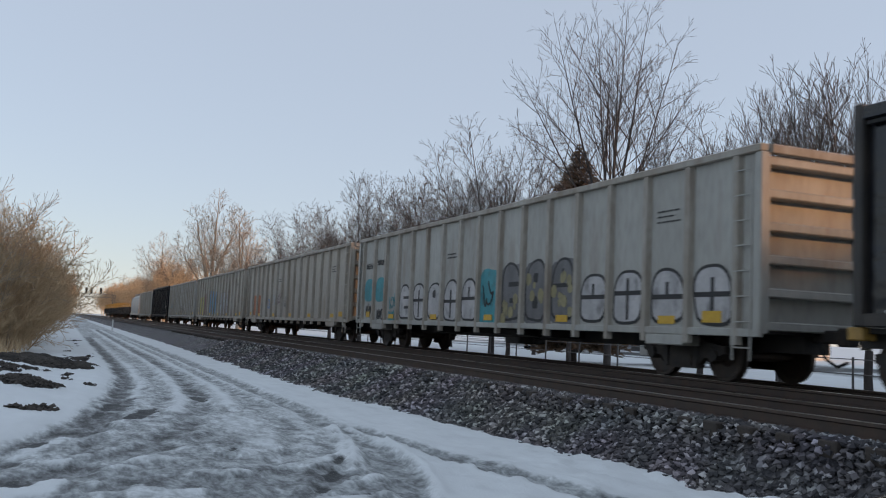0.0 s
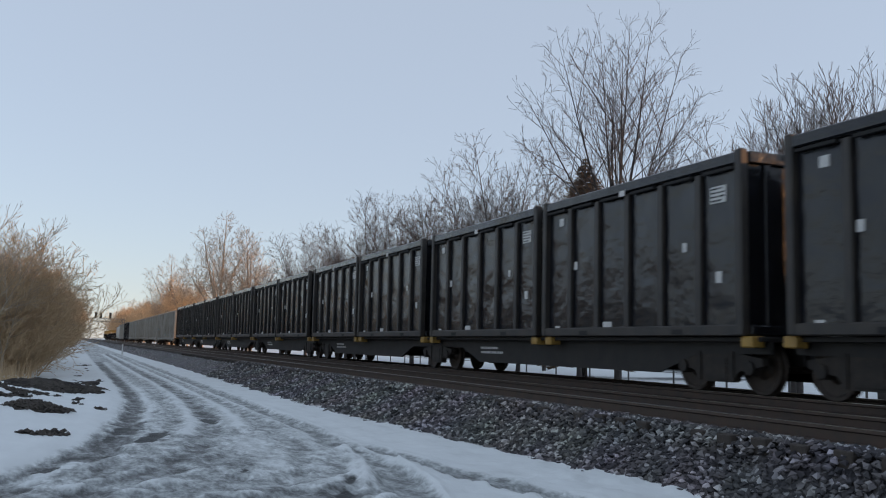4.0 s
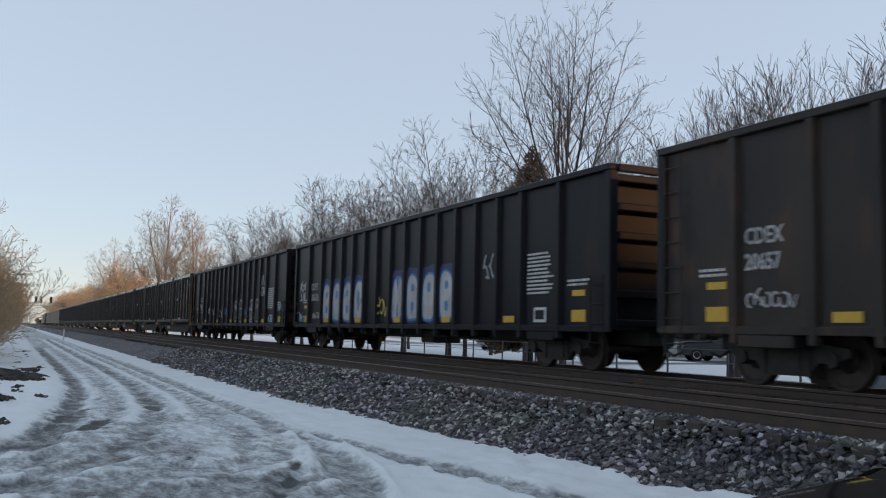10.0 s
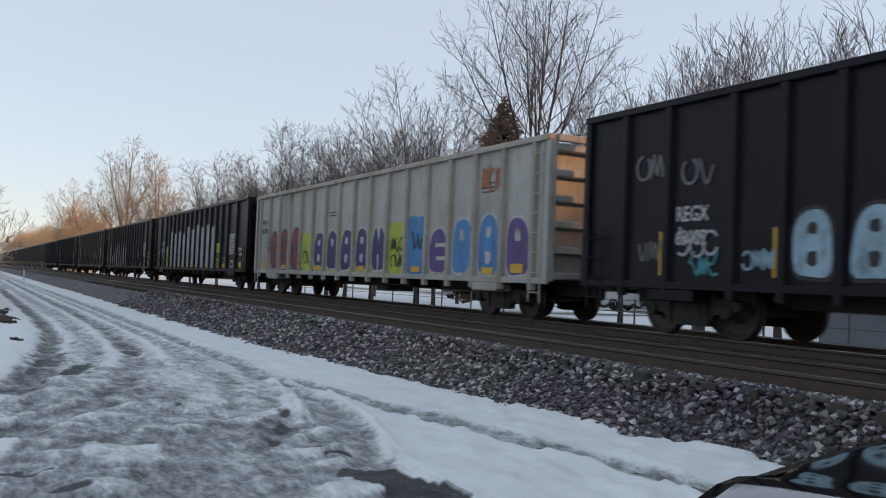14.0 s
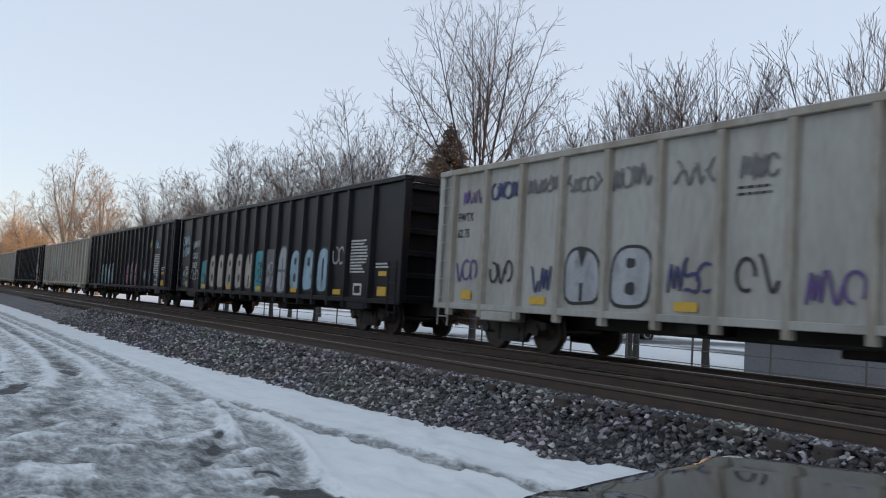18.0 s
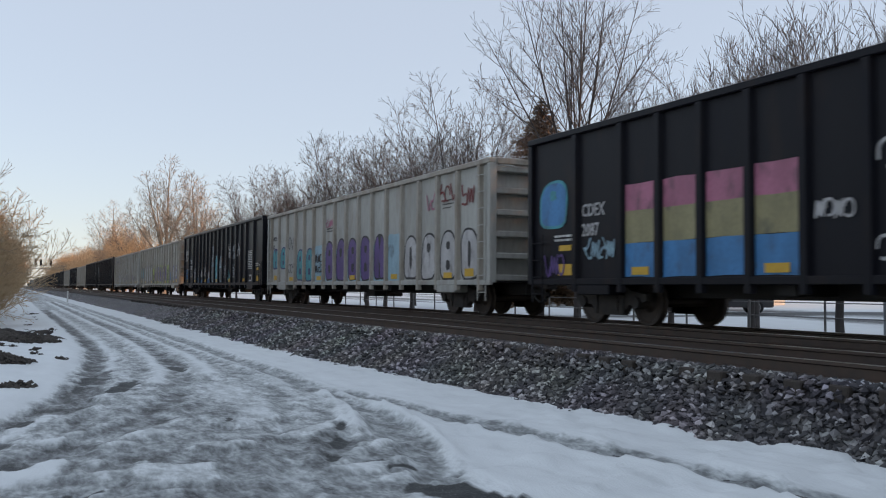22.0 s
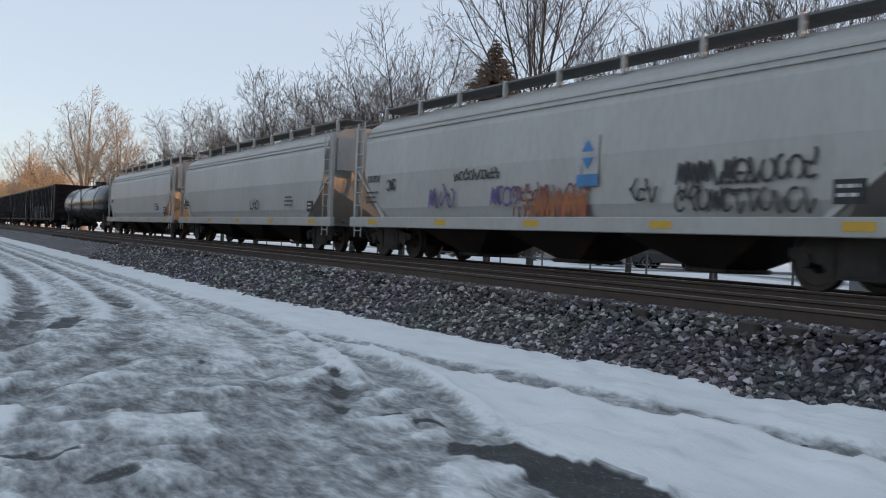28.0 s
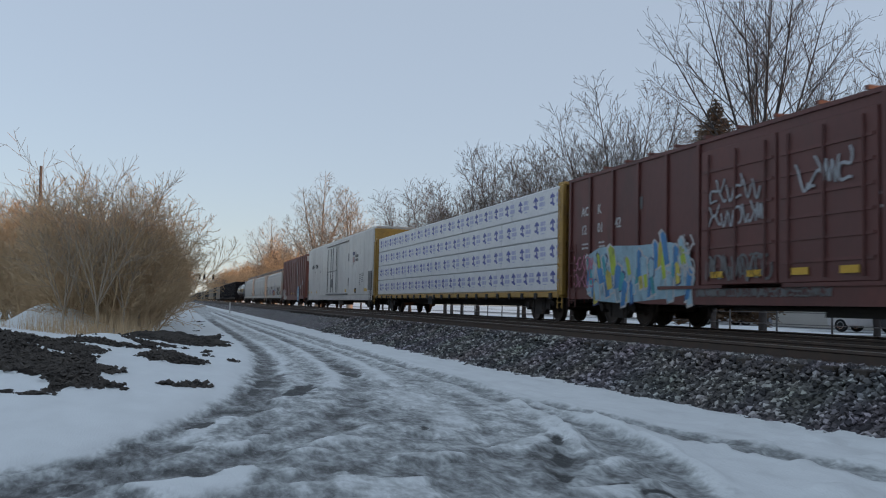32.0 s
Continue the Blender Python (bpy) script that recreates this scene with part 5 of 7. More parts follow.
def boxcar(front, length, material, label, top=4.6, bottom=0.58, doors=1, art=(), seed=0, ribbed=True, panels=6):
    rng = random.Random(seed)
    car = empty("boxcar", label, "freight car", "cars of the freight train")
    H = length / 2
    part("body", boxes((-1.43, 1.43, -H, H, bottom + 0.25, top - 0.12), bevel=0.02), material, car)
    bm = bmesh.new()
    a = [[bm.verts.new((x, y, z)) for x, z in ((-1.47, top - 0.16), (-1.47, top - 0.08), (0, top + 0.05), (1.47, top - 0.08), (1.47, top - 0.16))] for y in (-H - 0.04, H + 0.04)]
    for i in range(5):
        bm.faces.new((a[0][i], a[0][(i + 1) % 5], a[1][(i + 1) % 5], a[1][i]))
    bm.faces.new(a[0]), bm.faces.new(a[1][::-1])
    part("roof", bm, material, car)
    # white plate across the top of the tail end
    if doors == 1:
        part("end_top_sheet", boxes((-1.40, 1.40, -H - 0.105, -H - 0.002, top - 0.62, top - 0.17), bevel=0.012), M_LABEL, car, "white upper end sheet")
    n = int(length / 1.2)
    for k in range(n):
        y = -H + (k + 0.5) * length / n
        part("roof_rib", boxes((-1.3, 1.3, y - 0.05, y + 0.05, top + 0.0, top + 0.07)), material, car)
    for s in (-1, 1):
        part("side_sill", prism(bmesh.new(), [(-H, bottom + 0.12), (-H, bottom + 0.4), (H, bottom + 0.4), (H, bottom + 0.12), (H - 3.2, bottom + 0.12), (H - 4.4, bottom), (-H + 4.4, bottom), (-H + 3.2, bottom + 0.12)], s * 1.44, s * 1.49), material, car)
        e = s * H
        for k in range(7):
            z = bottom + 0.5 + k * (top - bottom - 0.9) / 6
            part("end_rib", boxes((-1.36, 1.36, min(e, e + s * 0.09), max(e, e + s * 0.09), z - 0.06, z + 0.06), bevel=0.02), material, car)
        ladder(car, -1.51, s * (H - 0.35), bottom - 0.1, 2.2, 5, material, 0.4)
        ladder(car, -1.1, s * (H + 0.14), bottom, 2.4, 5, material, 0.4, along=False)
        bogie(car, s * (H - 2.3))
        coupler(car, s * (H + 0.05), s)
    spans = [(-2.1, 3.95)] if doors == 1 else [(-1.65, 2.5), (0.93, 2.5)]
    lo = min(a for a, w in spans)
    hi = max(a + w for a, w in spans)
    if ribbed:
        rb = None
        for s in (-1, 1):
            for a, b in ((-H, lo - 0.15), (hi + 0.15, H)):
                m = max(2, int((b - a) / 1.25))
                for k in range(m + 1):
                    y = a + (b - a) * k / m
                    y = min(max(y, -H + 0.08), H - 0.08)
                    if rb is None:
                        rb = part("side_post", boxes((-0.06, 0.0, -0.06, 0.06, bottom + 0.4, top - 0.16), bevel=0.012), material, car)
                        rb.matrix_basis = pose(-1.43, y, 0)
                    else:
                        again(rb, s * 1.43, y, 0, 0 if s < 0 else 180, car)
    for a, w in spans:
        d = part("door", boxes((-1.475, -1.43, a, a + w, bottom + 0.42, top - 0.35), bevel=0.01), material, car, "plug door with horizontal beads")
        for k in range(6):
            z = bottom + 0.8 + k * (top - bottom - 1.6) / 5
            part("door_bead", boxes((-1.50, -1.475, a + 0.08, a + w - 0.08, z - 0.03, z + 0.03)), material, d)
        for q in (0.12, 0.5, 0.88):
            part("lock_rod", rod(bmesh.new(), (-1.51, a + w * q, bottom + 0.5), (-1.51, a + w * q, top - 0.45), 0.025), material if material in (M_OXIDE, M_MAROON) else M_GALV, d)
        part("door_track", boxes((-1.53, -1.475, a - w * 0.1, a + w * 1.7, bottom + 0.34, bottom + 0.41)), material, car)
        panel(car, "reflector", -1.503, a + w * 0.25, bottom + 0.62, 0.45, 0.13, M_YELLOW, "yellow reflective strip")
        panel(car, "reflector", -1.503, a + w * 0.75, bottom + 0.62, 0.45, 0.13, M_YELLOW, "yellow reflective strip")
    part("centre_sill", boxes((-0.3, 0.3, -H + 0.3, H - 0.3, 0.5, 0.8), (-0.9, -0.3, -1.2, 0.3, 0.35, 0.7), (-1.0, -0.95, -3, 3, 0.45, 0.5)), M_UNDER, car, "black steel underframe")
    for a in art:
        if a[0] == "W":
            lettering(car, a[1], -1.437, a[2], a[3], a[4], PAINTS[a[5]], a[5] + " stencilled reporting mark", 0.95)
        elif a[0] == "T":
            tag(car, -1.505, a[1], a[2], a[3], a[4], a[5], rng, a[6] if len(a) > 6 else 6)
        elif a[0] == "L":
            letter(car, -1.496, a[1], a[2], a[3], a[4], a[5], a[6], rng, a[7] if len(a) > 7 else True)
        elif a[0] == "B":
            bars(car, -1.437, a[1], a[2], a[3], a[4], PAINTS[a[5]], rng, 0.11, 0.05, "stencil_block", "small stencilled lines")
        elif a[0] == "P":
            panel(car, a[6], -1.437, a[1], a[2], a[3], a[4], PAINTS[a[5]] if a[5] in PAINTS else M_YELLOW, a[7])
        elif a[0] == "X":
            wild_piece(car, -1.496, a[1], a[2], a[3], a[4], a[5], rng)
        elif a[0] == "G":
            o = part("graffiti_ground", flat_shape(blob_points(rng, a[3], a[4], 0.05, 5), -0.004, 0), PAINTS[a[5]], car, a[5] + " sprayed patch")
            o.matrix_basis = pose(-1.437 - a[6], a[1], a[2])
    return finish(car, front - H)


def reefer(front, length, label):
    """Long smooth-sided insulated car with a plug door and a cooling unit's yellow end."""
    rng = random.Random(77)
    top, bottom = 4.88, 0.6
    car = empty("refrigerator_car", label, "freight car", "cars of the freight train")
    H = length / 2
    part("body", boxes((-1.46, 1.46, -H, H, bottom + 0.3, top - 0.1), bevel=0.05), M_WHITE, car)
    part("roof", prism(bmesh.new(), [(-H, top - 0.1), (-H, top), (H, top), (H, top - 0.1)], -1.3, 1.3), M_WHITE, car)
    for s in (-1, 1):
        part("side_sill", boxes((s * 1.46, s * 1.5, -H, H, bottom, bottom + 0.32), bevel=0.01), M_WHITE, car)
        ladder(car, -1.52, s * (H - 0.4), bottom - 0.1, 2.2, 5, M_GALV, 0.42)
        bogie(car, s * (H - 2.7))
        coupler(car, s * (H + 0.05), s)
        for k in range(int(length / 1.22) + 1):
            y = -H + 0.1 + k * (length - 0.2) / int(length / 1.22)
            part("panel_seam", boxes((s * 1.46, s * 1.466, y - 0.025, y + 0.025, bottom + 0.33, top - 0.14)), M_WHITE, car)
    part("end_cap", boxes((-1.4, 1.4, -H - 0.12, -H, bottom + 0.4, top - 0.15), bevel=0.03), M_CBYEL, car, "yellow end panel of the cooling unit")
    for k in range(8):
        z = 1.0 + k * 0.16
        part("unit_grille", boxes((-1.2, 0.2, -H - 0.17, -H - 0.12, z, z + 0.08)), M_GALV, car)
    part("grab_rail", boxes((-1.52, -1.49, -H + 0.1, -H + 1.1, 1.2, 2.3)), M_GALV, car, "grey side grille")
    d0, dw = 2.95, 4.3
    d = part("door", boxes((-1.505, -1.46, d0 - dw + 0.0, d0, bottom + 0.5, top - 0.5), bevel=0.012), M_WHITE, car, "white plug door")
    for q in (0.06, 0.4, 0.6, 0.94):
        part("lock_rod", rod(bmesh.new(), (-1.525, d0 - dw * q, bottom + 0.55), (-1.525, d0 - dw * q, top - 0.55), 0.022), M_GALV, d)
    part("door_bar", boxes((-1.53, -1.505, d0 - dw, d0, 2.62, 2.68), (-1.53, -1.505, d0 - dw * 0.62, d0 - dw * 0.38, 1.5, 2.1)), M_GALV, d)
    part("door_track", boxes((-1.56, -1.46, d0 - dw * 1.95, d0 + 0.3, bottom + 0.36, bottom + 0.44), (-1.54, -1.46, d0 - dw * 1.95, d0 + 0.2, top - 0.42, top - 0.36), bevel=0.008), M_GALV, car, "grey door track")
    lettering(car, "ARMN", -1.468, H - 2.2, 3.12, 0.42, PAINTS["dark"], "dark stencilled reporting mark")
    lettering(car, "170586", -1.468, H - 4.2, 3.12, 0.42, PAINTS["dark"], "dark stencilled number")
    o = part("shield_emblem", flat_shape([(-0.42, 0.3), (-0.3, 0.42), (0.3, 0.42), (0.42, 0.3), (0.38, -0.2), (0, -0.5), (-0.38, -0.2)], -0.008, 0), PAINTS["white"], car, "faded shield emblem")
    o.matrix_basis = pose(-1.467, -7.35, 3.3)
    panel(car, "emblem_band", -1.477, -7.35, 3.56, 0.56, 0.2, PAINTS["navy"])
    panel(car, "emblem_stripes", -1.477, -7.35, 3.16, 0.5, 0.34, PAINTS["rose"])
    lettering(car, "BUILDING", -1.468, -7.9, 3.3, 0.22, PAINTS["ghost"], "grey stencilled slogan word")
    lettering(car, "AMERICA", -1.468, -7.9, 3.06, 0.22, PAINTS["ghost"], "grey stencilled slogan word")
    for y, z, w, r in ((-H * 0.72, 2.2, 0.5, 6), (-H * 0.78, 2.25, 0.8, 5), (H * 0.7, 2.85, 0.25, 2), (H * 0.5, 2.9, 0.5, 2)):
        bars(car, -1.468, y, z, w, r, PAINTS["ghost"], rng, 0.12, 0.045, "stencil_block", "small grey stencilled lines")
    for y, w in ((H - 0.6, 0.4), (H - 2.2, 0.35), (H - 5, 0.35), (0.8, 0.5), (-H * 0.35, 0.5), (-H * 0.6, 0.6), (-H * 0.85, 0.9)):
        panel(car, "reflector", -1.468, y, bottom + 0.62, w, 0.18, M_YELLOW, "yellow reflective strip")
    panel(car, "vent_panel", -1.468, -8.1, 1.2, 0.4, 0.32, M_GREYDK, "dark vent panel")
    for y, z in ((-5.6, 3.4), (-5.6, 1.8)):
        panel(car, "hinge_plate", -1.468, y, z, 0.16, 0.5, M_GALV, "grey hinge plate", 0.02)
    part("centre_sill", boxes((-0.4, 0.4, -H + 0.3, H - 0.3, 0.45, 0.9), (-1.2, -0.5, -2.5, -0.6, 0.3, 0.6), (-1.1, -0.6, 2.5, 4, 0.3, 0.6)), M_UNDER, car, "black steel underframe")
    return finish(car, front - H)


def lumber_pack(y_mid, x, z, length, rng):
    p = empty("lumber_package", "white plastic-wrapped lumber package with blue printed figures", "lumber package", "lumber packages on the centre-beam car")
    part("wrap", boxes((-0.6, 0.6, -length / 2, length / 2, 0, 0.77), bevel=0.03), M_WRAP, p)
    n = max(1, int(round(length / 1.2)))
    for k in range(n):
        y = -length / 2 + (k + 0.42) * length / n
        bm = bmesh.new()
        # a peaked hat over a stem with a slanting foot
        for outline in (((0.02, 0.62), (-0.17, 0.50), (-0.15, 0.45), (0.0, 0.49), (0.18, 0.44), (0.19, 0.5)),
                        ((0.035, 0.49), (-0.05, 0.49), (-0.06, 0.33), (-0.16, 0.26), (-0.09, 0.2), (0.03, 0.26), (0.17, 0.29), (0.18, 0.35), (0.035, 0.35))):
            prism(bm, [(y + u, v) for u, v in outline], -0.606, -0.6)
        part("printed_figure", bm, M_PRINT, p, "blue printed figure")
        for za, zb, ya, yb in ((0.45, 0.58, 0.30, 0.66), (0.28, 0.41, 0.30, 0.72), (0.19, 0.215, 0.34, 0.62)):
            part("printed_bar", boxes((-0.605, -0.6, y - yb, y - ya, za, zb)), M_PRINTPALE, p, "pale blue printed bar")
    for k in range(1, n):
        y = -length / 2 + k * length / n - 0.04
        part("wrap_seam", boxes((-0.609, -0.599, y - 0.012, y + 0.012, 0.02, 0.75), bevel=0.004), M_WRAP, p)
    return finish(p, y_mid, X_TRAIN + x, RAIL_Z + z)


def centre_beam(front, length, label):
    car = empty("centre_beam_car", label, "freight car", "cars of the freight train")
    H = length / 2
    part("deck", boxes((-1.45, 1.45, -H, H, 0.72, 0.9), bevel=0.015), M_CBYEL, car, "weathered yellow deck")
    part("centre_partition", boxes((-0.12, 0.12, -H, H, 0.9, 3.95), bevel=0.02), M_CBYEL, car)
    for s in (-1, 1):
        e = s * H
        y0, y1 = min(e, e - s * 0.12), max(e, e - s * 0.12)
        part("bulkhead", boxes((-1.42, 1.42, y0, y1, 0.9, 4.0), bevel=0.015), M_CBYEL, car, "weathered yellow bulkhead")
        for x in (-1.42, -0.7, 0.7, 1.36):
            part("bulkhead_post", boxes((x - 0.06, x + 0.06, min(e, e + s * 0.26), max(e, e + s * 0.26), 0.8, 4.02), bevel=0.012), M_CBYEL, car)
        for z in (1.5, 2.4, 3.2):
            part("bulkhead_rib", boxes((-1.3, 1.3, min(e, e + s * 0.12), max(e, e + s * 0.12), z - 0.05, z + 0.05)), M_CBYEL, car)
        part("bulkhead_cap", boxes((-1.45, 1.45, min(e - s * 0.12, e + s * 0.28), max(e - s * 0.12, e + s * 0.28), 4.0, 4.1), bevel=0.012), M_CBYEL, car)
        ladder(car, -1.5, s * (H + 0.16), 0.4, 3.9, 10, M_CBYEL, 0.32)
        bogie(car, s * (H - 2.4))
        coupler(car, s * (H + 0.3), s)
    for k in range(22):
        y = -H + 0.6 + k * (length - 1.2) / 21
        part("strap_winch", boxes((-1.5, -1.42, y - 0.1, y + 0.1, 0.66, 0.86), bevel=0.02), M_UNDER, car)
    part("side_sill", prism(bmesh.new(), [(-H, 0.6), (-H, 0.72), (H, 0.72), (H, 0.6), (H - 4, 0.6), (H - 6, 0.45), (-H + 6, 0.45), (-H + 4, 0.6)], -0.5, 0.5), M_UNDER, car, "black underframe")
    panel(car, "placard", -1.458, 1.2, 0.62, 0.6, 0.36, M_GREYDK, "dark placard")
    lettering(car, "TTZ", -1.456, H - 3.2, 0.73, 0.16, PAINTS["dark"], "dark stencilled reporting mark")
    finish(car, front - H)
    rng = random.Random(5)
    for s in (-1, 1):
        for tier in range(4):
            y, k = H - 0.2, 0
            cuts = [(0.16, 0.2, 0.22, 0.2, 0.22), (0.2, 0.24, 0.16, 0.2, 0.2), (0.2, 0.16, 0.24, 0.2, 0.2), (0.22, 0.2, 0.2, 0.22, 0.16)][tier]
            for f in cuts:
                L = f * (length - 0.4)
                lumber_pack(front - H + y - L / 2, s * 0.76, 0.92 + tier * 0.785, L - 0.03, rng)
                y -= L
    return car


M_PRINT = mat("blue_print", (0.035, 0.055, 0.26), 0.45, 0, (0.1, 0.12, 0.4), 6, 0.4, 30, 0.0)
M_PRINTPALE = mat("pale_blue_print", (0.33, 0.36, 0.55), 0.45, 0, (0.4, 0.43, 0.58), 6, 0.4, 30, 0.0)


def tank_car(front, length, label):
    car = empty("tank_car", label, "freight car", "cars of the freight train")
    H = length / 2
    R, zc = 1.36, 2.12
    bm = bmesh.new()
    seg, rings = 32, []
    for y, r in ((-H + 0.7, 0.25), (-H + 0.78, 0.75), (-H + 1.0, 1.15), (-H + 1.35, R), (-3.0, R), (3.0, R), (H - 1.35, R), (H - 1.0, 1.15), (H - 0.78, 0.75), (H - 0.7, 0.25)):
        rings.append([bm.verts.new((r * math.cos(6.2832 * k / seg), y, zc + r * math.sin(6.2832 * k / seg))) for k in range(seg)])
    for a, b in zip(rings, rings[1:]):
        for k in range(seg):
            bm.faces.new((a[k], a[(k + 1) % seg], b[(k + 1) % seg], b[k]))
    bm.faces.new(rings[0]), bm.faces.new(rings[-1][::-1])
    part("tank_shell", bm, M_TANK, car, "glossy black tank shell", True)
    part("manway", rod(rod(bmesh.new(), (0, -0.2, 3.4), (0, -0.2, 3.75), 0.4, 16), (0, -0.2, 3.75), (0, -0.2, 3.82), 0.46, 16), M_TANK, car)
    bm = boxes((-0.75, 0.75, -1.5, 1.1, 3.42, 3.46))
    for x in (-0.75, 0.75):
        for y in (-1.5, -0.2, 1.1):
            rod(bm, (x, y, 3.46), (x, y, 4.1), 0.02)
        rod(bm, (x, -1.5, 4.1), (x, 1.1, 4.1), 0.02)
        rod(bm, (x, -1.5, 3.8), (x, 1.1, 3.8), 0.02)
    part("platform_rails", bm, M_GREYDK, car, "dark railed top platform")
    ladder(car, -1.42, -0.2, 0.6, 3.5, 10, M_GREYDK, 0.42)
    for y in (-H * 0.55, 0, H * 0.5):
        bm = bmesh.new()
        n = 24
        for k in range(n):
            a0, a1 = 6.2832 * k / n, 6.2832 * (k + 1) / n
            rod(bm, (1.37 * math.cos(a0), y, zc + 1.37 * math.sin(a0)), (1.37 * math.cos(a1), y, zc + 1.37 * math.sin(a1)), 0.02, 4)
        part("tank_band", bm, M_GREYDK, car)
    for s in (-1, 1):
        part("stub_sill", boxes((-0.3, 0.3, min(s * (H - 3.6), s * H), max(s * (H - 3.6), s * H), 0.62, 0.95), (-1.35, 1.35, min(s * H, s * (H - 0.7)), max(s * H, s * (H - 0.7)), 0.8, 0.88), (-1.1, 1.1, s * (H - 2.2) - 0.15, s * (H - 2.2) + 0.15, 0.7, 1.3)), M_UNDER, car)
        bm = bmesh.new()
        for x in (-1.3, 1.3):
            rod(bm, (x, s * (H - 0.1), 0.88), (x, s * (H - 0.1), 1.9), 0.022)
        rod(bm, (-1.3, s * (H - 0.1), 1.9), (1.3, s * (H - 0.1), 1.9), 0.022)
        part("end_railing", bm, M_GREYDK, car)
        bogie(car, s * (H - 2.2))
        coupler(car, s * (H + 0.05), s)
    panel(car, "placard", -1.375, -H * 0.52, 2.05, 0.34, 0.5, PAINTS["yellow"], "yellow hazard placard", 0.02)
    bars(car, -1.375, H * 0.7, 2.2, 1.1, 2, M_LABEL, random.Random(2), 0.16, 0.08)
    return finish(car, front - H)


def low_flat(front, length, label, load=True):
    car = empty("flat_car", label, "freight car", "cars of the freight train")
    H = length / 2
    part("deck", boxes((-1.45, 1.45, -H, H, 0.85, 1.1), (-1.45, -1.35, -H, H, 1.1, 2.1), (1.35, 1.45, -H, H, 1.1, 2.1), (-1.35, 1.35, -H, -H + 0.1, 1.1, 2.1), (-1.35, 1.35, H - 0.1, H, 1.1, 2.1), bevel=0.01), M_BLACK if load else M_BROWNBLACK, car)
    for k in range(9):
        y = -H + 0.5 + k * (length - 1) / 8
        part("side_stake", boxes((-1.52, -1.45, y - 0.06, y + 0.06, 0.8, 2.15)), M_BLACK, car)
    if load:
        for k in range(4):
            y = -H + 2.2 + k * (length - 4.4) / 3
            part("stanchion", boxes((-1.4, -1.25, y - 0.08, y + 0.08, 1.1, 3.1), (1.25, 1.4, y - 0.08, y + 0.08, 1.1, 3.1), (-1.4, 1.4, y - 0.08, y + 0.08, 3.0, 3.15)), M_CBYEL, car, "yellow stanchion frame")
    for s in (-1, 1):
        bogie(car, s * (H - 2.0))
        coupler(car, s * (H + 0.05), s)
    return finish(car, front - H)


# ---- the train, from the head end to the tail: places of leading ends at the start ----
GL = 21.3
for i in range(5):
    low_flat(262 - i * 20.5, 19.3, "dark low-sided car with yellow stanchions" if i < 3 else "dark low-sided open car", i < 3)
covered_hopper(157.5, 17.5, "pale grey covered hopper with weathered sides", seed=1)
gondola(138.5, GL - 3, M_GREY, "grey high-sided gondola with dark graffiti", art=(("P", 8, 11, 1.1, 2.2, "dark"),), seed=2)
gondola(118.8, GL - 3, M_BLACK, "black high-sided gondola, dusty ribs", seed=3)
gondola(99.0, GL - 1, M_GREY, "pale grey gondola with graffiti on its side", art=(("T", 1, ["teal", "blue", "yellow", ""], 1.9, 0.7), ("L", 8, ["white", "dark", "white"], "dark", 1.0, 1.9)), seed=4)
gondola(77.5, GL, M_TAN, "tan gondola with bright blue and red graffiti", art=(("P", 1, 3, 1.0, 2.2, "yellow"), ("P", 3, 4, 1.0, 2.4, "red"), ("L", 5, ["blue", "blue", "blue"], "teal", 1.0, 2.6), ("L", 9, ["pale", "pale", "pale"], "mauve", 1.0, 2.4)), seed=5)
gondola(55.0, GL, M_TAN, "tan gondola with faded graffiti", art=(("P", 1, 3, 1.0, 2.0, "orange"), ("T", 4, ["blue", "pale", "mauve", "ghost"], 1.7, 0.8)), seed=6)
gondola(32.6, GL + 0.2, M_GREY, "weathered grey gondola with rows of white block letters", art=(("L", 0, ["teal", "teal"], "teal", 1.5, 2.25), ("T", 0, ["dark", "dark"], 2.8, 0.3), ("T", 0, ["dark", "dark"], 1.2, 0.5), ("T", 2, ["teal"], 1.4, 1.1), ("L", 3, ["white"] * 5, "dark", 0.93, 1.98, "24043"),
    ("P", 8, 9, 0.85, 2.15, "teal"), ("T", 8, ["dark"], 1.5, 0.9), ("P", 9, 12, 0.9, 2.2, "ghost"), ("L", 9, ["ghost", "ghost", "ghost"], "dark", 0.98, 2.25), ("D", 9, 12, 1.0, 2.1, "straw", 22), ("L", 12, ["white"] * 4, "dark", 0.95, 1.9, "3434"),), seed=7)
for i in range(6):
    f = 9.55 - i * 30.17
    lead = flat_unit(f, True)
    if i == 4:
        lettering(lead, "EPIC", -1.09, -3.6, 0.42, 0.34, M_CBYEL, "faded yellow stencilled word")
    flat_unit(f - 15.0, False)
B = -172.3
gondola(B, GL, M_BLACK, "black gondola with thin white outlined letters", ladder_end=False, art=(("T", 1, ["white"], 1.5, 0.5), ("T", 3, ["white", "pale", "", "white", "blue"], 1.5, 0.6), ("L", 9, ["dark", "dark", "", "dark", "dark"], "white", 0.95, 1.95), ("T", 11, ["blue"], 1.4, 0.3), ("T", 14, ["white"], 2.4, 1.2), ("T", 15, ["sky"], 1.25, 0.4), ("T", 16, ["sky"], 1.5, 0.5),), seed=8, marks="CDEX|25800")
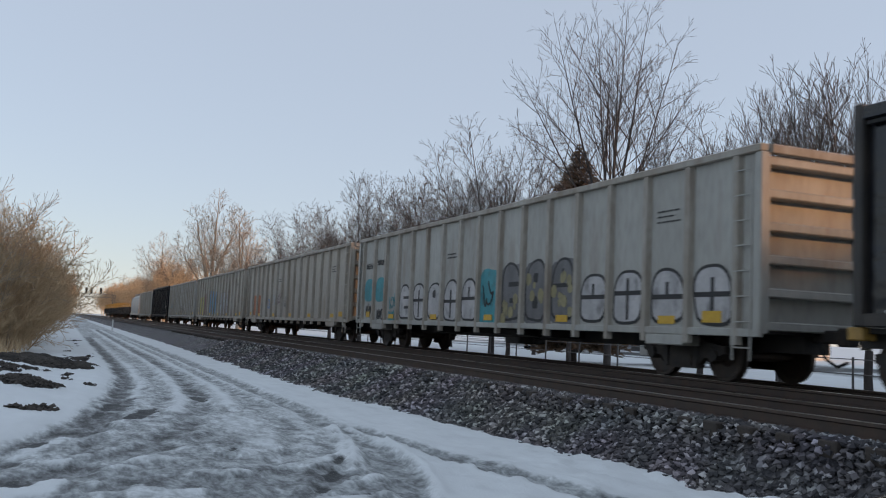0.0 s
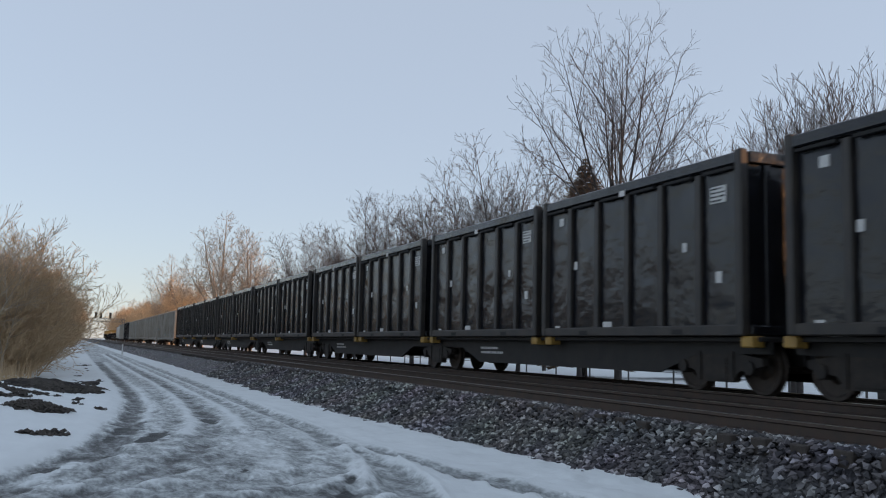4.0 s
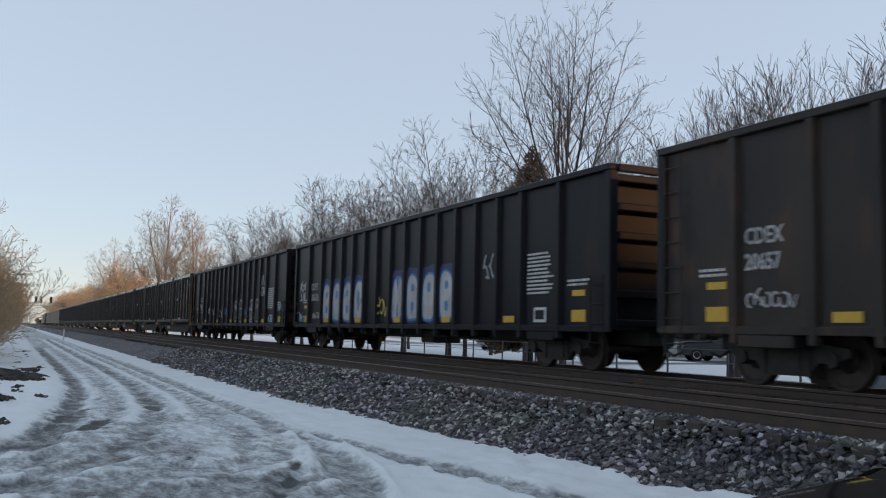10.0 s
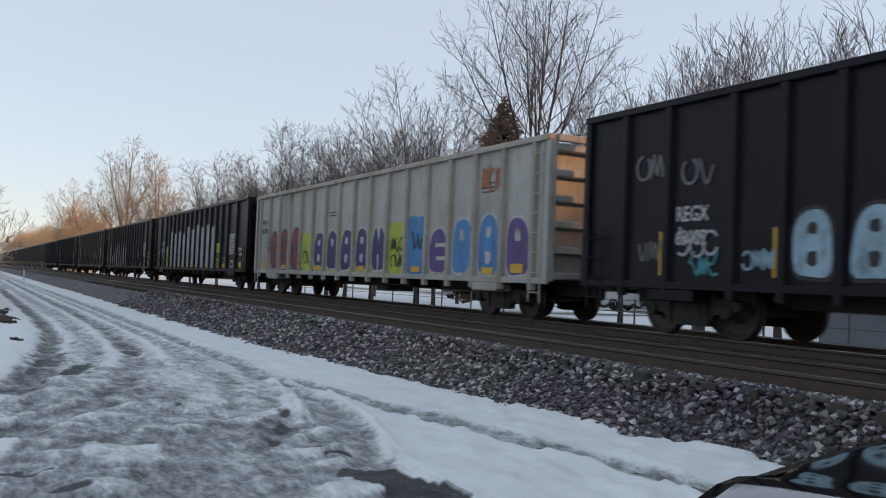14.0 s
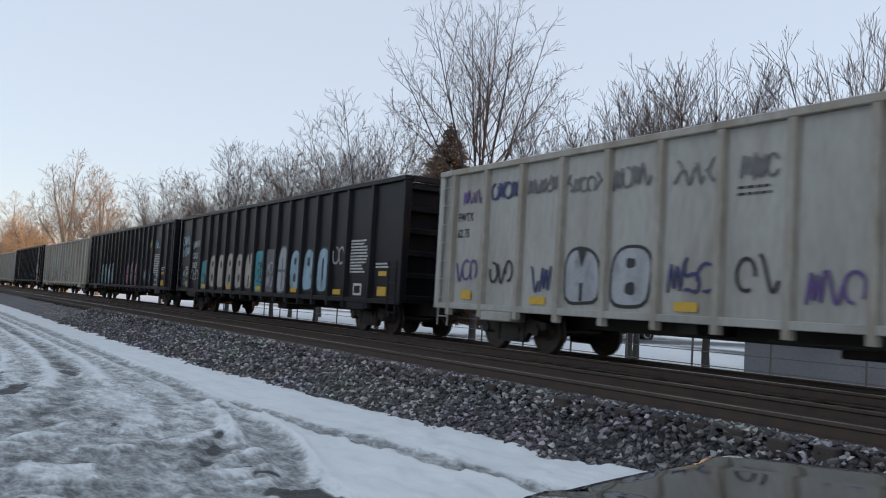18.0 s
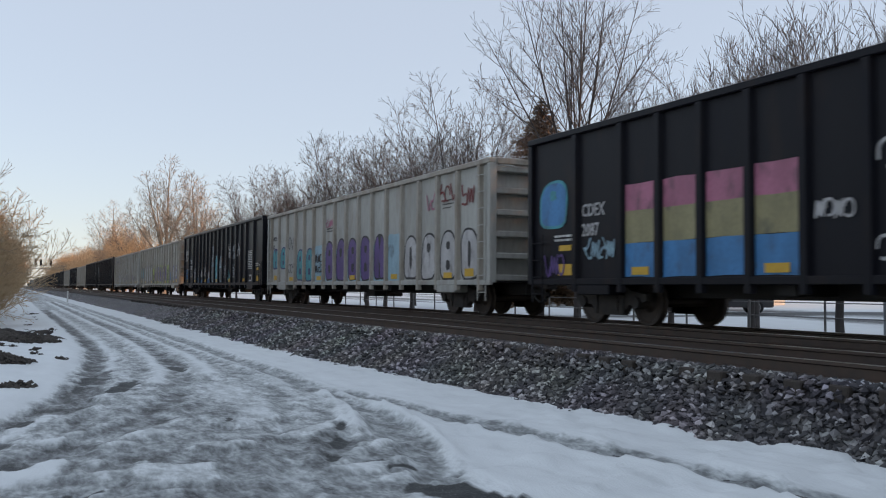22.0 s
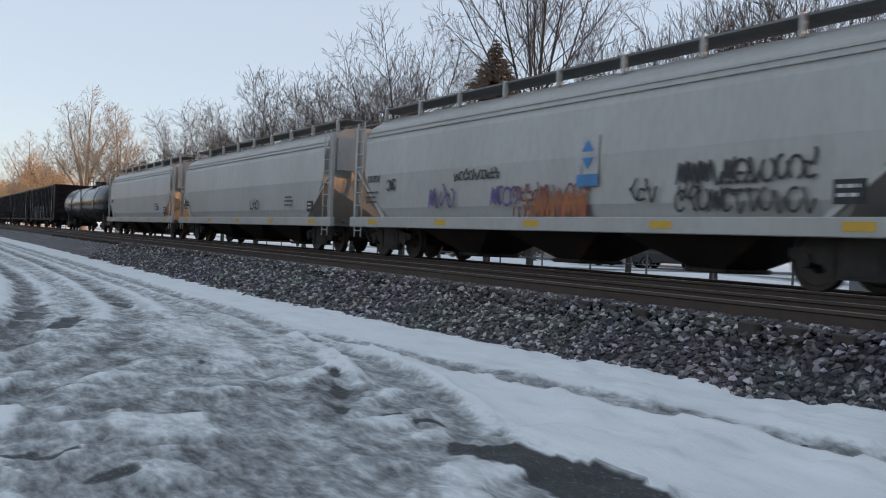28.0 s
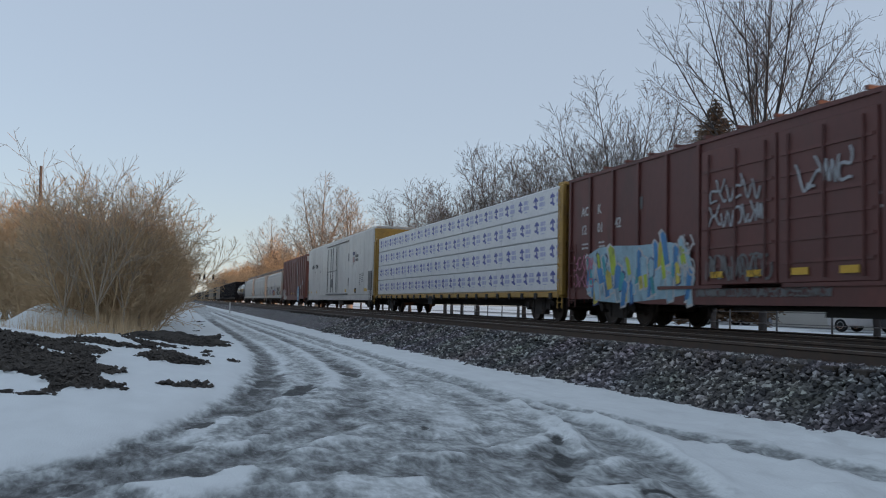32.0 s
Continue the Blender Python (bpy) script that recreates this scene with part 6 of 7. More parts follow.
gondola(B - 22.6, GL, M_BLACK, "black gondola with white and blue block letters", ladder_end=False, art=(("T", 0, ["white"], 2.1, 0.9), ("T", 0, ["sky"], 1.2, 0.6), ("T", 1, ["white"], 1.35, 0.4), ("P", 2, 6, 0.95, 2.35, "navy"), ("L", 2, ["white"] * 4, "blue", 1.0, 2.2, "1016"), ("T", 7, ["yellow"], 1.5, 0.6), ("P", 8, 12, 0.95, 2.35, "navy"), ("L", 8, ["white", "white", "white", "white"], "blue", 1.0, 2.2, "5101"), ("T", 13, ["pale"], 2.2, 0.9),), seed=9, marks="CDEX|206132")
gondola(B - 45.3, GL, M_BROWNBLACK, "black gondola with rust-brown worn panels and white tags", art=(("T", 10, ["white", "pale", "white", "white"], 1.7, 0.8), ("T", 1, ["white"], 1.3, 0.4), ("T", 4, ["pale"], 1.5, 0.5),), seed=10, marks="CDEX|20657")
gondola(B - 68.0, GL, M_BLACK, "black gondola with white sprayed letters", art=(("T", 0, ["pale"], 1.5, 0.6), ("T", 1, ["white", "white"], 1.5, 0.9), ("L", 3, ["ghost", "pale", "ghost", "ghost", "pale", "ghost"], "white", 0.95, 2.35), ("T", 11, ["white", "", "pale"], 1.7, 0.8),), seed=11, marks="CDEX|1625")
gondola(B - 90.7, GL, M_BLACK, "black gondola with tall white block letters and a green patch", ladder_end=False, art=(("T", 1, ["teal"], 1.5, 0.4), ("P", 2, 3, 0.9, 2.0, "green"), ("T", 2, ["dark"], 1.4, 0.8), ("R", 3, 5, 0.93, 2.75, "pale"), ("R", 5, 7, 0.93, 2.7, "pale"), ("R", 7, 9, 0.93, 2.85, "pale"), ("R", 9, 11, 0.93, 2.9, "pale"), ("R", 11, 13, 0.93, 2.85, "pale"), ("P", 13, 14, 0.95, 2.0, "green"), ("T", 13, ["dark"], 1.4, 0.8), ("T", 14, ["pale"], 1.3, 0.6),), seed=12, marks="CDEX|20632")
gondola(B - 113.3, GL, M_GREY, "pale grey gondola with red, green and blue graffiti", art=(("T", 0, ["sky"], 2.2, 1.4), ("L", 1, ["red", "red", "red"], "navy", 0.95, 2.3), ("P", 4, 5, 0.9, 2.1, "green"), ("T", 4, ["dark"], 1.4, 0.8),
    ("P", 5, 10, 0.92, 2.1, "green"), ("L", 5, ["navy"] * 5, "white", 0.95, 2.15, "10115"), ("P", 10, 11, 0.9, 2.2, "green"), ("T", 10, ["dark"], 1.5, 1.0), ("P", 11, 12, 0.9, 2.3, "blue"), ("T", 11, ["dark"], 1.7, 0.8),
    ("L", 12, ["purple"], "white", 0.92, 2.0), ("L", 13, ["blue", "blue"], "white", 0.92, 2.2), ("L", 15, ["purple"], "white", 0.92, 2.1), ("T", 14, ["orange"], 2.9, 0.7),), seed=13, marks="FWTX|620 099")
gondola(B - 135.8, GL, M_BLACK, "black gondola with pale blue faded letters and yellow strips", vertical_marks=True, ladder_end=False, art=(("T", 0, ["ghost", "ghost"], 2.7, 0.6), ("T", 0, ["ghost", "pale"], 1.4, 0.6), ("T", 1, ["teal", "sky"], 1.25, 0.45), ("L", 3, ["sky"] * 5, "dark", 0.95, 1.95, "11015"), ("T", 11, ["pale", "teal", "pale", "teal"], 1.5, 0.9), ("T", 15, ["pale"], 2.9, 0.9),), seed=14, marks="REGX|63002")
gondola(B - 158.3, GL - 0.6, M_TAN, "tan gondola with mixed coloured graffiti", art=(("L", 1, ["blue", "pink", "yellow", "teal", "purple"], "dark", 0.95, 1.9), ("L", 8, ["pale", "mauve", "pale"], "dark", 0.95, 1.9)), seed=15)
gondola(B - 180.1, GL - 0.4, M_BLACK, "black gondola with pink and teal graffiti and yellow strips", vertical_marks=True, art=(("L", 2, ["teal", "teal", "sky", "teal"], "white", 0.95, 2.0), ("L", 9, ["pink", "mauve", "pink"], "dark", 0.95, 2.0), ("T", 14, ["green", "sky"], 2.9, 0.5), ("T", 13, ["pale", "teal", "sky"], 1.5, 0.8)), seed=16)
gondola(B - 202.0, GL - 0.4, M_BLACK, "black gondola with pale blue block letters", ladder_end=False, art=(("T", 0, ["sky"], 2.5, 1.3), ("T", 0, ["sky"], 1.4, 0.8), ("T", 1, ["pale"], 2.75, 0.5), ("T", 1, ["pale"], 1.4, 0.8), ("P", 2, 3, 0.9, 1.95, "teal"), ("T", 2, ["dark"], 1.4, 0.8), ("L", 3, ["cream"] * 5, "dark", 0.96, 2.2, "10115"), ("P", 8, 9, 0.9, 2.2, "teal"), ("T", 8, ["dark"], 1.5, 1.1), ("R", 9, 10, 0.93, 2.2, "ghost"), ("T", 9, ["pale"], 1.6, 1.0), ("L", 10, ["pale"], "ghost", 0.93, 2.3), ("L", 11, ["sky", "sky", "sky"], "dark", 1.0, 2.2, "106"), ("T", 14, ["pale"], 2.0, 0.8),), seed=17, marks="CDEX|20629")
gondola(B - 224.6, GL + 0.6, M_GREY, "pale grey gondola with dark scribbled tags", art=(("T", 0, ["purple", "navy", "ghost", "ghost", "ghost", "ghost", "ghost"], 3.0, 0.5), ("L", 3, ["pale", "pale"], "dark", 0.98, 1.95, "51"), ("T", 0, ["purple", "dark", "navy", "", "", "navy", "dark", "purple", "navy", "purple", "", "navy", "purple", "navy", "ghost"], 1.5, 0.7),), seed=18, marks="FWTX|62 75")
gondola(B - 247.2, GL, M_TAN, "grey gondola with pink, green and dark purple letters", art=(("L", 0, ["teal", "teal"], "navy", 1.3, 2.2, "51"), ("P", 2, 6, 0.95, 2.3, "mauve"), ("L", 2, ["white", "white", "white", "white"], "dark", 0.98, 2.35, "1665"), ("P", 6, 7, 0.88, 2.0, "green"), ("T", 6, ["dark"], 1.4, 0.9), ("P", 7, 12, 0.9, 2.2, "green"),
    ("L", 7, ["purple"] * 5, "cream", 0.96, 2.2, "10115"), ("P", 12, 13, 0.88, 2.15, "green"), ("T", 12, ["dark"], 1.5, 1.0), ("T", 13, ["blue"], 1.5, 0.9), ("L", 14, ["white", "white"], "purple", 0.92, 2.1, "51"), ("T", 15, ["red"], 1.2, 0.5),), seed=19, marks="FWTX|62 135")
gondola(B - 270.6, GL, M_BLACK, "black gondola with many white tags and pale green letters", ladder_end=False, art=(("T", 0, ["white"], 2.5, 0.8), ("T", 0, ["blue"], 1.4, 0.8), ("T", 1, ["white"], 1.5, 0.5), ("L", 2, ["ghost"], "pale", 0.95, 1.8), ("T", 3, ["white", "white", "white", "white"], 1.5, 0.7), ("T", 3, ["blue", "blue", "", "blue"], 1.05, 0.35), ("L", 7, ["ghost", "teal", "ghost"], "sky", 0.95, 2.3), ("T", 7, ["pale"], 2.5, 0.9), ("T", 11, ["white", "pale", "white"], 2.4, 0.9), ("T", 10, ["pale", "teal", "pale"], 1.4, 0.8),), seed=20, marks="CDEX|20622")
gondola(B - 292.8, GL, M_GREY, "pale grey gondola with teal and purple letters", art=(("L", 0, ["teal", "teal"], "navy", 1.4, 2.25, "51"), ("T", 2, ["ghost"], 2.4, 0.9), ("T", 2, ["ghost"], 1.3, 0.6), ("L", 3, ["teal", "teal"], "navy", 0.93, 2.1), ("P", 5, 6, 0.88, 2.15, "sky"), ("T", 5, ["dark"], 1.5, 0.9),
    ("P", 6, 11, 0.88, 2.0, "sky"), ("L", 6, ["purple"] * 5, "dark", 0.93, 2.25, "10115"), ("P", 11, 12, 0.88, 2.2, "sky"), ("L", 12, ["white"] * 4, "dark", 0.92, 2.1, "6016"), ("T", 13, ["pink", "red", "red"], 2.9, 0.6), ("T", 6, ["pink"], 2.8, 0.4),), seed=21, marks="FWTX|62")
gondola(B - 315.9, GL, M_BLACK, "black gondola with pink, yellow and blue graffiti", ladder_end=False, art=(("L", 0, ["blue"], "teal", 1.9, 2.8), ("T", 0, ["purple"], 1.3, 0.6), ("T", 1, ["sky"], 1.4, 0.6), ("R", 2, 6, 2.05, 2.5, "pink"), ("R", 2, 6, 1.5, 2.05, "straw"), ("R", 2, 6, 0.93, 1.5, "blue"), ("T", 6, ["white"], 1.7, 0.4), ("T", 7, ["white"], 2.4, 0.7), ("T", 7, ["white"], 1.3, 0.6), ("P", 8, 9, 0.9, 2.0, "lilac"), ("T", 8, ["dark"], 1.4, 0.8), ("L", 9, ["mint", "mint"], "dark", 0.93, 2.2), ("P", 11, 12, 0.9, 2.1, "lilac"), ("T", 11, ["dark"], 1.6, 0.8), ("T", 12, ["white", "white", "white"], 1.6, 0.8), ("T", 15, ["white"], 1.7, 0.4),), seed=22, marks="CDEX|2087")
gondola(B - 338.4, GL - 0.4, M_BLACK, "black gondola with white two-letter graffiti", vertical_marks=True, ladder_end=False, art=(("T", 0, ["sky", "white", "pale", "ghost", "ghost"], 1.3, 0.6), ("T", 1, ["pale"], 1.9, 0.6), ("T", 2, ["white"], 1.6, 0.5), ("L", 1, ["rose"], "ghost", 0.95, 1.35, 0), ("L", 5, ["white", "white"], "dark", 0.95, 1.9, "11"), ("L", 12, ["ghost", "ghost"], "pale", 0.95, 1.9), ("T", 15, ["sky", "pale"], 3.0, 0.5), ("T", 14, ["white", "sky"], 1.4, 0.7),), seed=23)
gondola(B - 360.4, GL, M_BLACK, "black gondola with a white sprayed word", ladder_end=False, art=(("T", 0, ["white"], 2.2, 1.0), ("T", 0, ["navy"], 1.3, 0.7), ("T", 1, ["white"], 1.35, 0.5), ("R", 2, 3, 1.1, 1.9, "blue"), ("T", 2, ["navy"], 1.5, 0.6), ("P", 3, 4, 0.92, 2.0, "blue"), ("T", 3, ["navy"], 1.4, 0.9), ("W", 4, "BELIEVE", 1.72, 0.98, "white", 0.8), ("P", 12, 13, 0.95, 1.9, "blue"), ("T", 13, ["pale", "pale"], 1.6, 0.7),), seed=24, marks="CDEX|20619")
tank_car(B - 385.7, 20.8, "glossy black tank car with a yellow placard")
covered_hopper(B - 408.0, 17.4, "clean pale grey covered hopper", seed=31, art=(("W", 0.86, "CEFX", 1.95, 0.3, "dark"),))
covered_hopper(B - 426.7, 18.2, "pale grey covered hopper with small tags", seed=32, art=(("T", -0.2, 1.5, 1.0, 0.4, "dark"), ("T", 0.86, 1.7, 0.5, 0.3, "dark")))
covered_hopper(B - 446.3, 17.7, "pale grey covered hopper with black and red tags", seed=33, art=(
    ("S", -0.19, 2.1), ("W", 0.88, "DUTX", 2.0, 0.26, "dark"), ("T", 0.25, 2.0, 1.9, 0.25, "dark"), ("T", 0.72, 1.9, 0.5, 0.35, "dark"), ("T", 0.42, 1.5, 1.2, 0.55, "purple"), ("T", 0.12, 1.5, 1.0, 0.5, "purple"), ("T", -0.06, 1.35, 2.4, 0.75, "red"), ("T", -0.08, 1.3, 2.0, 0.65, "orange"), ("T", -0.36, 1.5, 0.7, 0.4, "dark"), ("T", -0.48, 1.5, 0.5, 0.4, "dark"), ("T", -0.6, 1.55, 2.7, 0.9, "dark")))
boxcar(B - 465.3, 17.4, M_OXIDE, "oxide-red boxcar with a plug door and pale graffiti", art=(
    ("W", "NF RX", 8.0, 2.35, 0.32, "white"), ("W", "571 755", 8.0, 1.95, 0.3, "white"), ("B", 6.2, 1.6, 0.5, 3, "white"), ("B", -7.4, 2.2, 0.8, 5, "white"),
    ("P", -2.72, 2.45, 0.62, 3.3, "dust", "worn_stripe", "pale worn stripe where a door once slid"), ("L", -4.1, 1.15, 1.5, 1.35, "sky", "blue", False), ("G", -4.45, 1.4, 0.42, 0.42, "blue", 0.072), ("G", -3.75, 1.4, 0.42, 0.42, "blue", 0.072), ("G", -4.45, 1.4, 0.24, 0.24, "pale", 0.077), ("G", -3.75, 1.4, 0.24, 0.24, "pale", 0.077), ("G", -4.1, 0.78, 0.8, 0.2, "blue", 0.072), ("T", -5.9, 1.75, 0.8, 0.35, "white"), ("G", 7.0, 1.0, 0.9, 0.75, "cream", 0.06), ("G", 6.1, 0.85, 0.9, 0.5, "pale", 0.06), ("G", 5.2, 0.8, 0.7, 0.35, "cream", 0.06), ("G", 7.3, 1.45, 0.3, 0.5, "cream", 0.06), ("T", 6.9, 1.3, 2.6, 0.7, "white"),
    ("P", -6.3, 2.15, 0.6, 0.45, "white", "emblem_plate", "small white emblem plate"), ("P", -7.3, 1.2, 0.6, 0.25, "amber", "reflector", "yellow reflective strip"), ("P", 0.4, 1.55, 0.4, 0.3, "white", "paper_notice", "white paper notice")), seed=41, doors=1)
reefer(B - 484.5, 26.6, "long white insulated car, dusty sides")
centre_beam(B - 511.9, 25.6, "yellow centre-beam flat car loaded with wrapped lumber")
boxcar(B - 538.2, 20.5, M_MAROON, "brown-red boxcar with blue and green graffiti", top=4.15, bottom=0.55, doors=2, art=(
    ("W", "AO", 9.5, 2.95, 0.36, "white"), ("W", "K", 8.5, 2.95, 0.36, "white"), ("W", "12", 9.5, 2.45, 0.36, "white"), ("W", "01", 8.5, 2.45, 0.36, "white"), ("W", "42", 7.5, 2.5, 0.36, "white"), ("B", 9.2, 2.2, 0.5, 2, "white"), ("B", 8.2, 2.2, 0.4, 2, "white"),
    ("T", 9.2, 1.4, 1.2, 0.9, "pink"), ("X", 6.4, 1.3, 5.2, 1.5, ("sky", "blue", "green", "sky", "yellow", "blue", "teal")), ("T", 4.0, 1.6, 0.7, 0.9, "white"),
    ("T", 2.2, 2.85, 1.7, 0.5, "pale"), ("T", 2.2, 2.35, 1.9, 0.45, "pale"), ("T", -0.4, 2.85, 1.5, 0.6, "pale"), ("T", 2.2, 1.35, 2.0, 0.5, "ghost"), ("T", 2.1, 1.3, 2.2, 0.6, "ghost"), ("T", 1.5, 0.8, 4.2, 0.2, "ghost", 16), ("B", -1.4, 2.4, 1.0, 3, "white"), ("P", 6.2, 3.0, 0.3, 0.3, "ghost", "emblem_plate", "small faded emblem plate")), seed=42)


# unseen cars added behind the last boxcar to keep sun off the road
for i in range(3):
    gondola(B - 559.9 - i * 22.6, GL, M_BLACK, "unseen black gondola added behind the boxcar to block the sun", ladder_end=False, seed=50 + i)


# ---- trees and brush ----
class Wood:
    def __init__(self):
        self.v, self.f = [], []

    def tube(self, pts, radii, sides):
        o = len(self.v)
        for i, (p, r) in enumerate(zip(pts, radii)):
            d = (pts[min(i + 1, len(pts) - 1)] - pts[max(i - 1, 0)])
            d.normalize()
            u = d.orthogonal().normalized()
            w = d.cross(u)
            for k in range(sides):
                a = 2 * math.pi * k / sides
                self.v.append(p + (u * math.cos(a) + w * math.sin(a)) * r)
        for i in range(len(pts) - 1):
            for k in range(sides):
                a, b = o + i * sides + k, o + i * sides + (k + 1) % sides
                self.f.append((a, b, b + sides, a + sides))


def limb(woods, rng, p, d, length, r, level, sh):
    """One limb and its side limbs; sh holds gaps, angles, upward pull and wander by level."""
    n = max(2, min(9, int(length / (1.1, 0.55, 0.35, 0.3)[level]) + 1))
    pts, rad, q, dd = [p.copy()], [r], p.copy(), d.copy()
    for i in range(n):
        w = sh["wander"][level]
        dd = (dd + Vector((rng.gauss(0, w), rng.gauss(0, w), rng.gauss(0, w) + sh["up"][level]))).normalized()
        q = q + dd * (length / n)
        pts.append(q.copy())
        rad.append(max(r * (1 - (i + 1) / n) ** 0.85, sh["twig"]))
    woods[0 if level == 0 else (1 if level == 1 else 2)].tube(pts, rad, (7, 5, 3, 3)[level])
    if level >= sh["levels"]:
        return
    s = length * sh["bare"][level]
    az = rng.uniform(0, 6.28)
    while s < length * 0.97:
        t = s / length
        i = min(int(t * n), n - 1)
        at = pts[i].lerp(pts[i + 1], t * n - i)
        ax = (pts[i + 1] - pts[i]).normalized()
        side = Matrix.Rotation(az, 3, ax) @ ax.orthogonal().normalized()
        ang = rng.uniform(*sh["angle"][level])
        nd = (ax * math.cos(ang) + side * math.sin(ang)).normalized()
        ln = ((length - s) * sh["share"][level] + sh["least"][level]) * rng.uniform(0.55, 1.1)
        rr = min(rad[i] * 0.62, 0.003 + ln * 0.0058)
        limb(woods, rng, at, nd, ln, max(rr, sh["twig"]), level + 1, sh)
        az += 2.4 + rng.uniform(-0.5, 0.5)
        s += sh["gap"][level] * rng.uniform(0.6, 1.4)


AIRY = dict(gap=(0.52, 0.36, 0.27), angle=((0.45, 0.85), (0.45, 0.9), (0.4, 0.9)), up=(0.012, 0.035, 0.045, 0.035), wander=(0.018, 0.02, 0.024, 0.03),
            bare=(0.22, 0.2, 0.22), share=(0.6, 0.5, 0.45), least=(0.8, 0.45, 0.2), twig=0.0052, levels=3)
FINE = dict(AIRY, gap=(0.3, 0.27, 0.24), bare=(0.14, 0.16, 0.2), share=(0.5, 0.45, 0.42), angle=((0.45, 0.95), (0.5, 0.95), (0.4, 0.9)), up=(0.015, 0.045, 0.05, 0.04), twig=0.0068)
FAN = dict(AIRY, gap=(0.4, 0.3, 0.26), angle=((0.25, 0.55), (0.3, 0.6), (0.3, 0.65)), up=(0.02, 0.045, 0.05, 0.04))
ROUND = dict(AIRY, gap=(0.62, 0.42, 0.4), bare=(0.15, 0.15, 0.2), share=(0.55, 0.5, 0.45), least=(1.2, 0.7, 0.45), angle=((0.55, 1.05), (0.5, 1.0), (0.4, 0.9)), up=(0.0, 0.05, 0.05, 0.05), wander=(0.04, 0.055, 0.06, 0.06), twig=0.016)
BRUSHY = dict(AIRY, gap=(0.19, 0.18, 0.18), bare=(0.06, 0.12, 0.2), share=(0.3, 0.45, 0.4), least=(0.75, 0.28, 0.15), angle=((0.5, 1.0), (0.5, 1.0), (0.4, 0.9)), up=(0.02, 0.06, 0.06, 0.05), wander=(0.08, 0.1, 0.1, 0.1), twig=0.0065)


def bare_tree(label, seed, height, leans, bark=None, twig=None, sh=AIRY, r0=None, fork=0.14, name="bare_tree", group="bare trees"):
    """leans: for each main stem its lean from upright, its heading and its share of the height."""
    rng = random.Random(seed)
    t = empty(name, label, "tree", group)
    woods = (Wood(), Wood(), Wood())
    base_r = r0 or height * 0.011
    top = Vector((0, 0, height * fork))
    woods[0].tube([Vector((0, 0, -0.3)), Vector((0, 0, 0.0)), Vector((0.03, 0.02, top.z * 0.5)), top], [base_r * 1.5, base_r * 1.25, base_r * 1.05, base_r], 9)
    for lean, head, k in leans:
        d = Vector((math.sin(lean) * math.cos(head), math.sin(lean) * math.sin(head), math.cos(lean)))
        limb(woods, rng, top, d, (height - top.z) * k, base_r * (0.2 + 0.32 * k), 0, sh)
    s = height / max(v.z for w in woods for v in w.v)
    for nm, w, m in (("trunk", woods[0], bark or M_BARK), ("limb_mass", woods[1], bark or M_BARK), ("twig_mass", woods[2], twig or M_TWIG)):
        ob = link_mesh(nm, [tuple(v * s) for v in w.v], w.f, m, t, nm == "trunk")
        if nm != "trunk":
            tagged(ob, kind="stuff")
    return t


def thicket(label, seed, height, stems, radius, twig, name="brush_clump", pale=0):
    """Many thin stems from the ground."""
    rng = random.Random(seed)
    t = empty(name, label, "brush", "brush along the road")
    woods = (Wood(), Wood(), Wood())
    for s in range(stems):
        a, q = rng.uniform(0, 6.28), radius * math.sqrt(rng.random())
        k = 0.5 * q / radius
        h = height * rng.uniform(0.84, 0.97) * (1 - 0.3 * (q / radius) ** 2)
        limb(woods, rng, Vector((math.cos(a) * q * 0.7, math.sin(a) * q * 0.7, -0.1)), Vector((math.cos(a) * k, math.sin(a) * k, 1)).normalized(), h, 0.028, 0, BRUSHY)
    s = height / max(v.z for w in woods for v in w.v)
    for nm, w in (("stem_mass", woods[0]), ("branch_mass", woods[1]), ("twig_mass", woods[2])):
        tagged(link_mesh(nm, [tuple(v * s) for v in w.v], w.f, twig, t), kind="stuff")
    return t


def spruce(label, height, seed):
    rng = random.Random(seed)
    t = empty("spruce", label, "tree")
    part("trunk", rod(bmesh.new(), (0, 0, -0.2), (0, 0, height), 0.16, 8, 0.02), M_BARK, t)
    vs, fs = [], []
    tiers = 58
    for i in range(tiers):
        z = 0.9 + (height - 1.0) * i / (tiers - 1)
        R = min((height - z) * 0.52 + 0.01, 2.4) * rng.uniform(0.85, 1.1)
        for b in range(22):
            a = rng.uniform(0, 6.28)
            ln = R * rng.uniform(0.7, 1.08)
            d = Vector((math.cos(a), math.sin(a), rng.uniform(-0.25, 0.1)))
            steps = max(3, int(ln / 0.16))
            for k in range(steps):
                c = Vector((0, 0, z)) + d * ((k + 1) / steps * ln)
                for q in range(3):
                    ang = a + rng.uniform(-1.3, 1.3)
                    e = Vector((math.cos(ang), math.sin(ang), rng.uniform(-0.5, 0.5))) * rng.uniform(0.5, 1.0) * min(0.34, 0.07 + R * 0.35)
                    n = e.orthogonal().normalized() * 0.06
                    o = len(vs)
                    vs += [tuple(c - n), tuple(c + n), tuple(c + e)]
                    fs.append((o, o + 1, o + 2))
    tagged(link_mesh("needles", vs, fs, M_NEEDLE, t), kind="stuff")
    return t


def place(t, x, y, z=0.25, rz=0.0):
    t.matrix_basis = pose(x, y, z, 0, 0, rz)
    return t


def tall(t):
    return max(v.co.z for o in t.children for v in o.data.vertices)


def copied(t, x, y, h, rz=0.0, z=0.2):
    s = h / tall(t)
    c = copy_thing(t, pose(x, y, z, 0, 0, rz))
    c.scale = (s, s, s)
    return c


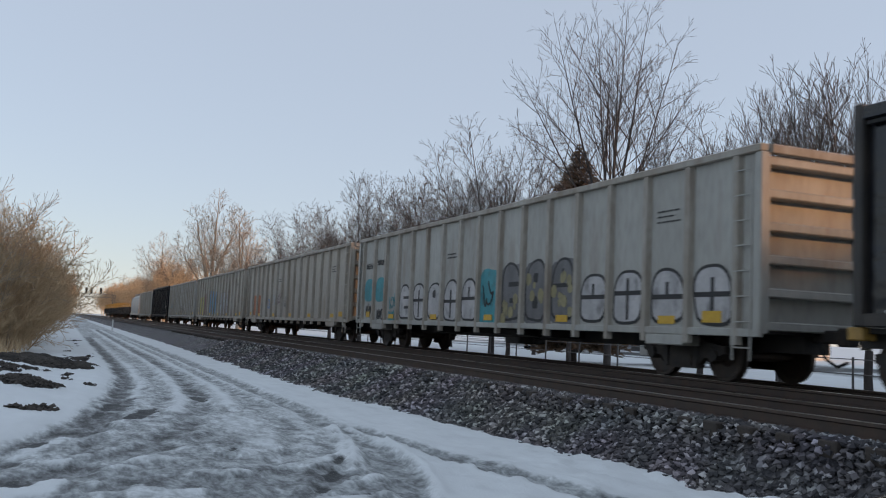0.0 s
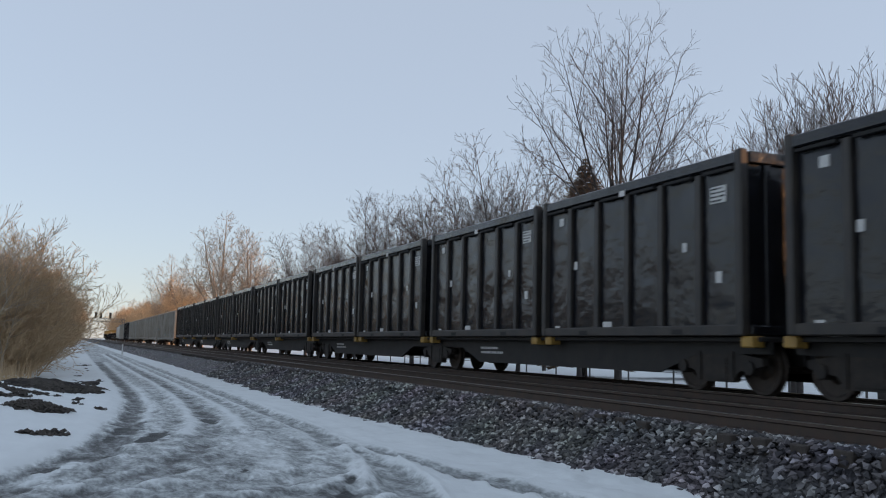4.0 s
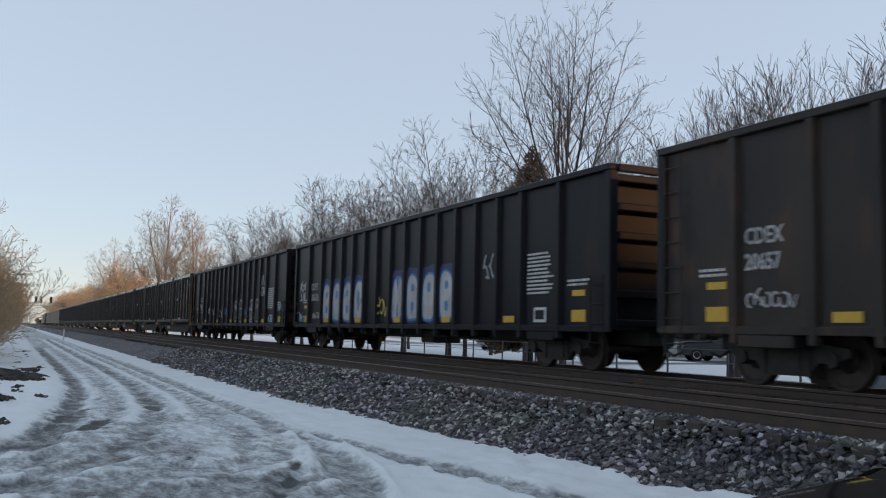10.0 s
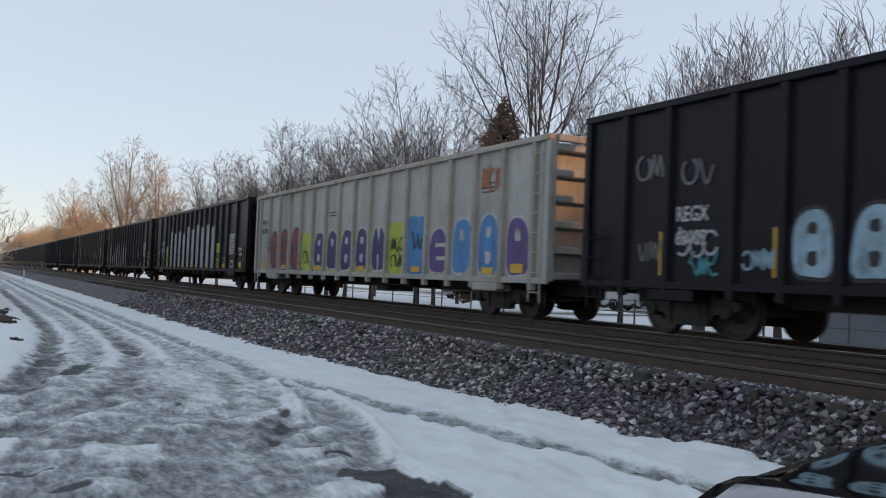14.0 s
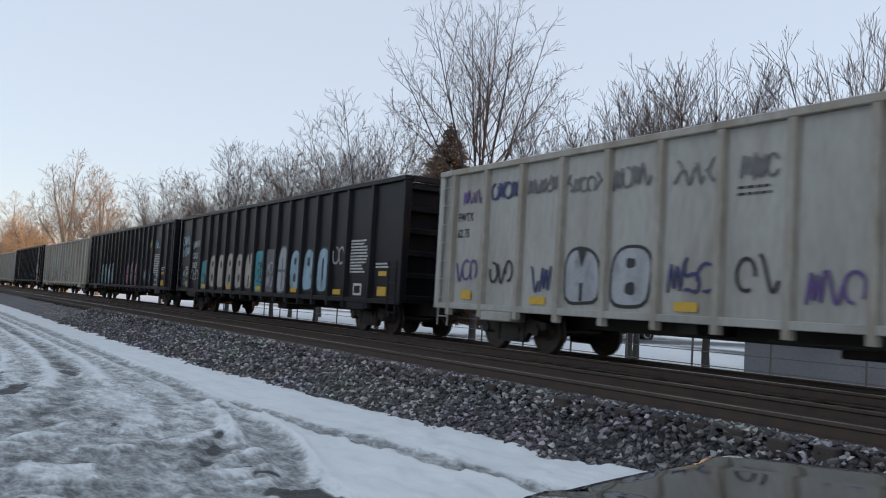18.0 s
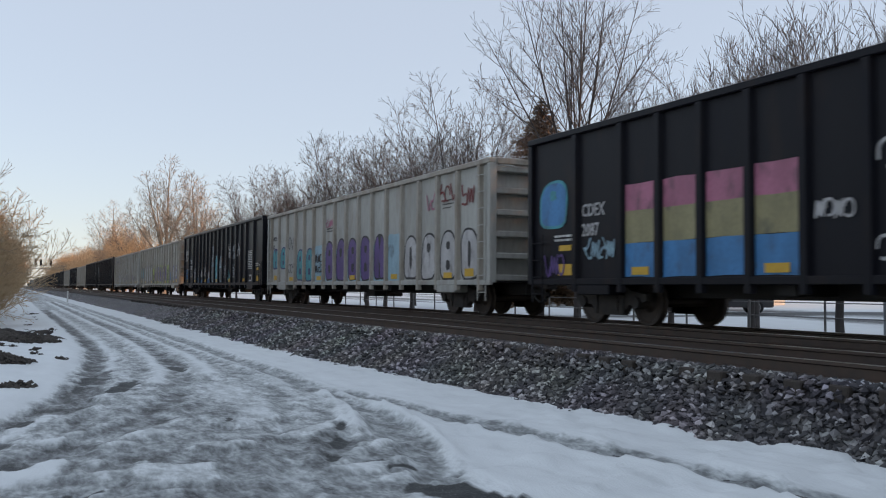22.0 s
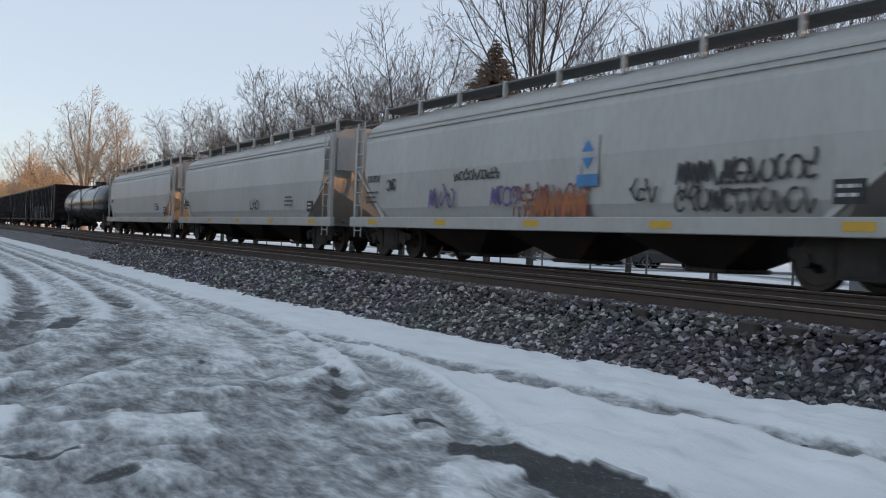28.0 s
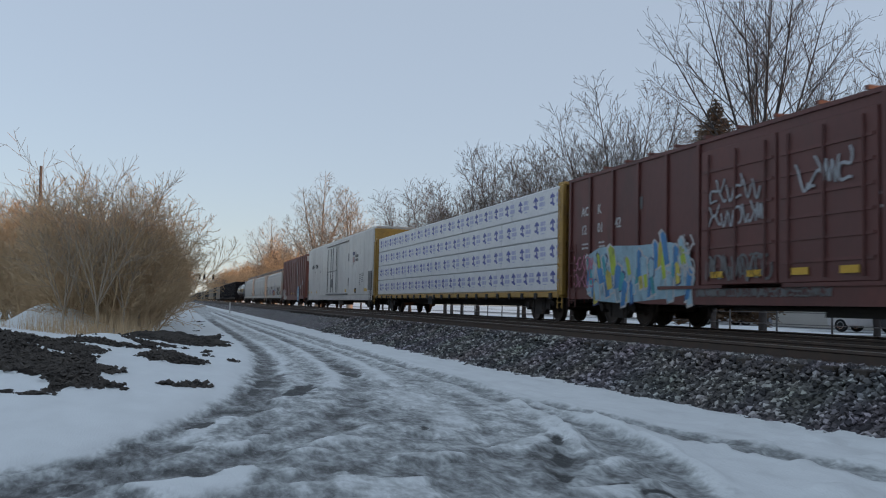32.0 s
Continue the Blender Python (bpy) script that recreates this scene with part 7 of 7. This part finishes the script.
def fan(rng, n, lo, hi):
    return [(rng.uniform(lo, hi), 2 * math.pi * (i + rng.uniform(-0.25, 0.25)) / n, rng.uniform(0.84, 1.0)) for i in range(n)]


rng = random.Random(8)
big = place(bare_tree("tall bare tree with several straight spreading grey limbs", 3, 13.9,
                      [(0.03, 0.5, 1.0), (0.12, 2.57, 0.97), (0.30, 2.6, 0.92), (0.50, 2.5, 0.82), (0.15, -0.6, 0.97), (0.30, -0.5, 0.88), (0.52, -0.7, 0.66), (0.3, 1.0, 0.85), (0.33, 4.2, 0.82)], sh=AIRY, r0=0.115, fork=0.3), 18.0, 26.9)
place(spruce("dense dark brown-green spruce tree", 9.9, 2), 21.26, 34.6, 0.2)
t1 = place(bare_tree("bare tree with a wide fan of fine twigs", 11, 9.1, fan(rng, 10, 0.08, 0.7), sh=FAN), 18.0, 18.6, 0.2, 40)
t2 = place(bare_tree("bare tree with an upright crown of fine twigs", 12, 12.0, fan(rng, 5, 0.12, 0.42), sh=FINE), 19.0, 38.3, 0.2, 10)
t3 = place(bare_tree("slender upright bare tree", 13, 11.6, fan(rng, 3, 0.05, 0.2), sh=FINE), 18.2, 56.4, 0.2)
t4 = place(bare_tree("bare tree with a rounded ruddy crown", 14, 10.0, fan(rng, 6, 0.25, 0.6), sh=FINE), 18.2, 41.9, 0.2)
for x, y, h, src in ((18.2, 15.9, 9.3, t1), (20.5, 13.2, 10.2, t1), (18.4, 22.4, 8.6, t1), (20.5, 21.0, 9.5, t1), (19.2, 31.5, 8.8, t2), (18.2, 35.0, 8.2, t4),
                     (18.5, 49.0, 10.5, t4), (20.0, 46.0, 10.2, t2), (21.0, 52.5, 10.8, t4), (18.5, 60.5, 9.8, t2), (18.5, 64.6, 10.9, t4), (20.5, 69.5, 10.3, t2),
                     (18.2, 73.7, 10.9, t4), (19.5, 79.0, 9.6, t2), (19.0, 84.7, 8.5, t4), (20.0, 92.0, 9.4, t1), (19.5, 101.0, 8.6, t4), (25, 57, 9.0, t1), (26, 47, 9.0, t2), (27, 72, 10.0, t3)):
    copied(src, x, y, h, rng.uniform(0, 360))
syc = place(bare_tree("tall pale-barked tree with a wide round crown", 21, 20.6, [(0.04, 0.3, 1.0), (0.33, 2.6, 0.82), (0.3, -0.5, 0.84), (0.5, 1.2, 0.7), (0.55, 4.4, 0.66), (0.62, 2.9, 0.6), (0.6, -0.2, 0.6)], M_PALEBARK, M_PALEBARK, sh=ROUND, r0=0.45, fork=0.22), 19.5, 133, 0.2)
copied(syc, 22, 121.6, 17.0, 100)
copied(syc, 18, 189, 18.5, 200)
f1 = place(bare_tree("distant bare tree with tawny twigs", 22, 12, fan(rng, 6, 0.2, 0.6), M_BUSH, M_BUSH, sh=dict(ROUND, gap=(0.5, 0.4, 0.4))), 17.5, 152, 0.1)
for i in range(32):
    y = 160 + i * 12 + rng.uniform(-4, 4)
    copied(f1 if i % 4 else t4, 17.5 + rng.uniform(-0.5, 8) + y * 0.006, y, rng.uniform(9, 13) * (1.35 if y > 380 else 1.0), rng.uniform(0, 360), 0.1)
for i in range(46):
    y = 240 + i * 11 + rng.uniform(-4, 4)
    copied(f1, 19 + rng.uniform(0, 14) + y * 0.008, y, rng.uniform(12, 17), rng.uniform(0, 360), 0.1)
# west side of the road: tawny brush and trees
b1 = place(thicket("tawny leafless brush clump with pale stems", 31, 5.45, 40, 2.4, M_BUSH), -2.35, 34.5, 0.1)
b2 = place(thicket("low tawny leafless roadside brush", 32, 5.2, 36, 2.3, M_BUSH), -2.3, 41.5, 0.1)
sapling = place(bare_tree("small pale-stemmed bare tree in the brush", 33, 5.0, fan(rng, 5, 0.25, 0.6), M_PALEBARK, M_PALEBARK, r0=0.05), -2.4, 31.0, 0.2)
for x, y, h in ((-1.7, 32.4, 4.6), (-3.4, 31.6, 4.2), (-1.3, 34.6, 4.9), (-3.0, 33.0, 5.6), (-2.0, 36.5, 6.6), (-3.6, 35.5, 6.9)):
    copied(sapling, x, y, h * 0.92, rng.uniform(0, 360))
for x, y, h, src in ((-4.2, 38.5, 5.6, b2), (-6.0, 46, 6.4, b1), (-3.4, 46, 5.9, b1), (-2.6, 53, 6.2, b2), (-8.5, 50, 6.2, b2), (-3.4, 62, 6.3, b1), (-2.6, 72, 6.0, b2), (-3.4, 84, 7.0, b1), (-3.2, 98, 7.0, b2), (-2.6, 116, 8.5, b1), (-2.0, 138, 8.5, b2), (-2.5, 165, 9.5, b1), (-2.5, 195, 10, b2), (-3, 235, 11, b1), (-3, 280, 12, b1)):
    copied(src, x, y, h * 0.93, rng.uniform(0, 360), 0.1)
for x, y, h, src in ((-13, 66, 8.0, t2), (-10.5, 58, 7.2, t4), (-16, 60, 7.6, t1), (-20, 70, 8.2, t4), (-24, 62, 8.0, t2), (-9, 75, 8.2, t1), (-14, 82, 8.4, t4), (-29, 74, 8.4, t1), (-7, 92, 9, t4), (-18, 95, 9, t2), (-34, 88, 9, t4)):
    copied(src, x, y, h, rng.uniform(0, 360), 0.0)
# added belt of brush, out of view, only there to block the low sun
for k in range(36):
    y = 34 - k * 2.4
    copied(b1 if k % 2 else b2, 66 + rng.uniform(-1.5, 1.5), y, rng.uniform(9.6, 11.2) if y < -4 else rng.uniform(8.2, 9.2), rng.uniform(0, 360))
for k in range(20):
    copied(b2 if k % 2 else b1, 70 + rng.uniform(-1.5, 1.5), -3 - k * 2.2, rng.uniform(10.2, 11.4), rng.uniform(0, 360))


# dry grass round the foot of the brush
def dry_grass():
    rs = np.random.RandomState(71)
    n = 9000
    x = rs.normal(-2.6, 1.1, n)
    y = rs.uniform(28, 60, n)
    keep = (x < -0.7) & (x > -6)
    x, y = x[keep], y[keep]
    n = len(x)
    h, a, ln = rs.uniform(0.25, 0.85, n), rs.uniform(0, 6.28, n), rs.uniform(0.0, 0.35, n)
    w = 0.009
    z = np.full(n, 0.05)
    base = np.stack([x, y, z], 1)
    side = np.stack([np.sin(a) * w, -np.cos(a) * w, np.zeros(n)], 1)
    tip = base + np.stack([np.cos(a) * ln, np.sin(a) * ln, h], 1)
    v = np.stack([base - side, base + side, tip], 1).reshape(-1, 3)
    f = np.arange(n * 3).reshape(-1, 3)
    tagged(link_mesh("dry_grass", v.tolist(), f.tolist(), M_BUSH), "tan dry grass standing out of the snow", "grass", "", "stuff")


dry_grass()


# ---- beyond the line and beside the road ----
def signal_gantry(x0, x1, y):
    g = empty("signal_bridge", "distant grey steel signal bridge across the tracks", "signal")
    bm = bmesh.new()
    for x in (x0, x1):
        for dx in (-0.35, 0.35):
            rod(bm, (x + dx, y, 0), (x + dx, y, 8.2), 0.09)
    part("legs", bm, M_GALV, g)
    bm = boxes((x0 - 0.6, x1 + 0.6, y - 0.5, y + 0.5, 7.0, 7.15), (x0 - 0.6, x1 + 0.6, y - 0.5, y + 0.5, 8.1, 8.2))
    for k in range(14):
        x = x0 + (x1 - x0) * k / 14
        rod(bm, (x, y - 0.5, 7.1), (x + (x1 - x0) / 14, y - 0.5, 8.15), 0.06)
    part("truss", bm, M_GALV, g)
    for x in (7.0, 8.6, 11.6):
        part("signal_head", boxes((x - 0.35, x + 0.35, y - 0.7, y - 0.5, 8.2, 10.2), bevel=0.05), M_GREYDK, g, "dark signal head")


signal_gantry(5.2, 16.0, 330)


def utility_pole(x, y, h):
    p = empty("utility_pole", "weathered pole with a yellow marker", "pole")
    part("pole", rod(bmesh.new(), (0, 0, -0.3), (-0.15, 0, h), 0.13, 10, 0.09), M_WOODPOST, p)
    part("marker_plate", boxes((-0.22, 0.22, -0.16, -0.12, 1.7, 2.15), bevel=0.02), M_YELLOW, p, "yellow marker plate")
    p.matrix_basis = pose(x, y, 0)


utility_pole(-8.6, 64, 9.5)


def marker_post(x, y):
    p = part("marker_post", boxes((-0.06, 0.06, -0.06, 0.06, 0, 1.0), bevel=0.015), M_LABEL, None)
    tagged(p, "short white trackside marker post", "post")
    p.matrix_basis = pose(x, y, 0.0)


marker_post(4.6, 88)


# ---- vehicles ----
M_CARBLACK = mat("gloss_black_car_paint", (0.006, 0.006, 0.007), 0.06, 0, (0.012, 0.012, 0.012), 2, 0.4, 30, 0.0, coat=0.6)
M_SILVER = mat("silver_car_paint", (0.38, 0.39, 0.4), 0.35, 0.5, (0.3, 0.3, 0.31), 2, 0.4, 30, 0.0)
M_CARRED = mat("dark_grey_car_paint", (0.035, 0.036, 0.04), 0.35, 0, (0.025, 0.026, 0.03), 2, 0.4, 30, 0.0)
M_CARWHITE = mat("white_car_paint", (0.6, 0.6, 0.6), 0.35, 0, (0.5, 0.5, 0.5), 2, 0.4, 30, 0.0)
M_TYRE = mat("tyre_rubber", (0.012, 0.012, 0.012), 0.85, 0, (0.02, 0.02, 0.02), 8, 0.5, 40, 0.1)
M_GLASS = mat("dark_car_glass", (0.008, 0.009, 0.01), 0.05, 0, (0.01, 0.01, 0.01), 2, 0.2, 20, 0.0)
M_LAMPGLASS = mat("headlamp_glass", (0.5, 0.5, 0.5), 0.1, 0, (0.4, 0.4, 0.4), 2, 0.2, 20, 0.0)
M_CHROME = mat("bright_trim", (0.55, 0.55, 0.56), 0.2, 1.0, (0.4, 0.4, 0.4), 6, 0.3, 30, 0.0)


def suv(label, material, m, high=1.72):
    """A car that faces +y, nose at y = 2.3, 1.86 wide."""
    c = empty("parked_car", label, "car")
    # hood: curved sheet with a rounded nose
    nx, ny = 20, 22
    vs, fs = [], []
    for j in range(ny + 1):
        for i in range(nx + 1):
            u = -1 + 2 * i / nx
            v = j / ny
            nose = 2.26 - 0.03 * u ** 2 - 0.06 * abs(u) ** 8
            y = 1.0 + (nose - 1.0) * min(v * 1.12, 1.0)
            z = 1.15 - 0.05 * v - 0.016 * u ** 2 - 0.035 * abs(u) ** 8 + 0.018 * math.exp(-((abs(u) - 0.55) / 0.08) ** 2) - 0.05 * max(0, v - 0.86) ** 1.5 * 10
            vs.append((u * 0.86, y, z))
    for j in range(ny):
        for i in range(nx):
            a = j * (nx + 1) + i
            fs.append((a, a + 1, a + nx + 2, a + nx + 1))
    link_mesh("hood", vs, fs, material, c, True)
    bm = bmesh.new()
    prism(bm, [(-2.3, 0.35), (-2.3, 0.95), (-2.2, 1.02), (0.98, 1.06), (2.0, 0.98), (2.16, 0.85), (2.2, 0.6), (2.14, 0.32)], -0.9, 0.9)
    bmesh.ops.bevel(bm, geom=list(bm.edges), offset=0.05, segments=2, affect="EDGES")
    part("body", bm, material, c)
    bm = bmesh.new()
    a = [bm.verts.new(p) for p in ((-0.86, -2.2, 1.0), (0.86, -2.2, 1.0), (0.84, 1.0, 1.08), (-0.84, 1.0, 1.08))]
    b = [bm.verts.new(p) for p in ((-0.66, -1.9, high), (0.66, -1.9, high), (0.64, 0.2, high), (-0.64, 0.2, high))]
    for i in range(4):
        bm.faces.new((a[i], a[(i + 1) % 4], b[(i + 1) % 4], b[i]))
    bm.faces.new(b), bm.faces.new(a[::-1])
    part("glasshouse", bm, M_GLASS, c, "dark windows")
    part("roof", boxes((-0.67, 0.67, -1.92, 0.24, high - 0.02, high + 0.05), bevel=0.03), material, c)
    for s in (-1, 1):
        part("pillar", boxes((s * 0.74 - 0.03, s * 0.74 + 0.03, -0.75, -0.65, 1.05, high - 0.05)), material, c)
        part("mirror", boxes((s * 0.95 - 0.1, s * 0.95 + 0.1, 0.55, 0.7, 1.06, 1.22), bevel=0.03), material, c)
        part("headlight", boxes((s * 0.66 - 0.18, s * 0.66 + 0.18, 2.06, 2.2, 0.72, 0.88), bevel=0.03), M_LAMPGLASS, c, "clear headlamp")
        for y in (-1.4, 1.4):
            w = part("wheel", lathe(bmesh.new(), [(0.2, -0.11), (0.33, -0.11), (0.36, -0.07), (0.36, 0.07), (0.33, 0.11), (0.2, 0.11)], seg=20), M_TYRE, c, "black tyre")
            w.matrix_basis = pose(s * 0.8, y, 0.36)
            r = part("rim", lathe(bmesh.new(), [(0.03, -0.1), (0.2, -0.112), (0.21, 0.112), (0.03, 0.1)], seg=14), M_CHROME, w, "bright wheel rim")
    part("grille", boxes((-0.5, 0.5, 2.1, 2.24, 0.62, 0.84), bevel=0.02), M_GREYDK, c, "dark grille")
    c.matrix_basis = m
    return c


suv("glossy black car parked at the edge of the road", M_CARBLACK, pose(2.66, -0.93, 0.0, 0, 0, 18) @ Matrix.Diagonal((1.15, 1, 1.07, 1)))
suv("silver car parked on a far drive", M_SILVER, pose(34, 59.3, 0.2, 0, 0, 100), 1.6)
suv("silver car parked on a far drive", M_SILVER, pose(36, 56.5, 0.2, 0, 0, 80), 1.6)
suv("white van-like car beside a garage", M_CARWHITE, pose(36, 42.2, 0.2, 0, 0, 20), 1.95)
suv("dark grey car beside a house", M_CARRED, pose(36.6, 39.5, 0.2, 0, 0, 60), 1.6)


# ---- houses and sheds in the yards ----
M_SIDING = mat("pale_siding", (0.55, 0.54, 0.5), 0.7, 0, (0.45, 0.44, 0.41), 1, 0.5, 12, 0.1, 8, None, 0.5, (0.5, 0.5, 6))
M_SHED = mat("blue_grey_metal_siding", (0.26, 0.28, 0.31), 0.5, 0, (0.2, 0.215, 0.235), 1, 0.6, 14, 0.05, 10)
M_ROOF = mat("dark_shingles", (0.06, 0.055, 0.052), 0.9, 0, (0.1, 0.09, 0.085), 3, 0.7, 20, 0.2, 14)
M_SNOWROOF = mat("roof_snow", (0.82, 0.82, 0.84), 0.7, 0, (0.74, 0.74, 0.77), 2, 0.5, 20, 0.1, 12)


def house(name, label, x, y, w, d, h, rz, wall, roof, doors=1, windows=3):
    """Gabled building, w wide along its own x, front at -y."""
    b = empty(name, label, "building")
    part("wall", boxes((-w / 2, w / 2, -d / 2, d / 2, 0, h)), wall, b)
    bm = bmesh.new()
    r = d / 2 * 0.55
    o = 0.35
    vs = [bm.verts.new(p) for p in ((-w / 2 - o, -d / 2 - o, h - 0.1), (w / 2 + o, -d / 2 - o, h - 0.1), (w / 2 + o, 0, h + r), (-w / 2 - o, 0, h + r), (-w / 2 - o, d / 2 + o, h - 0.1), (w / 2 + o, d / 2 + o, h - 0.1))]
    for f in ((0, 1, 2, 3), (3, 2, 5, 4), (0, 3, 4), (1, 5, 2), (0, 4, 5, 1)):
        bm.faces.new([vs[i] for i in f])
    part("roof", bm, roof, b)
    for k in range(windows):
        x0 = -w / 2 + w * (k + 0.5) / windows
        f = part("window", boxes((x0 - 0.5, x0 + 0.5, -d / 2 - 0.06, -d / 2, h * 0.4, h * 0.78), bevel=0.015), M_LABEL, b, "white window frame")
        part("pane", boxes((x0 - 0.42, x0 + 0.42, -d / 2 - 0.075, -d / 2 - 0.06, h * 0.43, h * 0.75)), M_GLASS, f)
    for k in range(doors):
        part("door", boxes((w * 0.28 - 0.45, w * 0.28 + 0.45, -d / 2 - 0.05, -d / 2, 0.1, 2.1), bevel=0.015), M_ROOF, b, "dark door")
    b.matrix_basis = pose(x, y, 0.2, 0, 0, rz)


house("garage", "pale sided garage behind snowy yards", 44, 53.5, 8, 6, 2.8, -62, M_SIDING, M_ROOF, 0, 1)
house("house", "pale house with dark windows beyond the yards", 56, 62, 10, 8, 4.8, -60, M_SIDING, M_ROOF, 1, 4)
house("house", "grey house beyond the yards", 50, 72, 10, 8, 4.6, -65, M_SHED, M_ROOF, 1, 3)
house("shed", "low blue-grey metal shed beside the line", 21.2, 12.4, 6.5, 3.4, 1.55, -80, M_SHED, M_SNOWROOF, 0, 0)
house("house", "pale house among trees west of the road", -34, 84, 10, 8, 4.4, 25, M_SIDING, M_ROOF, 1, 4)


def wire_fence(x, y0, y1):
    f = empty("wire_fence", "low wire fence with thin steel posts", "fence")
    n = int((y1 - y0) / 2.4)
    for k in range(n + 1):
        y = y0 + (y1 - y0) * k / n
        p = part("post", rod(bmesh.new(), (x, y, 0.0), (x, y, 1.25), 0.03), M_GALV, f)
    for z in (0.5, 0.85, 1.2):
        part("wire", rod(bmesh.new(), (x, y0, z), (x, y1, z), 0.012, 4), M_GALV, f)


wire_fence(17.6, 6, 60)


# ---- what moves ----
def motions():
    for car, y, x, z in TRAIN:
        walk(car, [(t, pose(x, y + SPEED * t, z)) for t in (0.0, 8.0, 16.0, 24.0, 32.0)])
    # all wheelsets roll alike
    first = WHEELSETS[0]
    walk(first, [(k / FPS, pose(0, 0, 0, -88.0 * k)) for k in range(32 * FPS + 1)])
    roll = first.animation_data.action
    for w in WHEELSETS[1:]:
        w.rotation_mode = "QUATERNION"
        keys = w.animation_data_create()
        keys.action = roll
        keys.action_slot = roll.slots[0]


motions()
